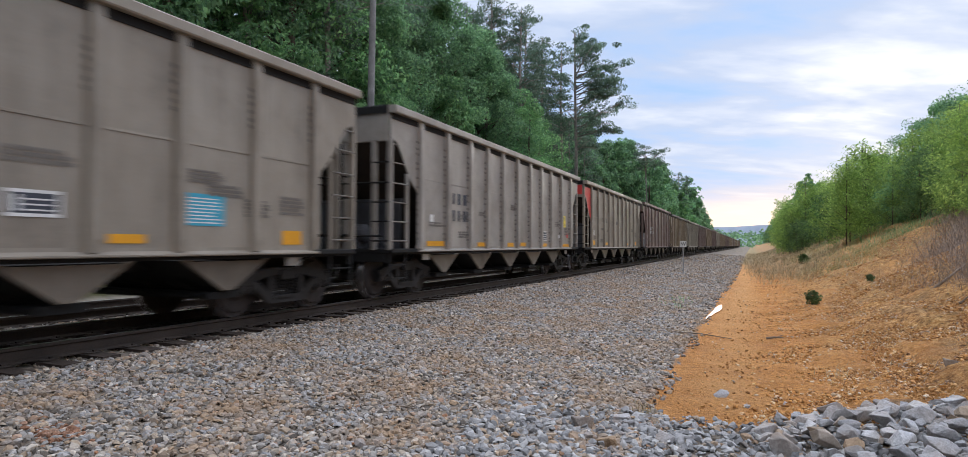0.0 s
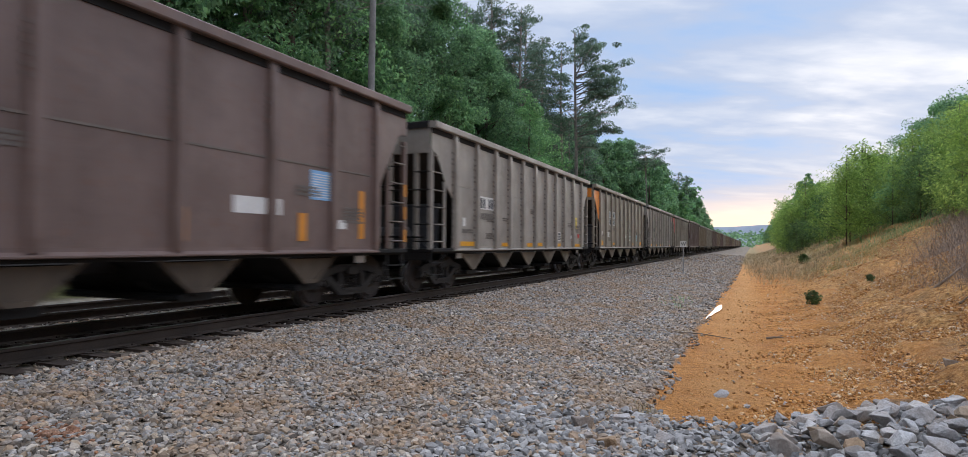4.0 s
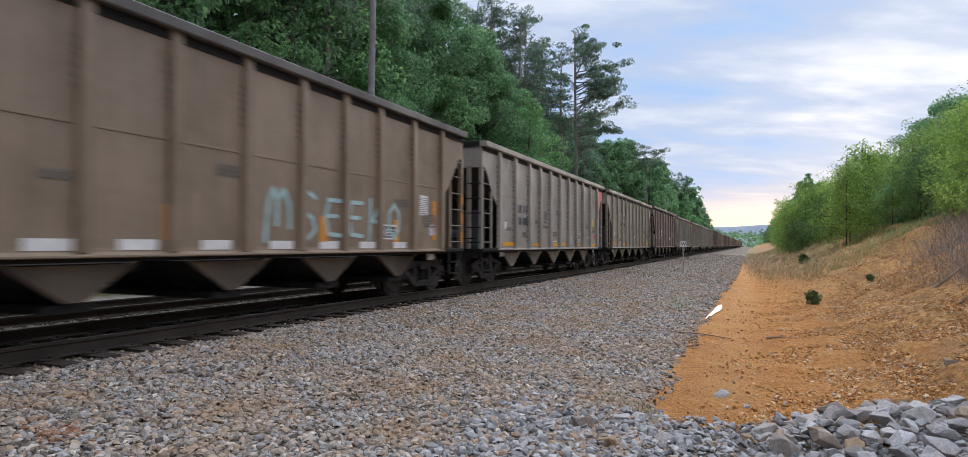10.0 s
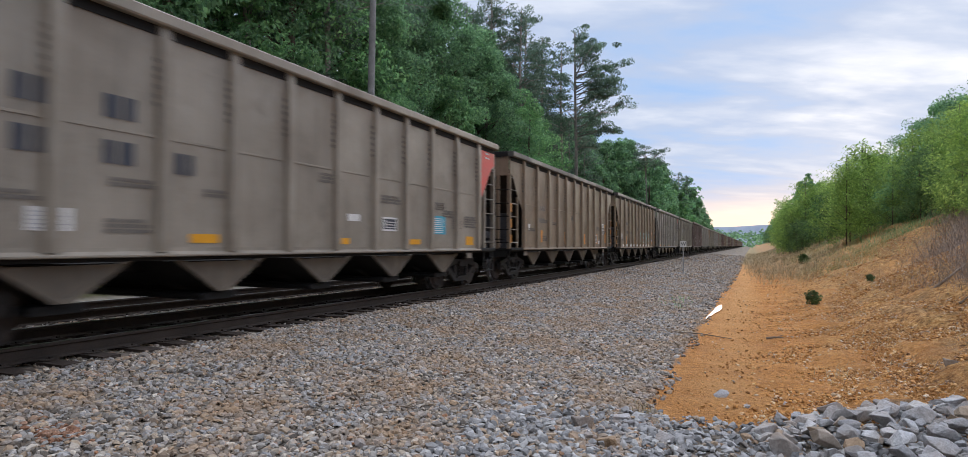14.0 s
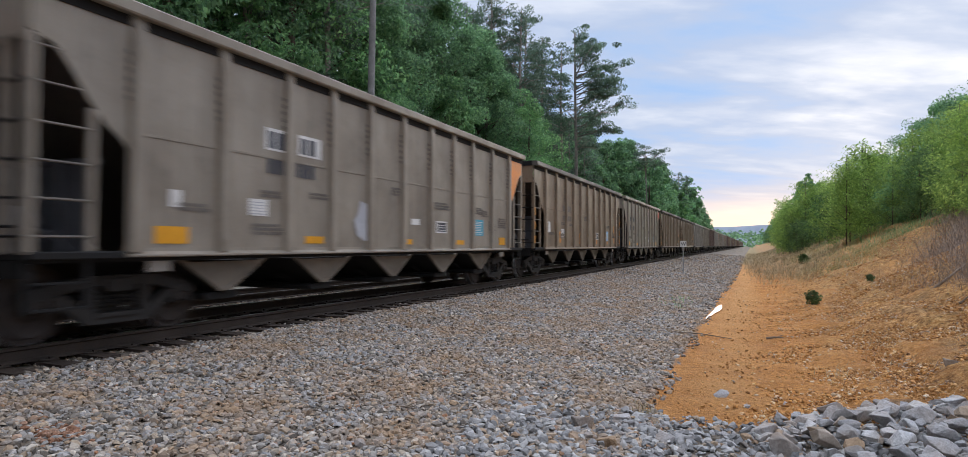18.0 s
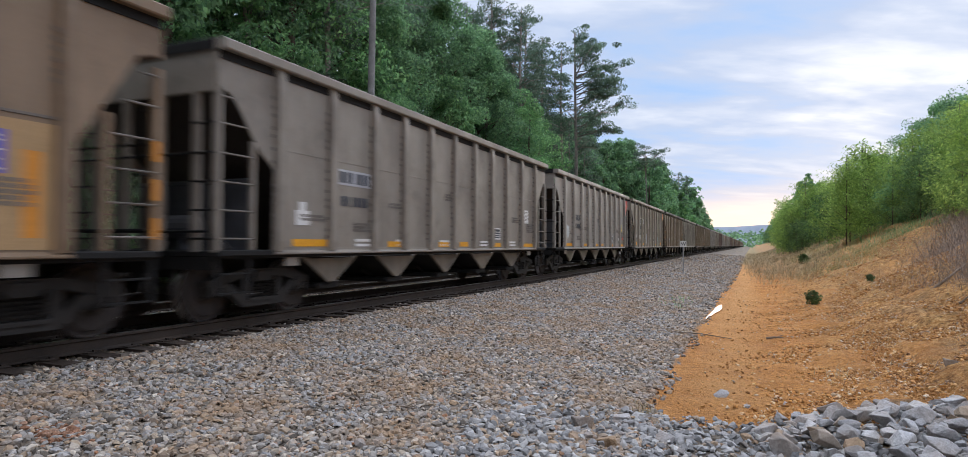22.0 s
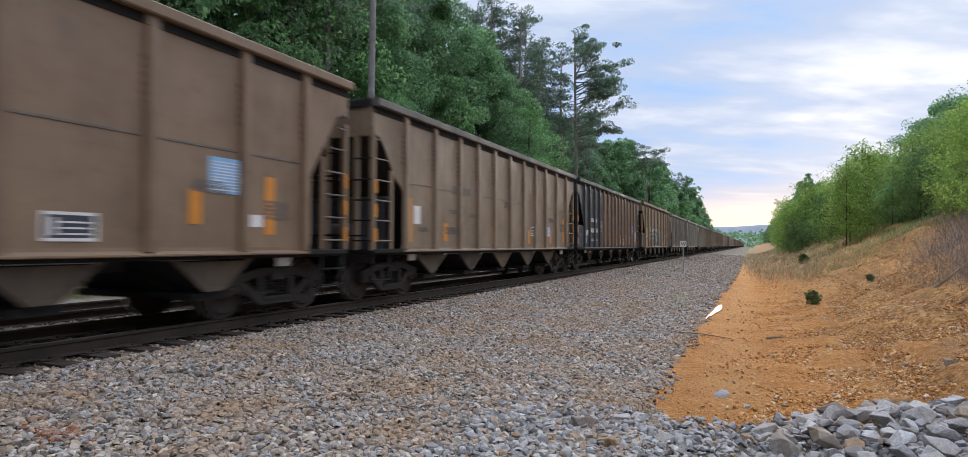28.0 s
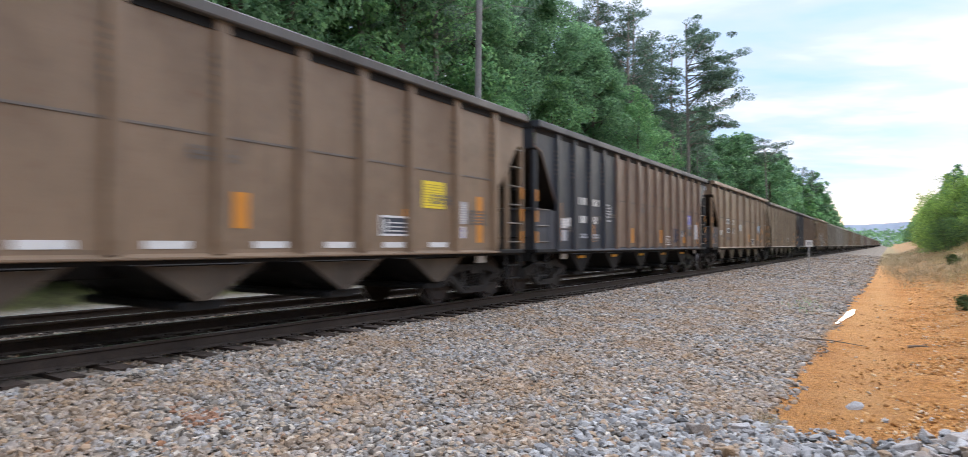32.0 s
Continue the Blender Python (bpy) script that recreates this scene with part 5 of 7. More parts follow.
def make_train():
    rnd = random.Random(9)
    byk = {}
    for k in range(19, HEAD - 1, -1):
        style, body, rib, wide, label = FLEET.get(k) or rnd.choice((("rib", WARM, WARM, False, WARMCAR), ("rib", BROWN, BROWN, False, WARMCAR), ("rib", WARM, WARM, False, WARMCAR), ("open", BROWN, BROWN, False, BROWNCAR), ("rib", TAN, TAN, False, TANCAR)))
        byk[k] = make_wagon(k, style, body, rib, wide, label, 2 if k >= -4 else 1)
        if k >= -4:
            stencils(byk[k], 100 + k)
            if k != 8:
                cards(byk[k])
    w = byk
    # numbers, placards, strips and paint, wagon by wagon
    greys = ((1.57, 0.92, 1.11, 0.12), (4.45, 0.55, 1.1, 0.11), (6.7, 0.53, 1.09, 0.12), (7.85, 0.5, 1.1, 0.12), (10.15, 0.5, 1.09, 0.11), (12.68, 0.9, 1.08, 0.11))
    tans = ((1.5, 0.5, 1.15, 0.22), (4.35, 0.48, 1.16, 0.12), (7.4, 0.5, 1.15, 0.11), (10.1, 0.48, 1.15, 0.11), (13.0, 0.45, 1.14, 0.22))
    dashes = (2.0, 3.15, 4.45, 5.5, 6.7, 8.0, 9.2, 10.4, 11.6)

    def tan_set(k, seed):
        frame_box(w[k], 9.0, 1.42, 0.56, 0.28)
        strip(w[k], "tag_plate", 7.85, 8.22, 1.58, 1.71, WHITE, 0.004)
        placard(w[k], 11.15, 1.39, 0.66, 0.43, CYAN, WHITE, seed)
        reflectors(w[k], tans)
        bars(w[k], "stencil", 8.95, 9.7, 2.14, 3, 0.045, FAINT, seed + 3)
        bars(w[k], "stencil", 11.2, 11.8, 2.14, 4, 0.035, FAINT, seed + 4)
        bars(w[k], "stencil", 12.2, 12.7, 1.8, 5, 0.04, FAINT, seed + 5)

    def grey_set(k, seed):
        frame_box(w[k], 10.05, 1.3, 0.57, 0.33)
        placard(w[k], 12.5, 1.84, 0.6, 0.45, LEMON, FAINT, seed)
        reflectors(w[k], greys)
        strip(w[k], "tag_plate", 13.2, 13.48, 1.43, 1.6, RED, 0.004)
        strip(w[k], "tag_plate", 12.1, 12.4, 1.4, 1.52, WHITE, 0.004)

    def brown_set(k, shift=0.0, front=13.3):
        reflectors(w[k], ((1.33 + shift * 0.3, 0.18, 1.2, 0.95), (3.05, 0.2, 1.24, 0.42), (6.1, 0.2, 1.2, 0.45), (9.2, 0.2, 1.18, 0.45), (11.6, 0.2, 1.2, 0.46), (front, 0.18, 1.25, 0.9)), AMBER)

    reporting(w[0], 2.9, 2.42, 0.27, INK, 1, None, 0.6)
    grey_set(0, 1)
    reporting(w[1], 3.5, 2.85, 0.25, INK, 2, WHITE, 0.95)
    tan_set(1, 2)
    placard(w[1], 3.05, 1.57, 0.38, 0.25, WHITE, SHADEWHITE, 212)
    corner(w[1], ORANGE, False, 1)
    reporting(w[2], 2.85, 2.42, 0.27, INK, 3, WHITE, 0.55, second=False)
    bars(w[2], "reporting_mark", 2.9, 3.9, 2.02, 1, 0.18, FAINT, 70, x=1.472)
    grey_set(2, 8)
    for i, dz in enumerate((2.5, 2.2, 1.9)):
        for g in (0.0, 0.92):
            strip(w[3], "stencil_ground", 3.6 + g, 4.2 + g, dz - 0.26, dz, WHITE, 0.003)
            bars(w[3], "reporting_mark", 3.64 + g, 4.16 + g, dz - 0.04, 1, 0.18, INK, 5 + i, x=1.472)
    brown_set(3)
    placard(w[3], 11.9, 1.9, 0.68, 0.5, SKYBLUE, WHITE, 3)
    strip(w[3], "tag_plate", 10.2, 11.2, 1.6, 1.85, WHITE, 0.003)
    strip(w[3], "tag_plate", 12.6, 12.9, 1.42, 1.58, WHITE, 0.004)
    place("end_plate", cached("eplate", lambda: Shape().box(-0.9, 1.1, -0.022, -0.017, 3.58, 3.84).mesh("end_plate", WHITE)), w[3])
    reporting(w[4], 3.5, 2.86, 0.25, INK, 6, SHADEWHITE, 0.92, second=False)
    bars(w[4], "reporting_mark", 3.5, 4.15, 2.41, 1, 0.2, INK, 71, x=1.472)
    bars(w[4], "reporting_mark", 4.4, 4.95, 2.41, 1, 0.2, INK, 72, x=1.472)
    tan_set(4, 4)
    reporting(w[5], 2.85, 2.42, 0.25, INK, 7, None, 0.52)
    grey_set(5, 5)
    corner(w[5], RED, True, 2)
    roundel(w[5], 5.75, 2.18, 0.17, INK)
    bars(w[5], "stencil", 5.45, 6.05, 1.84, 2, 0.045, FAINT, 205)
    bars(w[5], "stencil", 6.57, 7.26, 1.63, 3, 0.045, FAINT, 206)
    strip(w[5], "tag_plate", 6.7, 7.2, 1.26, 1.30, WHITE, 0.004)
    strip(w[5], "tag_plate", 8.82, 9.33, 1.19, 1.48, SHADEWHITE, 0.004)
    bars(w[6], "reporting_mark", 2.82, 3.74, 2.49, 1, 0.16, FAINT, 8, x=1.472)
    bars(w[6], "reporting_mark", 2.88, 3.75, 2.0, 1, 0.15, FAINT, 9, x=1.472)
    scrawl(w[6], 7.85, 1.2, 4.1, 0.85, CYANSPRAY, "MSEEKO", 0.038)
    brown_set(6)
    for y in dashes:
        strip(w[6], "reflector_strip", y, y + 0.52, 1.07, 1.2, WHITE, 0.004)
    placard(w[6], 12.7, 1.8, 0.36, 0.45, WHITE, FAINT, 6)
    placard(w[6], 13.16, 1.36, 0.3, 0.27, WHITE, BLUE, 66)
    frame_box(w[6], 11.2, 1.25, 0.5, 0.3)
    placard(w[6], 1.46, 1.5, 0.44, 0.27, WHITE, SHADEWHITE, 67)
    bars(w[7], "reporting_mark", 2.7, 3.62, 2.51, 1, 0.16, FAINT, 10, x=1.472)
    bars(w[7], "reporting_mark", 2.7, 3.66, 2.08, 1, 0.16, FAINT, 11, x=1.472)
    brown_set(7, 0.0, 13.4)
    placard(w[7], 12.65, 1.68, 0.5, 0.5, WHITE, FAINT, 7)
    frame_box(w[7], 11.18, 1.27, 0.53, 0.33)
    strip(w[7], "tag_plate", 12.0, 12.25, 1.2, 1.36, WHITE, 0.004)
    for y, z in ((2.15, 2.88), (3.13, 2.87), (2.15, 2.36), (3.13, 2.34), (4.1, 2.31)):
        bars(w[8], "reporting_mark", y, y + 0.56, z, 1, 0.27, INK, int(20 + z * 10 + y * 7), x=1.472)
    corner(w[8], RED, True, 4)
    placard(w[8], 2.33, 1.28, 0.45, 0.25, WHITE, SHADEWHITE, 8)
    tan_set(8, 9)
    bars(w[9], "reporting_mark", 3.5, 4.9, 2.7, 1, 0.22, FAINT, 12, x=1.472)
    bars(w[9], "reporting_mark", 3.5, 4.9, 2.3, 1, 0.2, FAINT, 13, x=1.472)
    brown_set(9)
    placard(w[9], 3.3, 1.42, 0.42, 0.34, WHITE, FAINT, 10)
    strip(w[9], "tag_plate", 1.6, 1.86, 1.6, 2.0, WHITE, 0.004)
    frame_box(w[9], 9.2, 1.4, 0.5, 0.33)
    placard(w[9], 11.3, 1.35, 0.62, 0.48, SKYBLUE, WHITE, 11)
    reporting(w[10], 3.46, 2.88, 0.26, INK, 11, WHITE, 0.75, second=False)
    placard(w[10], 3.08, 1.57, 0.38, 0.25, WHITE, SHADEWHITE, 211)
    bars(w[10], "reporting_mark", 3.44, 4.72, 2.45, 1, 0.22, INK, 73, x=1.472)
    tan_set(10, 12)
    corner(w[10], ORANGE, True, 5)
    splash(w[10], 6.05, 1.6, 0.42, SHADEWHITE, 8)
    bars(w[11], "reporting_mark", 2.84, 3.8, 2.42, 1, 0.23, INK, 12, x=1.472)
    bars(w[11], "reporting_mark", 2.9, 3.94, 2.05, 1, 0.18, INK, 14, x=1.472)
    grey_set(11, 13)
    corner(w[11], RED, True, 6)
    splash(w[11], 1.75, 1.72, 0.3, SPRAYWHITE, 18)
    strip(w[12], "stencil_ground", 2.75, 3.9, 2.22, 2.5, SHADEWHITE, 0.003)
    bars(w[12], "reporting_mark", 2.8, 3.85, 2.46, 1, 0.2, INK, 74, x=1.472)
    bars(w[12], "reporting_mark", 2.85, 3.85, 2.02, 1, 0.18, INK, 77, x=1.472)
    reflectors(w[12], greys)
    strip(w[12], "tag_plate", 1.64, 1.98, 1.46, 1.70, WHITE, 0.004)
    for y in (3.3, 4.75, 6.75, 9.15, 11.4):
        for z in (1.11, 1.2):
            strip(w[12], "reflector_strip", y, y + 0.5, z, z + 0.05, WHITE, 0.004)
    placard(w[12], 12.6, 1.85, 0.5, 0.42, WHITE, FAINT, 14)
    frame_box(w[12], 10.05, 1.3, 0.57, 0.33)
    strip(w[13], "fresh_paint", 1.25, 2.42, 1.08, 2.4, TANPATCH, 0.002)
    strip(w[13], "fresh_paint", 12.56, 13.75, 1.08, 2.4, TANPATCH, 0.002)
    for g in (0.0, 0.92):
        for dz in (2.5, 2.2, 1.9):
            strip(w[13], "stencil_ground", 3.6 + g, 4.2 + g, dz - 0.26, dz, WHITE, 0.003)
            bars(w[13], "reporting_mark", 3.64 + g, 4.16 + g, dz - 0.04, 1, 0.18, INK, int(dz * 10 + g), x=1.472)
    graffiti(w[13], 5.2, 1.2, 3.5, 0.95, TEAL, SPRAYWHITE)
    for y in (5.7, 7.5):
        for z0, z1, m in ((1.08, 1.16, SPRAYWHITE), (1.16, 1.9, TEAL), (1.9, 1.98, SPRAYWHITE)):
            strip(w[13], "sprayed_fill", y - 0.066, y + 0.066, z0, z1, m, 0.085)
    strip(w[13], "reflector_strip", 5.95, 6.14, 1.2, 1.66, AMBER, 0.024)
    strip(w[13], "stencil_ground", 6.55, 7.0, 2.0, 2.42, SHADEWHITE, 0.003)
    reflectors(w[13], ((1.4, 0.18, 1.2, 0.9), (2.5, 0.2, 1.24, 0.42), (8.9, 0.2, 1.2, 0.45), (12.4, 0.2, 1.2, 0.46), (13.45, 0.18, 1.2, 0.9)), AMBER)
    scrawl(w[13], 11.2, 1.75, 1.0, 0.32, SPRAYWHITE, "RSEK", 0.022)
    scrawl(w[13], 11.3, 1.25, 0.8, 0.4, SPRAYWHITE, "MOE", 0.022)
    placard(w[13], 12.65, 1.84, 0.62, 0.44, BLUE, WHITE, 15)
    frame_box(w[13], 10.36, 1.2, 0.55, 0.3)
    place("end_plate", cached("eplate2", lambda: Shape().box(-0.9, 1.0, -0.022, -0.017, 3.62, 3.85).mesh("end_plate", SPRAYWHITE)), w[13])
    for k in (14, 17):
        for c in list(w[k].children):
            nm = c.name.split(".")[0]
            y = c.matrix_basis.translation.y
            black = nm in ("top_chord", "side_sill") or (nm in ("side_post", "end_post", "ladder_stile", "end_panel") and (y < 5.0 or y > 15.0))
            if black:
                c.material_slots[0].link = "OBJECT"
                c.material_slots[0].material = BLACK
        strip(w[k], "black_field", 1.16, 4.75 if k == 14 else 5.0, 1.06, 3.84, BLACK, 0.0015, "black painted field")
        for front in (False, True):
            place("black_corner", cached(("lcorner", front), lambda: corner_mesh("long", front)), w[k], BLACK, pose(1.4635, 0, 0))
        for y, z in ((2.42, 2.40), (3.24, 2.40), (2.48, 1.92), (3.26, 1.92)):
            bars(w[k], "reporting_mark", y, y + 0.57, z, 1, 0.19, WHITE, int(y * 31 + z * 7 + k), x=1.472)
        for y in (2.5, 3.26):
            bars(w[k], "stencil", y, y + 0.5, 1.45, 2, 0.05, SHADEWHITE, int(y * 9), x=1.472)
        roundel(w[k], 4.45, 2.12, 0.2, SHADEWHITE)
        mid = (6.2, 9.38, 12.27, 14.4) if k == 14 else (6.36, 9.3, 12.27, 14.4)
        reflectors(w[k], ((1.2, 0.2, 1.24, 0.94), (3.22, 0.2, 1.24, 0.46), *((y, 0.22, 1.22, 0.46) for y in mid[:3]), (mid[3], 0.2, 1.2, 0.94)), AMBER)
        placard(w[k], 1.3, 1.57, 0.4, 0.24, WHITE, SHADEWHITE, 90 + k)
        strip(w[k], "tag_plate", 1.42, 1.68, 1.26, 1.52, SHADEWHITE, 0.004)
        far = 0.08 if k == 14 else 0.0
        placard(w[k], 12.75 + far, 1.8, 0.62, 0.53, BLUE, WHITE, 16 + k)
        placard(w[k], 13.95 + far, 1.38, 0.5, 0.6, SHADEWHITE, WHITE, 17 + k)
        placard(w[k], 12.8 + far, 1.5, 0.62, 0.22, INK, FAINT, 117 + k)
        frame_box(w[k], 9.88, 1.15, 0.62, 0.33, False)
    placard(w[14], 11.74, 1.36, 0.48, 0.36, INK, SHADEWHITE, 119)
    splash(w[14], 11.12, 1.62, 0.17, SHADEWHITE, 21)
    strip(w[14], "tag_plate", 8.05, 8.42, 1.16, 1.28, TANPATCH, 0.004)
    placard(w[17], 11.85, 1.45, 0.62, 0.26, INK, SHADEWHITE, 118)
    scrawl(w[17], 10.95, 1.25, 0.9, 0.55, NAVYSPRAY, "KEO", 0.04)
    bars(w[15], "reporting_mark", 3.5, 4.7, 2.6, 1, 0.2, FAINT, 31, x=1.472)
    brown_set(15)
    strip(w[15], "tag_plate", 1.6, 1.9, 1.6, 2.0, WHITE, 0.004)
    placard(w[15], 11.3, 1.45, 0.36, 0.34, SKYBLUE, WHITE, 18)
    frame_box(w[15], 9.5, 1.45, 0.45, 0.3)
    for y, z in ((3.07, 2.44), (4.05, 2.42), (3.12, 2.0), (4.05, 1.98)):
        strip(w[16], "stencil_ground", y, y + 0.6, z - 0.25, z, SPRAYWHITE, 0.003)
        bars(w[16], "reporting_mark", y + 0.05, y + 0.56, z - 0.04, 1, 0.17, INK, int(y * 13 + z * 5), x=1.472)
    strip(w[16], "stencil_ground", 6.25, 6.62, 1.9, 2.25, SPRAYWHITE, 0.003)
    reflectors(w[16], ((1.3, 0.2, 1.26, 0.92), (2.41, 0.22, 1.49, 0.45), (5.68, 0.22, 1.43, 0.42), (8.8, 0.2, 1.3, 0.45), (11.55, 0.2, 1.41, 0.46), (12.95, 0.2, 1.29, 0.88)), AMBER)
    placard(w[16], 1.5, 1.64, 0.42, 0.22, WHITE, SHADEWHITE, 91)
    frame_box(w[16], 9.7, 1.17, 0.6, 0.32)
    placard(w[16], 11.88, 1.85, 0.66, 0.5, SKYBLUE, WHITE, 19)
    strip(w[16], "tag_plate", 12.62, 12.9, 1.4, 1.58, WHITE, 0.004)
    place("end_plate", cached("eplate3", lambda: Shape().box(-0.6, 1.2, -0.022, -0.017, 3.66, 3.86).mesh("end_plate", SPRAYWHITE)), w[16])
    bars(w[18], "reporting_mark", 2.8, 3.7, 2.5, 1, 0.17, FAINT, 34, x=1.472)
    reflectors(w[18], ((1.33, 0.18, 1.2, 0.95), (3.05, 0.2, 1.24, 0.42), (7.67, 0.22, 1.36, 0.45), (10.9, 0.2, 1.3, 0.45), (13.1, 0.2, 1.2, 0.9)), AMBER)
    for y in (1.7, 2.9, 4.1, 5.35, 6.58, 7.98, 9.18, 10.4, 11.6):
        strip(w[18], "reflector_strip", y, y + 0.52, 1.11, 1.2, WHITE, 0.004)
    placard(w[18], 11.4, 1.8, 0.64, 0.48, LEMON, OCHREINK, 20)
    frame_box(w[18], 10.32, 1.3, 0.7, 0.33)
    placard(w[18], 12.32, 1.55, 0.42, 0.42, SHADEWHITE, WHITE, 21)
    placard(w[18], 12.4, 1.28, 0.3, 0.22, WHITE, BLUE, 22)
    corner(w[-1], RED, False, 7)
    reflectors(w[-1], tans)
    bars(w[-1], "reporting_mark", 3.5, 4.9, 2.5, 1, 0.22, FAINT, 40, x=1.472)
    bars(w[-2], "reporting_mark", 3.4, 4.9, 2.5, 2, 0.22, SPRAYWHITE, 41, x=1.472)
    for k in (6, 7, 9, 15, 18, 14, 17, 16, 13, 3):
        L = w[k]["length"]
        for z in (1.2, 1.68, 2.16):
            for y in (L - 0.115, 0.025):
                strip(w[k], "reflector_strip", y, y + 0.09, z, z + 0.26, AMBER, 0.024, x=1.456)


SHADEWHITE = plain("greyed_white_paint", (0.42, 0.43, 0.46), 0.55, 0.0, 0.15, 5.0)
CYANSPRAY = plain("faded_cyan_spray_paint", (0.34, 0.50, 0.50), 0.6, 0.0, 0.2, 4.0)
NAVYSPRAY = plain("navy_spray_paint", (0.03, 0.035, 0.07), 0.6, 0.0, 0.2, 4.0)
make_train()

# ---- woods ----


def leaf_cloud(rng, centers, radii, per, size, flat=0.75, up=0.8):
    """Bent leaf-spray faces round clump centres: arrays of corners (n, 4, 3)."""
    n = len(centers) * per
    c = np.repeat(centers, per, 0)
    r = np.repeat(radii, per)
    d = rng.normal(size=(n, 3))
    d /= np.linalg.norm(d, axis=1, keepdims=True)
    p = c + d * (r * rng.uniform(0.6, 1.08, n) ** 0.7)[:, None] * np.array([1, 1, flat])
    nrm = d + rng.normal(size=(n, 3)) * 0.7 + np.array([0, 0, up])
    nrm /= np.linalg.norm(nrm, axis=1, keepdims=True)
    a = np.cross(nrm, rng.normal(size=(n, 3)))
    a /= np.linalg.norm(a, axis=1, keepdims=True)
    b = np.cross(nrm, a)
    s = size * rng.uniform(0.6, 1.3, n)[:, None]
    w = rng.uniform(0.45, 0.75, n)[:, None]
    droop = np.array([0, 0, -0.22])
    return np.stack([p - a * s * 0.5, p + b * s * w * 0.5, p + a * s * 0.5 + droop * s, p - b * s * w * 0.5], 1)


def quads(name, q, mat):
    n = len(q)
    return big_mesh(name, q.reshape(-1, 3), np.arange(4 * n).reshape(n, 4), mat)


def limb(s, rng, start, end, r, n=6, bend=0.12):
    a, b = np.array(start, float), np.array(end, float)
    L = np.linalg.norm(b - a)
    pts = []
    rings = 4 if n > 5 else 2
    for i in range(rings + 1):
        t = i / rings
        p = a + (b - a) * t + rng.normal(size=3) * L * bend * 0.35 * (0 < i < rings)
        p[2] += L * bend * math.sin(math.pi * t)
        pts.append(p)
    s.tube(pts, r, n, r * 0.3)
    return pts


def broadleaf(seed, height, spread, base, per, mat, leaf=0.30, clumps=60):
    """A broad-leaved tree: tapered trunk, limbs and a loose crown."""
    rng = np.random.default_rng(seed)
    s = Shape()
    top = (rng.normal() * 0.6, rng.normal() * 0.6, height * 0.88)
    limb(s, rng, (0, 0, -0.3), top, 0.012 * height + 0.05, 8, 0.02)
    cs, rs = [], []
    for i in range(clumps):
        t = rng.random() ** 0.8
        z = height * (base + (1 - base) * t)
        wide = spread * math.sin(math.pi * min(1, 0.16 + 0.80 * t)) ** 0.8
        a = rng.uniform(0, 2 * math.pi)
        d = wide * rng.random() ** 0.45
        cs.append((d * math.cos(a), d * math.sin(a), z))
        rs.append(rng.uniform(0.55, 1.15) * (0.55 + 0.09 * spread * 1.6))
        if i % 3 == 0:
            limb(s, rng, (top[0] * t * 0.8, top[1] * t * 0.8, max(height * 0.2, z - d * 0.6)), cs[-1], 0.02 + 0.006 * height * (1 - t), 4)
    q = leaf_cloud(rng, np.array(cs), np.array(rs), per, leaf)
    return s.mesh("trunk", BARK, smooth=True), quads("crown", q, mat)


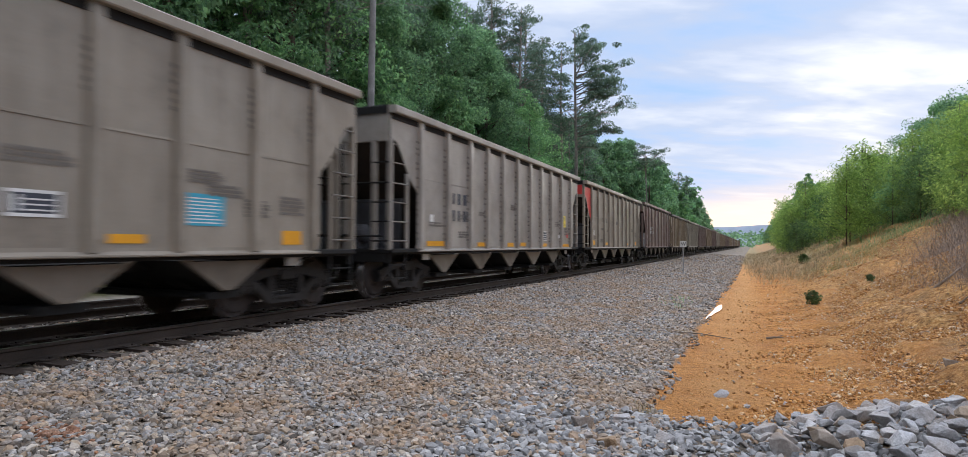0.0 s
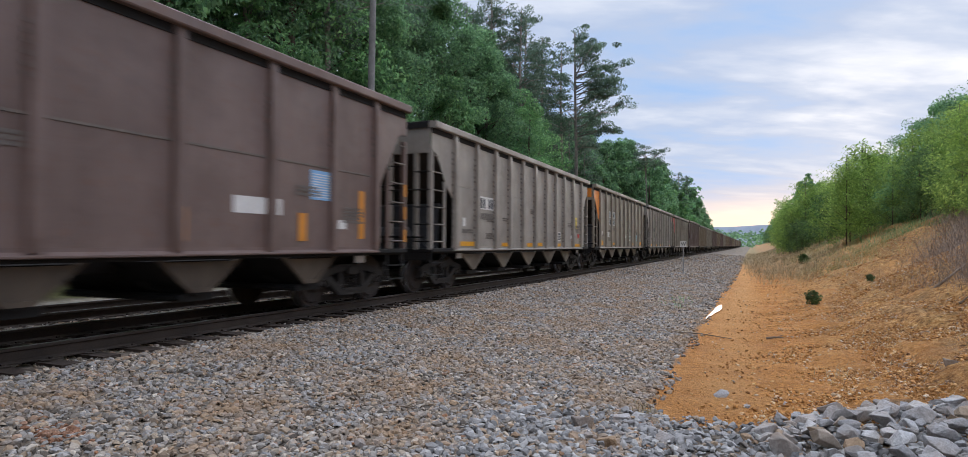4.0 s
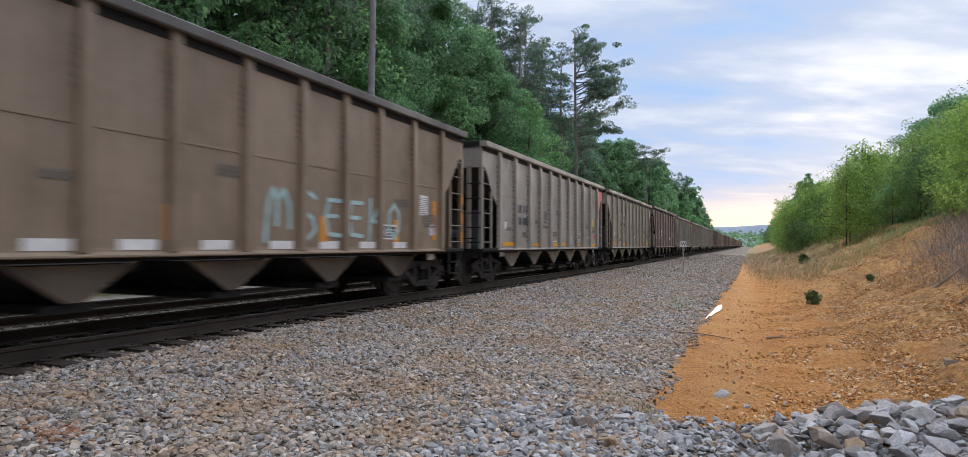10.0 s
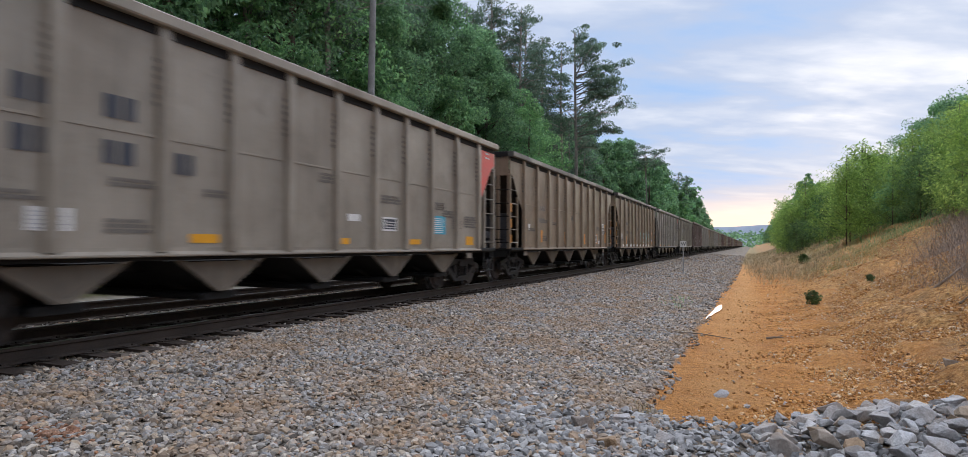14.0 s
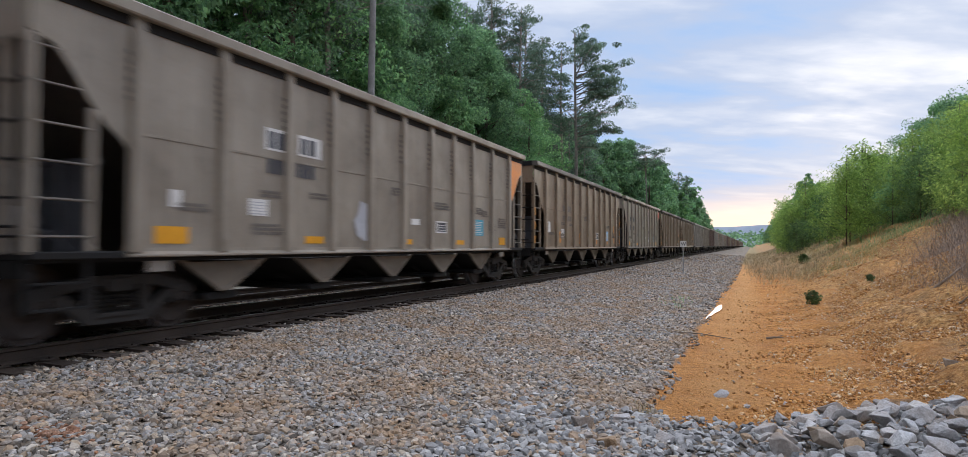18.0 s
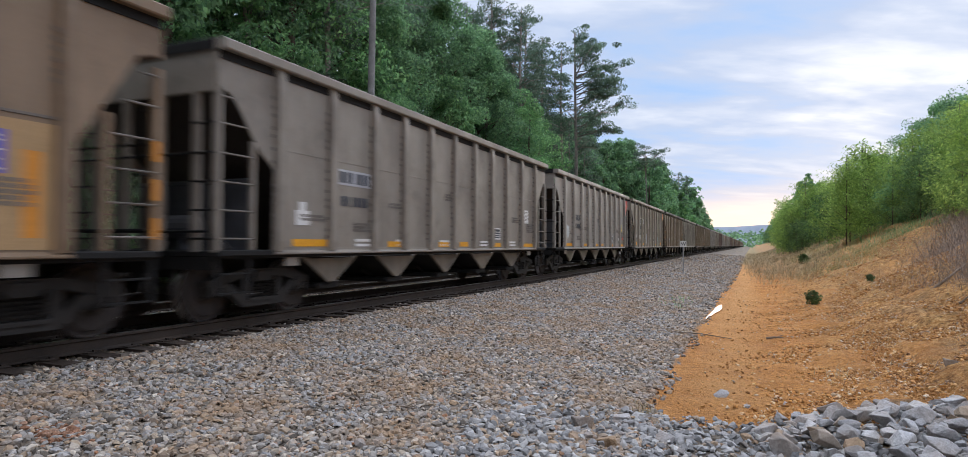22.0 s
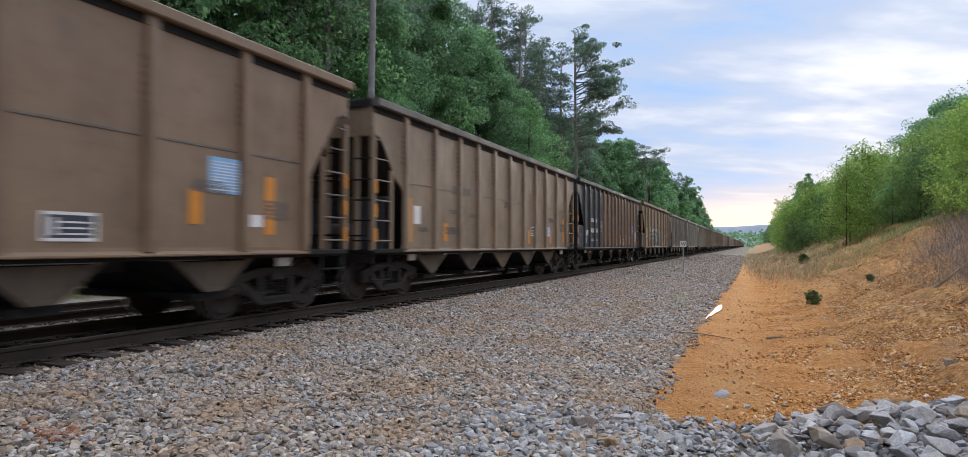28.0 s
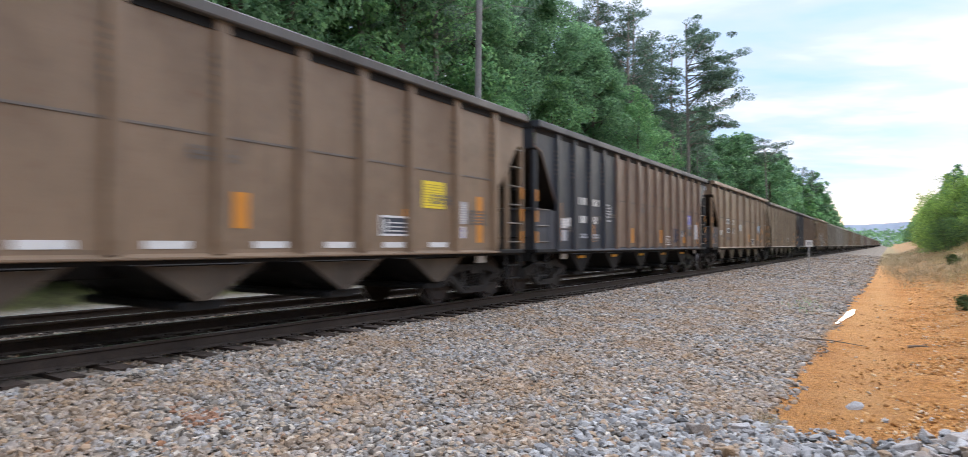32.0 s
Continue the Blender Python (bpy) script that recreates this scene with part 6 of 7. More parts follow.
def pine(seed, height, crown, reach, limbs, per, mat, toward=None):
    """A tall pine: long bare trunk and spreading limbs in tiers that carry flat tufts of needles; toward: the side it leans its limbs to."""
    rng = np.random.default_rng(seed)
    s = Shape()
    lean = rng.normal(size=2) * 0.012 * height
    limb(s, rng, (0, 0, -0.3), (lean[0], lean[1], height * 0.97), 0.008 * height + 0.05, 7, 0.008)
    cs, rs = [], []
    for i in range(limbs):
        t = min(max((i + rng.uniform(-0.4, 0.4)) / limbs, 0), 1)
        z = height * (crown + (0.96 - crown) * t)
        a = rng.uniform(0, 2 * math.pi)
        if toward is not None and rng.random() < 0.6:
            a = radians(toward) + rng.normal() * 0.75
        L = reach * math.sin(math.pi * (0.2 + 0.7 * t)) ** 0.8 * rng.uniform(0.45, 1.0) * (1 - 0.45 * t ** 3)
        if toward is not None and math.cos(a - radians(toward)) < 0:
            L *= 0.6
        st = np.array((lean[0] * t, lean[1] * t, z))
        out = np.array((math.cos(a), math.sin(a), 0.0))
        en = st + out * L + np.array((0, 0, L * rng.uniform(-0.05, 0.55)))
        limb(s, rng, st, en, 0.02 + 0.013 * L, 4, 0.06)
        across = np.array((-out[1], out[0], 0.0))
        for u in np.linspace(1.0, 0.42, max(2, int(L / 0.75))):
            tip = st + (en - st) * u + across * rng.normal() * 0.22 * L + np.array((0, 0, rng.uniform(-0.1, 0.5)))
            if u < 1:
                s.tube([st + (en - st) * (u - 0.15), tip], 0.018, 3, 0.01)
            if rng.random() < 0.12:
                continue
            cs.append(tip)
            rs.append(rng.uniform(0.4, 0.85))
    for i in range(9):  # dead stubs on the bare trunk
        z = height * crown * rng.uniform(0.45, 1.0)
        a = rng.uniform(0, 2 * math.pi)
        L = rng.uniform(0.5, 1.8)
        limb(s, rng, (0, 0, z), (L * math.cos(a), L * math.sin(a), z + L * rng.uniform(-0.2, 0.2)), 0.025, 3, 0.05)
    q = leaf_cloud(rng, np.array(cs), np.array(rs), per, 0.29, 0.5, 0.5)
    mid = (q[:, 1:2] + q[:, 3:4]) / 2
    q[:, 1], q[:, 3] = mid[:, 0] + (q[:, 1] - mid[:, 0]) * 0.5, mid[:, 0] + (q[:, 3] - mid[:, 0]) * 0.5
    return s.mesh("trunk", PINEBARK, smooth=True), quads("crown", q, mat)


def young_pine(seed, height, reach, whorls, per=20, leaf=0.25, mat=None):
    """A young pine: whorls of upturned shoots, each with soft clouds of needles, down to the ground."""
    rng = np.random.default_rng(seed)
    s = Shape()
    limb(s, rng, (0, 0, -0.2), (rng.normal() * 0.05, rng.normal() * 0.05, height), 0.007 * height + 0.01, 5, 0.01)
    cs, rs = [], []
    for i in range(whorls):
        t = min(1, max(0, (i + rng.uniform(-0.3, 0.3)) / whorls))
        z = height * (0.04 + 0.88 * t)
        for _ in range(rng.integers(4, 7)):
            a = rng.uniform(0, 2 * math.pi)
            L = reach * ((1 - t) ** 0.45 + 0.12) * rng.uniform(0.45, 1.15)
            en = np.array([L * math.cos(a), L * math.sin(a), z + L * rng.uniform(0.25, 0.6)])
            st = np.array([0, 0, z])
            if rng.random() < 0.2:
                limb(s, rng, st, en, 0.004 * height, 3, 0.05)
            for u in (1.0, 0.6):
                cs.append(st + (en - st) * u + rng.normal(size=3) * 0.1 * reach)
                rs.append(reach * rng.uniform(0.17, 0.30))
    cs.append(np.array([0, 0, height]))
    rs.append(reach * 0.15)
    q = leaf_cloud(rng, np.array(cs), np.array(rs), per, leaf, 1.0, 1.1)
    mid = (q[:, 1] + q[:, 3]) / 2
    q[:, 1], q[:, 3] = mid + (q[:, 1] - mid) * 0.6, mid + (q[:, 3] - mid) * 0.6
    return s.mesh("trunk", BARK, smooth=True), quads("crown", q, mat or SAPNEEDLE)


BROAD = [broadleaf(200 + i, h, sp, b, 285, m, 0.2, c) for i, (h, sp, b, m, c) in enumerate(((17, 3.6, 0.2, LEAF, 72), (15, 3.9, 0.1, LEAF2, 72), (20, 3.8, 0.25, LEAF, 78), (12, 3.2, 0.06, LEAF2, 60)))]
MIDTREE = [broadleaf(200 + i, h, sp, b, 50, m, 0.55, 62) for i, (h, sp, b, m) in enumerate(((17, 3.6, 0.2, LEAF), (15, 3.9, 0.1, LEAF2), (20, 3.8, 0.25, LEAF)))]
SECOND = [broadleaf(250 + i, h, 4.0, 0.2, 150, m, 0.30, 56) for i, (h, m) in enumerate(((18, LEAF), (21, LEAF), (16, LEAF2)))]
DEEP = [broadleaf(250 + i, h, 4.0, 0.2, 36, m, 0.66, 56) for i, (h, m) in enumerate(((18, LEAF), (21, LEAF), (16, LEAF2)))]
PINES = [pine(300 + i, h, c, r, n, p, NEEDLE) for i, (h, c, r, n, p) in enumerate(((25, 0.45, 4.0, 46, 62), (22, 0.5, 3.6, 38, 56), (27, 0.48, 4.2, 48, 62)))]
EDGEPINE = pine(306, 25.6, 0.47, 6.4, 46, 105, NEEDLE, 10)
FLATPINE = pine(309, 20.5, 0.74, 5.0, 20, 90, NEEDLE)
AIRY = [broadleaf(700 + i, 13, 4.2, 0.2, 60, m, 0.24, 46) for i, m in enumerate((LEAF, LEAF2))]
YOUNG = [young_pine(400 + i, h, r, wh, mat=SAPDARK if i == 1 else None) for i, (h, r, wh) in enumerate(((5.0, 1.6, 11), (4.0, 1.5, 9), (6.2, 1.9, 12)))]
YOUNGFINE = [young_pine(420 + i, h, r, wh, 44, 0.155, SAPDARK if i == 1 else None) for i, (h, r, wh) in enumerate(((5.0, 1.6, 11), (4.0, 1.5, 9), (5.6, 1.7, 12)))]
SEEDLING = young_pine(450, 0.44, 0.24, 6, 22, 0.075, leaf_material("dark_seedling_needle", (0.07, 0.12, 0.04), (0.16, 0.25, 0.08), through=0.45))
SHRUB = [broadleaf(500 + i, h, sp, 0.05, 58, m, 0.27, 26) for i, (h, sp, m) in enumerate(((3.6, 2.0, LEAF), (2.6, 1.7, LEAF2), (4.6, 2.2, LEAF2)))]
FARTREE = [broadleaf(600 + i, h, sp, 0.08, 26, m, 1.1, 40) for i, (h, sp, m) in enumerate(((17, 4.4, LEAF), (14, 4.0, LEAF2)))]


def plant(kind, name, x, y, scale, turn, label, category, group, z=None):
    trunk, crown = kind
    zz = float(ground_z(x, y)) if z is None else z
    t = empty(name, pose(x, y, zz, 0, 0, turn) @ Matrix.Diagonal((scale, scale, scale, 1)), label, category, group)
    place("trunk", trunk, t)
    place("crown", crown, t)
    return t


def make_left_woods():
    rnd = random.Random(81)
    group = "trees of the left wood"
    y = -40.0
    while y < 125:  # the edge of the woods: broad-leaved trees and shrubs, lower past the tall pines
        y += rnd.uniform(2.8, 4.6)
        tall = float(np.interp(y, (40, 46, 54, 60, 66, 90, 125), (1.18, 1.12, 0.92, 0.8, 0.66, 0.76, 1.0)))
        # trees before y = 0 are unseen, added to close the place and block light
        plant(rnd.choice(MIDTREE if y < 6 or y > 74 else (BROAD[1], BROAD[3]) if y > 60 else BROAD), "broadleaf_tree", -21.0 - rnd.random() * 2.2, y, rnd.uniform(0.82, 1.08) * tall, rnd.uniform(0, 360), "tall broad-leaved tree in full green leaf at the wood's edge", "tree", group)
        if y > 0:
            plant(rnd.choice(SHRUB), "shrub", -19.6 - rnd.random() * 1.2, y + rnd.uniform(-1.5, 1.5), rnd.uniform(0.7, 1.15), rnd.uniform(0, 360), "leafy green undergrowth shrub at the wood's edge", "shrub", "undergrowth of the left wood")
    for kind, x, y, s in ((1, -18.7, 51.5, 0.98), (3, -18.9, 56.0, 1.12), (0, -20.2, 47.5, 1.02), (3, -19.0, 136, 1.05), (3, -18.2, 30.0, 0.8), (1, -19.0, 38.0, 0.85)):
        plant(BROAD[kind], "broadleaf_tree", x, y, s, 70 * y, "rounded bright green broad-leaved tree at the wood's edge", "tree", group)
    y = 2.0
    while y < 40:  # low growth that closes the view under the crowns
        y += rnd.uniform(1.6, 2.6)
        plant(rnd.choice(SHRUB), "shrub", -22.0 - rnd.random() * 3.5, y, rnd.uniform(1.1, 1.6), rnd.uniform(0, 360), "leafy green undergrowth shrub inside the wood", "shrub", "undergrowth of the left wood")
    y = -8.0
    while y < 62:
        y += rnd.uniform(2.4, 3.6)
        plant(rnd.choice(SHRUB), "shrub", -27.0 - rnd.random() * 2.5, y, rnd.uniform(1.6, 2.3), rnd.uniform(0, 360), "tall leafy thicket deep inside the wood", "shrub", "undergrowth of the left wood")
    y = 2.0
    while y < 135:
        y += rnd.uniform(4.0, 6.5)
        if 52 < y < 72:
            plant(rnd.choice(PINES), "pine_tree", -22.5 - rnd.random() * 4, y, rnd.uniform(0.9, 1.0), rnd.uniform(0, 360), "tall pine with a bare lower trunk in the wood", "tree", "pines of the left wood")
            continue
        tall = 1.25 if y < 52 else 0.95 + 0.15 * (y - 72) / 60
        plant(rnd.choice(SECOND), "broadleaf_tree", -25.0 - rnd.random() * 3, y, rnd.uniform(0.9, 1.1) * tall, rnd.uniform(0, 360), "tall broad-leaved tree in the wood's second row", "tree", group)
        if rnd.random() < 0.45:
            plant(rnd.choice(PINES), "pine_tree", -23.0 - rnd.random() * 5, y + 2, rnd.uniform(0.95, 1.12) * (0.78 if y > 72 else 1), rnd.uniform(0, 360), "tall pine with a bare lower trunk in the wood", "tree", "pines of the left wood")
    y = 0.0
    while y < 150:
        y += rnd.uniform(5, 8)
        if 48 < y < 100:
            continue
        plant(rnd.choice(DEEP), "broadleaf_tree", -32 - rnd.random() * 5, y, rnd.uniform(1.3, 1.6) if y < 60 else rnd.uniform(1.0, 1.2), rnd.uniform(0, 360), "tall broad-leaved tree deep in the wood", "tree", group)
    y = 125.0
    while y < 520:
        y += rnd.uniform(5, 8)
        tall = float(np.interp(y, (125, 200, 260, 330, 400), (1.0, 1.25, 1.2, 0.75, 0.6)))
        plant(rnd.choice(MIDTREE if y < 190 else FARTREE), "broadleaf_tree", -19.5 - rnd.random() * 4, y, rnd.uniform(0.85, 1.12) * tall, rnd.uniform(0, 360), "green tree farther along the wood's edge", "tree", "far trees of the left wood")
        if y < 330:
            plant(rnd.choice(FARTREE), "broadleaf_tree", -27 - rnd.random() * 6, y + 3, rnd.uniform(0.95, 1.2) * tall, rnd.uniform(0, 360), "green tree farther along the wood", "tree", "far trees of the left wood")
    for kind, x, y, s, t in ((EDGEPINE, -17.2, 66, 1.0, 0), (PINES[2], -20.5, 57, 0.92, 30), (PINES[0], -21.5, 60.5, 1.02, 160), (PINES[2], -21.6, 66.5, 0.93, 120), (PINES[2], -20.4, 70.5, 0.92, 45), (PINES[1], -20.6, 75.0, 0.8, 190), (PINES[1], -20.0, 81.0, 0.74, 330), (PINES[0], -21.5, 88.0, 0.66, 20), (PINES[0], -23.5, 72.0, 1.0, 300), (PINES[2], -23.0, 55.5, 0.98, 210), (PINES[0], -25.0, 60.0, 1.04, 60), (FLATPINE, -17.5, 117, 1.0, 70), (PINES[1], -20.4, 26.9, 1.05, 15), (PINES[1], -20.6, 21.5, 1.06, 250), (PINES[0], -20.0, 196, 0.95, 10), (PINES[2], -19.5, 214, 0.92, 150), (PINES[0], -19.0, 232, 0.9, 80)):
        plant(kind, "pine_tree", x, y, s, t, "tall pine standing out above the wood's edge", "tree", "pines of the left wood")


make_left_woods()


def make_right_bank():
    rnd = random.Random(91)
    for _ in range(165):
        y = 26 + 100 * rnd.random() ** 1.2
        x = (6.4 if y < 42 else 4.9 if y < 62 else 3.0) + rnd.random() * (5.0 if y < 40 else 8.0 if y < 62 else 9.5) + 0.008 * y
        if y < 40 and x < 4.0 + 0.12 * y:
            continue
        plant(rnd.choice(YOUNGFINE if y < 50 else YOUNG), "young_pine", x, y, rnd.uniform(0.5, 0.95) if y < 36 else rnd.uniform(0.6, 1.2), rnd.uniform(0, 360), "young yellow-green pine on the clay bank", "tree", "young pines on the bank")
    for _ in range(60):
        y = 45 + 95 * rnd.random()
        x = 9.0 + rnd.random() * 10
        plant(rnd.choice(SHRUB), "shrub", x, y, rnd.uniform(0.8, 1.35), rnd.uniform(0, 360), "green broad-leaved thicket on the bank", "shrub", "thicket on the bank")
    for _ in range(26):
        y = 44 + 110 * rnd.random()
        x = 15 + rnd.random() * 9
        plant(rnd.choice((*AIRY, SECOND[2])), "broadleaf_tree", x, y, rnd.uniform(0.5, 0.75), rnd.uniform(0, 360), "broad-leaved tree on top of the bank", "tree", "trees on the bank")
    for x, y, s in ((15.2, 55, 0.66), (12.4, 62, 0.6), (17.5, 58, 0.7), (15.5, 66, 0.72)):
        plant(AIRY[0], "broadleaf_tree", x, y, s, 50 * s, "broad-leaved tree on top of the bank", "tree", "trees on the bank")
    y = 120.0
    while y < 520:
        y += rnd.uniform(5, 9)
        plant(rnd.choice(FARTREE), "broadleaf_tree", 9 + rnd.random() * 7, y, rnd.uniform(0.45, 0.7), rnd.uniform(0, 360), "green tree farther along the bank", "tree", "far trees on the bank")


make_right_bank()


def blades(name, x, y, height, spread, mat, label, category, seed, width=0.006, curl=0.5):
    """Grass or twigs: thin bent blades in one object of kind stuff."""
    rng = np.random.default_rng(seed)
    n = len(x)
    a = rng.uniform(0, 2 * np.pi, n)
    lean = rng.uniform(0.05, spread, n)
    h = height * rng.uniform(0.5, 1.15, n) * np.repeat(rng.uniform(0.45, 1.3, n // 22 + 1), 22)[:n]
    base = np.stack([x, y, ground_z(x, y) - 0.02], -1)
    d = np.stack([np.cos(a) * lean, np.sin(a) * lean, np.ones(n)], -1)
    s = np.stack([-np.sin(a), np.cos(a), np.zeros(n)], -1) * width
    mid = base + d * (h * 0.55)[:, None]
    tip = base + d * h[:, None] + np.stack([np.cos(a), np.sin(a), -0.3 * np.ones(n)], -1) * (h * curl * lean)[:, None]
    v = np.stack([base - s, base + s, mid + s * 0.8, mid - s * 0.8, tip], 1).reshape(-1, 3)
    i = 5 * np.arange(n)[:, None]
    f = np.concatenate([i + np.array([[0, 1, 2]]), i + np.array([[0, 2, 3]]), i + np.array([[3, 2, 4]])], 0)
    return tagged(new(name, big_mesh(name, v, f, mat)), label, category, kind="stuff")


def clumped(rng, n, x0, x1, y0, y1, keep):
    """Places in clumps, thinned by keep(x, y) in 0 to 1."""
    m = n // 22
    cx, cy = rng.uniform(x0, x1, m), y0 + (y1 - y0) * rng.random(m) ** 1.4
    ok = rng.random(m) < keep(cx, cy)
    cx, cy = cx[ok], cy[ok]
    r = rng.uniform(0.12, 0.5, len(cx))
    x = np.repeat(cx, 22) + rng.normal(size=22 * len(cx)) * np.repeat(r, 22)
    y = np.repeat(cy, 22) + rng.normal(size=22 * len(cx)) * np.repeat(r, 22)
    return x, y


def make_undergrowth():
    rng = np.random.default_rng(51)
    x, y = clumped(rng, 62000, -0.8, 7.5, 27, 140, lambda x, y: np.clip((x - 0.1 + np.clip((y - 38) * 0.04, 0, 0.9)) / 0.6, 0, 1) * np.clip((1.2 + 0.1 * y - x) / 1.5, 0, 1) * np.clip((y - 29) / 9, 0, 1) * 0.75)
    blades("dry_grass", x, y, 0.5, 1.3, DRYGRASS, "tall dry straw-coloured grass along the ditch", "grass", 52, 0.005, 0.9)
    x, y = clumped(rng, 42000, 3.2, 9.0, 14, 36, lambda x, y: np.clip(1.1 - np.abs(x - 0.25 * y - 0.2) / 1.1, 0, 1) * np.clip((x - 3.6) / 1.0, 0, 1))
    blades("dry_brush", x, y, 0.75, 1.7, TWIG, "tangle of bare grey-brown brush on the bank", "brush", 53, 0.0028, 0.2)
    x, y = clumped(rng, 26000, 2.2, 8.5, 27, 70, lambda x, y: np.clip((x - 2.2) / 2.0, 0, 1) * np.clip((y - 27) / 8, 0, 1) * 0.8)
    blades("bank_grass", x, y, 0.32, 1.2, BANKGRASS, "yellow-green grass on the bank below the young pines", "grass", 56, 0.006, 0.9)
    x, y = clumped(rng, 5000, 1.0, 8.0, 9, 45, lambda x, y: 0.5 + 0 * x)
    blades("sparse_grass", x, y, 0.14, 1.0, DRYGRASS, "sparse dry grass tufts on the clay", "grass", 54, 0.004)
    x, y = clumped(rng, 14000, 2.5, 12.0, 34, 120, lambda x, y: np.clip((x - 7.2 + 0.05 * y) / 3, 0, 1))
    blades("green_undergrowth", x, y, 0.45, 0.9, LEAF2, "low green weeds under the young pines", "weeds", 55, 0.012)

    # fallen twigs, needles and bits of bark lying on the bank
    n = 16000
    y = 8.5 + 26 * rng.random(n) ** 1.4
    x = 0.6 + rng.random(n) * (1.2 + 0.28 * y)
    keep = rng.random(n) < np.clip((x - 0.4) * 0.45, 0, 1)
    x, y = x[keep], y[keep]
    a = rng.uniform(0, np.pi, len(x))
    ln = 0.012 + 0.09 * rng.random(len(x)) ** 6
    wd = rng.uniform(0.002, 0.005, len(x))
    c = np.stack([x, y, ground_z(x, y) + 0.03], -1)
    d = np.stack([np.cos(a), np.sin(a), rng.normal(0, 0.15, len(x)) + 0.3 * np.cos(a)], -1) * ln[:, None]
    e = np.stack([-np.sin(a), np.cos(a), np.zeros(len(x))], -1) * wd[:, None]
    q = np.stack([c - d - e, c + d - e * 0.5, c + d + e * 0.5, c - d + e], 1)
    tagged(new("litter", quads("litter", q, LITTER)), "brown twigs and bark bits littering the bank", "litter", kind="stuff")


BANKGRASS = leaf_material("yellowing_grass", (0.24, 0.22, 0.09), (0.46, 0.42, 0.19), through=0.35)
LITTER = leaf_material("fallen_litter", (0.05, 0.03, 0.018), (0.36, 0.24, 0.13), through=0.1)
make_undergrowth()


def make_small_plants():
    rng = np.random.default_rng(61)
    for x, y, s in ((1.6, 19.9, 0.9), (3.3, 22.0, 0.5), (3.1, 45.0, 1.5)):
        plant(SEEDLING, "pine_seedling", x, y, s, 40, "small dark green pine seedling on the clay", "plant", "seedlings")
    a = rng.normal(0, 0.07, (60, 2))
    blades("weed_tuft", -1.05 + a[:, 0], 6.75 + a[:, 1], 0.2, 0.8, DRYGRASS, "dry weed tuft between the stones", "grass", 62, 0.003)
    n = 60
    blades("green_weeds", -1.9 + rng.normal(0, 0.25, n), 19.5 + rng.normal(0, 1.2, n), 0.35, 0.5, LEAF2, "few thin green weeds in the ballast", "weeds", 63, 0.006)


make_small_plants()


def stick(x0, y0, x1, y1, r, label, z=0.03):
    rng = np.random.default_rng(int(100 * abs(x0) + 10 * y0))
    s = Shape()
    z0, z1 = float(ground_z(x0, y0)) + z, float(ground_z(x1, y1)) + z
    limb(s, rng, (x0, y0, z0), (x1, y1, z1), r, 6, 0.03)
    mx, my = (x0 + x1) / 2, (y0 + y1) / 2
    limb(s, rng, (mx, my, (z0 + z1) / 2), (mx + 0.15, my + 0.12, (z0 + z1) / 2 + 0.05), r * 0.5, 5, 0.05)
    tagged(place("branch", s.mesh("branch", DEADWOOD, smooth=True)), label, "branch", "fallen branches")


stick(-1.35, 12.9, -0.35, 12.75, 0.016, "thin dark stick lying across the ditch")
stick(0.25, 13.1, 0.55, 13.2, 0.028, "short brown piece of wood on the clay")
stick(3.6, 16.6, 5.3, 18.2, 0.035, "fallen grey branch lying on the bank", 0.08)
stick(3.3, 13.2, 4.2, 14.0, 0.022, "fallen grey branch lying on the bank", 0.05)
stick(-3.25, 5.35, -3.0, 5.4, 0.012, "dark splinter of wood on the ballast")
stick(-4.3, 6.5, -4.1, 6.45, 0.02, "dark splinter of wood on the ballast")

# ---- signs and poles ----


def make_sign():
    x, y = -3.55, 37.0
    z = float(ground_z(x, y))
    sign = empty("whistle_post", pose(x, y, z, 0, 0, 18), "white square sign with a black letter on a steel post", "sign")
    place("post", Shape().box(-0.03, 0.03, -0.02, 0.02, -0.1, 1.75, 0.005).mesh("post", GALV), sign)
    plate = place("sign_plate", Shape().box(-0.17, 0.17, -0.035, -0.022, 1.5, 1.84).mesh("sign_plate", WHITE), sign)
    cu = bpy.data.curves.new("letter", "FONT")
    cu.body, cu.size, cu.extrude, cu.align_x = "W", 0.27, 0.002, "CENTER"
    tmp = bpy.data.objects.new("letter", cu)
    me = bpy.data.meshes.new_from_object(tmp)
    bpy.data.objects.remove(tmp)
    me.materials.clear()
    me.materials.append(INK)
    place("letter", me, plate, None, pose(0, -0.039, 1.575, 90, 0, 0))


make_sign()


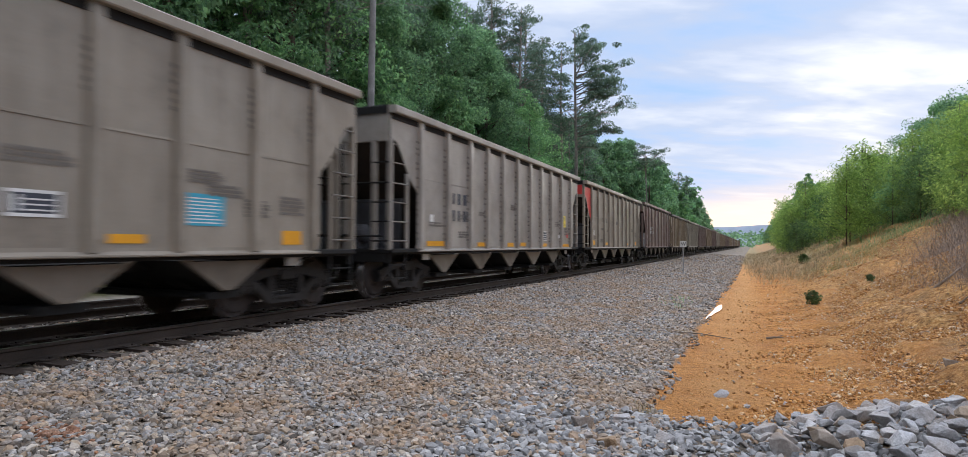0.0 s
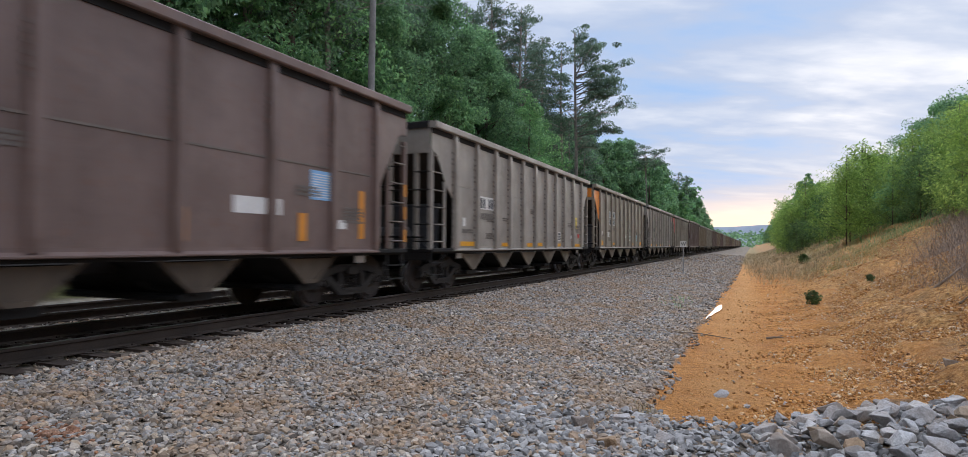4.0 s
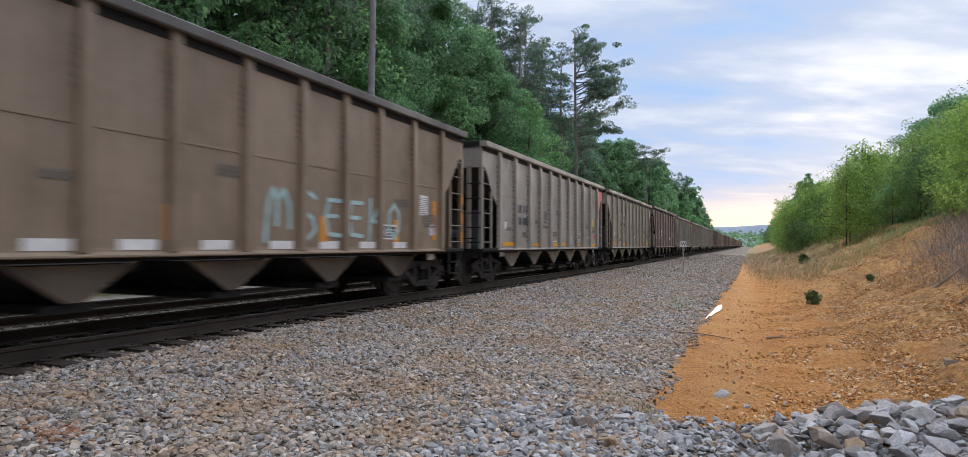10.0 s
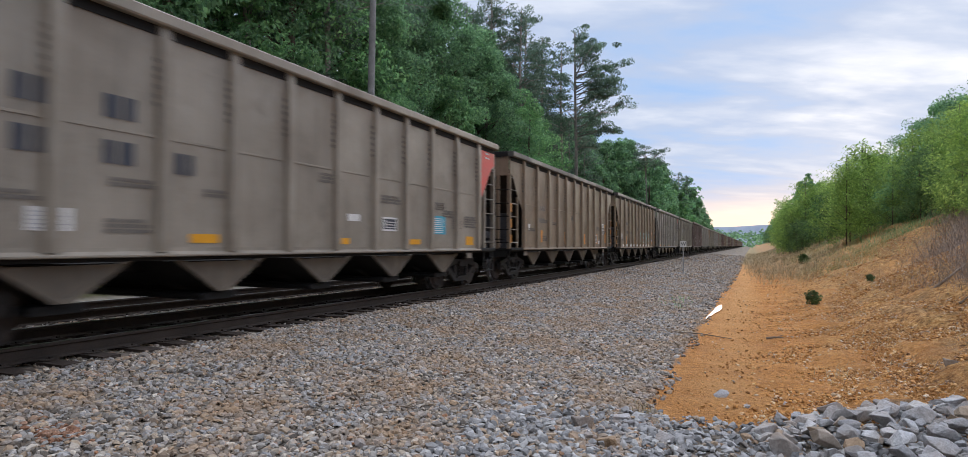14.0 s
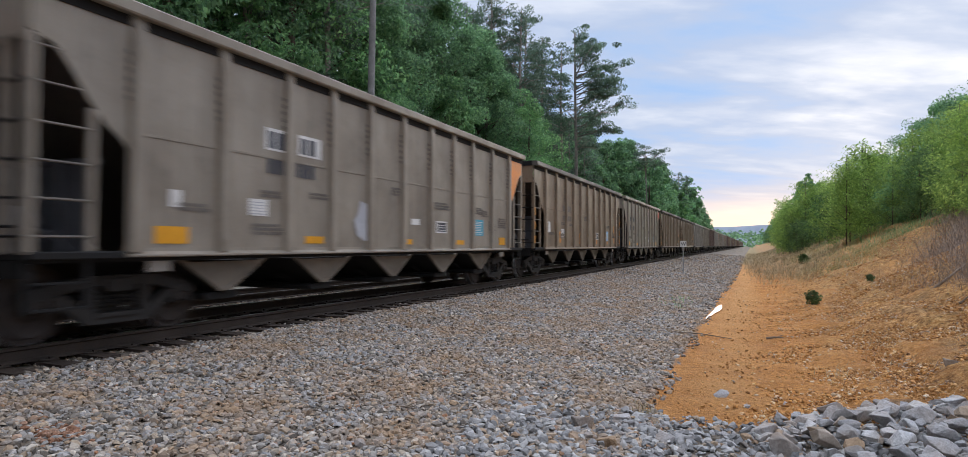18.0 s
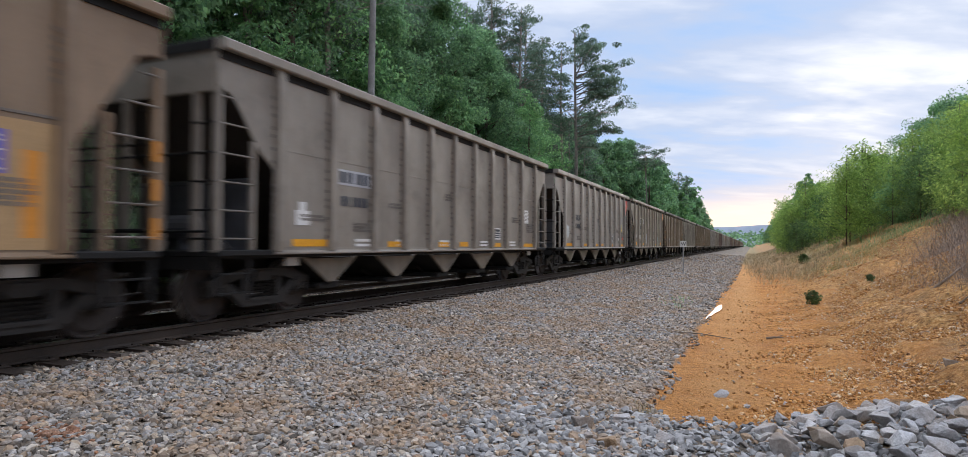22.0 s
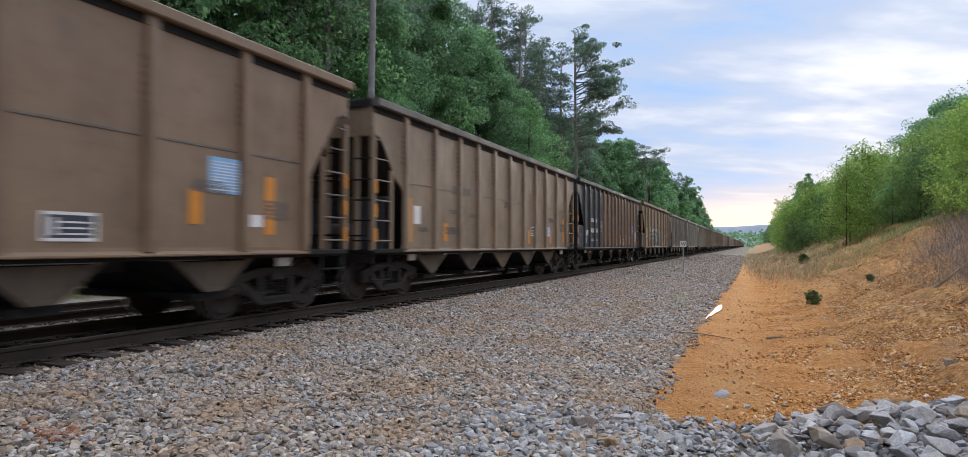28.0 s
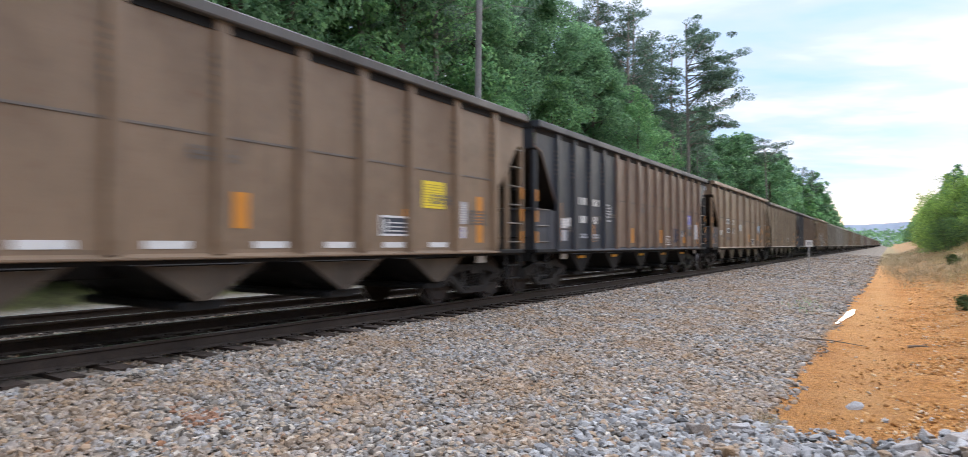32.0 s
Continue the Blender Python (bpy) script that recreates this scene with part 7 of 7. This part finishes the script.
def make_pole():
    x, y = -14.6, 22.0
    s = Shape().tube([(0, 0, -1.0), (0.03, 0, 5.0), (0.1, 0.02, 11.0), (0.18, 0.03, 17.0)], 0.17, 12, 0.12)
    p = empty("utility_pole", pose(x, y, float(ground_z(x, y))), "weathered grey wooden utility pole beside the tracks", "pole")
    place("shaft", s.mesh("shaft", POLEWOOD, smooth=True), p)


make_pole()


def make_distance():
    rng = np.random.default_rng(77)
    n = 120
    x = np.linspace(-2600, 3200, n)
    h = 116 + 10 * np.sin(x * 0.0021 + 1.1) + 4 * np.sin(x * 0.011) + 5 * rng.normal(size=n).cumsum() / 8
    v = np.concatenate([np.stack([x, np.full(n, 4000.0), np.full(n, -40.0)], -1), np.stack([x, np.full(n, 4100.0), h], -1), np.stack([x, np.full(n, 4500.0), np.full(n, -40.0)], -1)])
    i = np.arange(n - 1)
    f = np.concatenate([np.stack([i, i + 1, n + i + 1, n + i], -1), np.stack([n + i, n + i + 1, 2 * n + i + 1, 2 * n + i], -1)])
    tagged(new("far_ridge", big_mesh("far_ridge", v, f, HILL)), "long low ridge in the distance, its blue a painted haze", "hill", kind="structure")
    n = 5200
    c = np.stack([rng.uniform(-500, 500, n), rng.uniform(560, 900, n), rng.uniform(0, 1, n) ** 0.6 * 15 - 1], -1)
    q = leaf_cloud(rng, c, np.full(n, 2.2), 4, 3.2)
    tagged(new("far_woods", quads("far_woods", q, LEAF)), "distant dark green woods across the valley", "woods", kind="stuff")


make_distance()

# ---- what moves ----


def train_y(t):
    """How far the rear end of wagon 0 has come along the track at t seconds."""
    return 11.02 + 8.525 * t + 0.0048 * t * t


NUDGE = {13: 0.25, 16: 0.2, 15: -0.1, 14: -0.7, 17: -0.7}


def motions():
    times = [i * 0.5 for i in range(65)]
    for k, w in WAGONS:
        y0 = NUDGE.get(k, 0.0) - k * PITCH
        walk(w, [(t, pose(TRACK_X, y0 + train_y(t), 0)) for t in times])
    steps = [i / 15 for i in range(481)]
    for ws in WHEELSETS:
        y, z = ws.matrix_basis.translation.y, ws.matrix_basis.translation.z
        walk(ws, [(t, pose(0, y, z, -math.degrees((train_y(t) - train_y(0)) / WHEEL_R), 0, 0)) for t in steps])


motions()
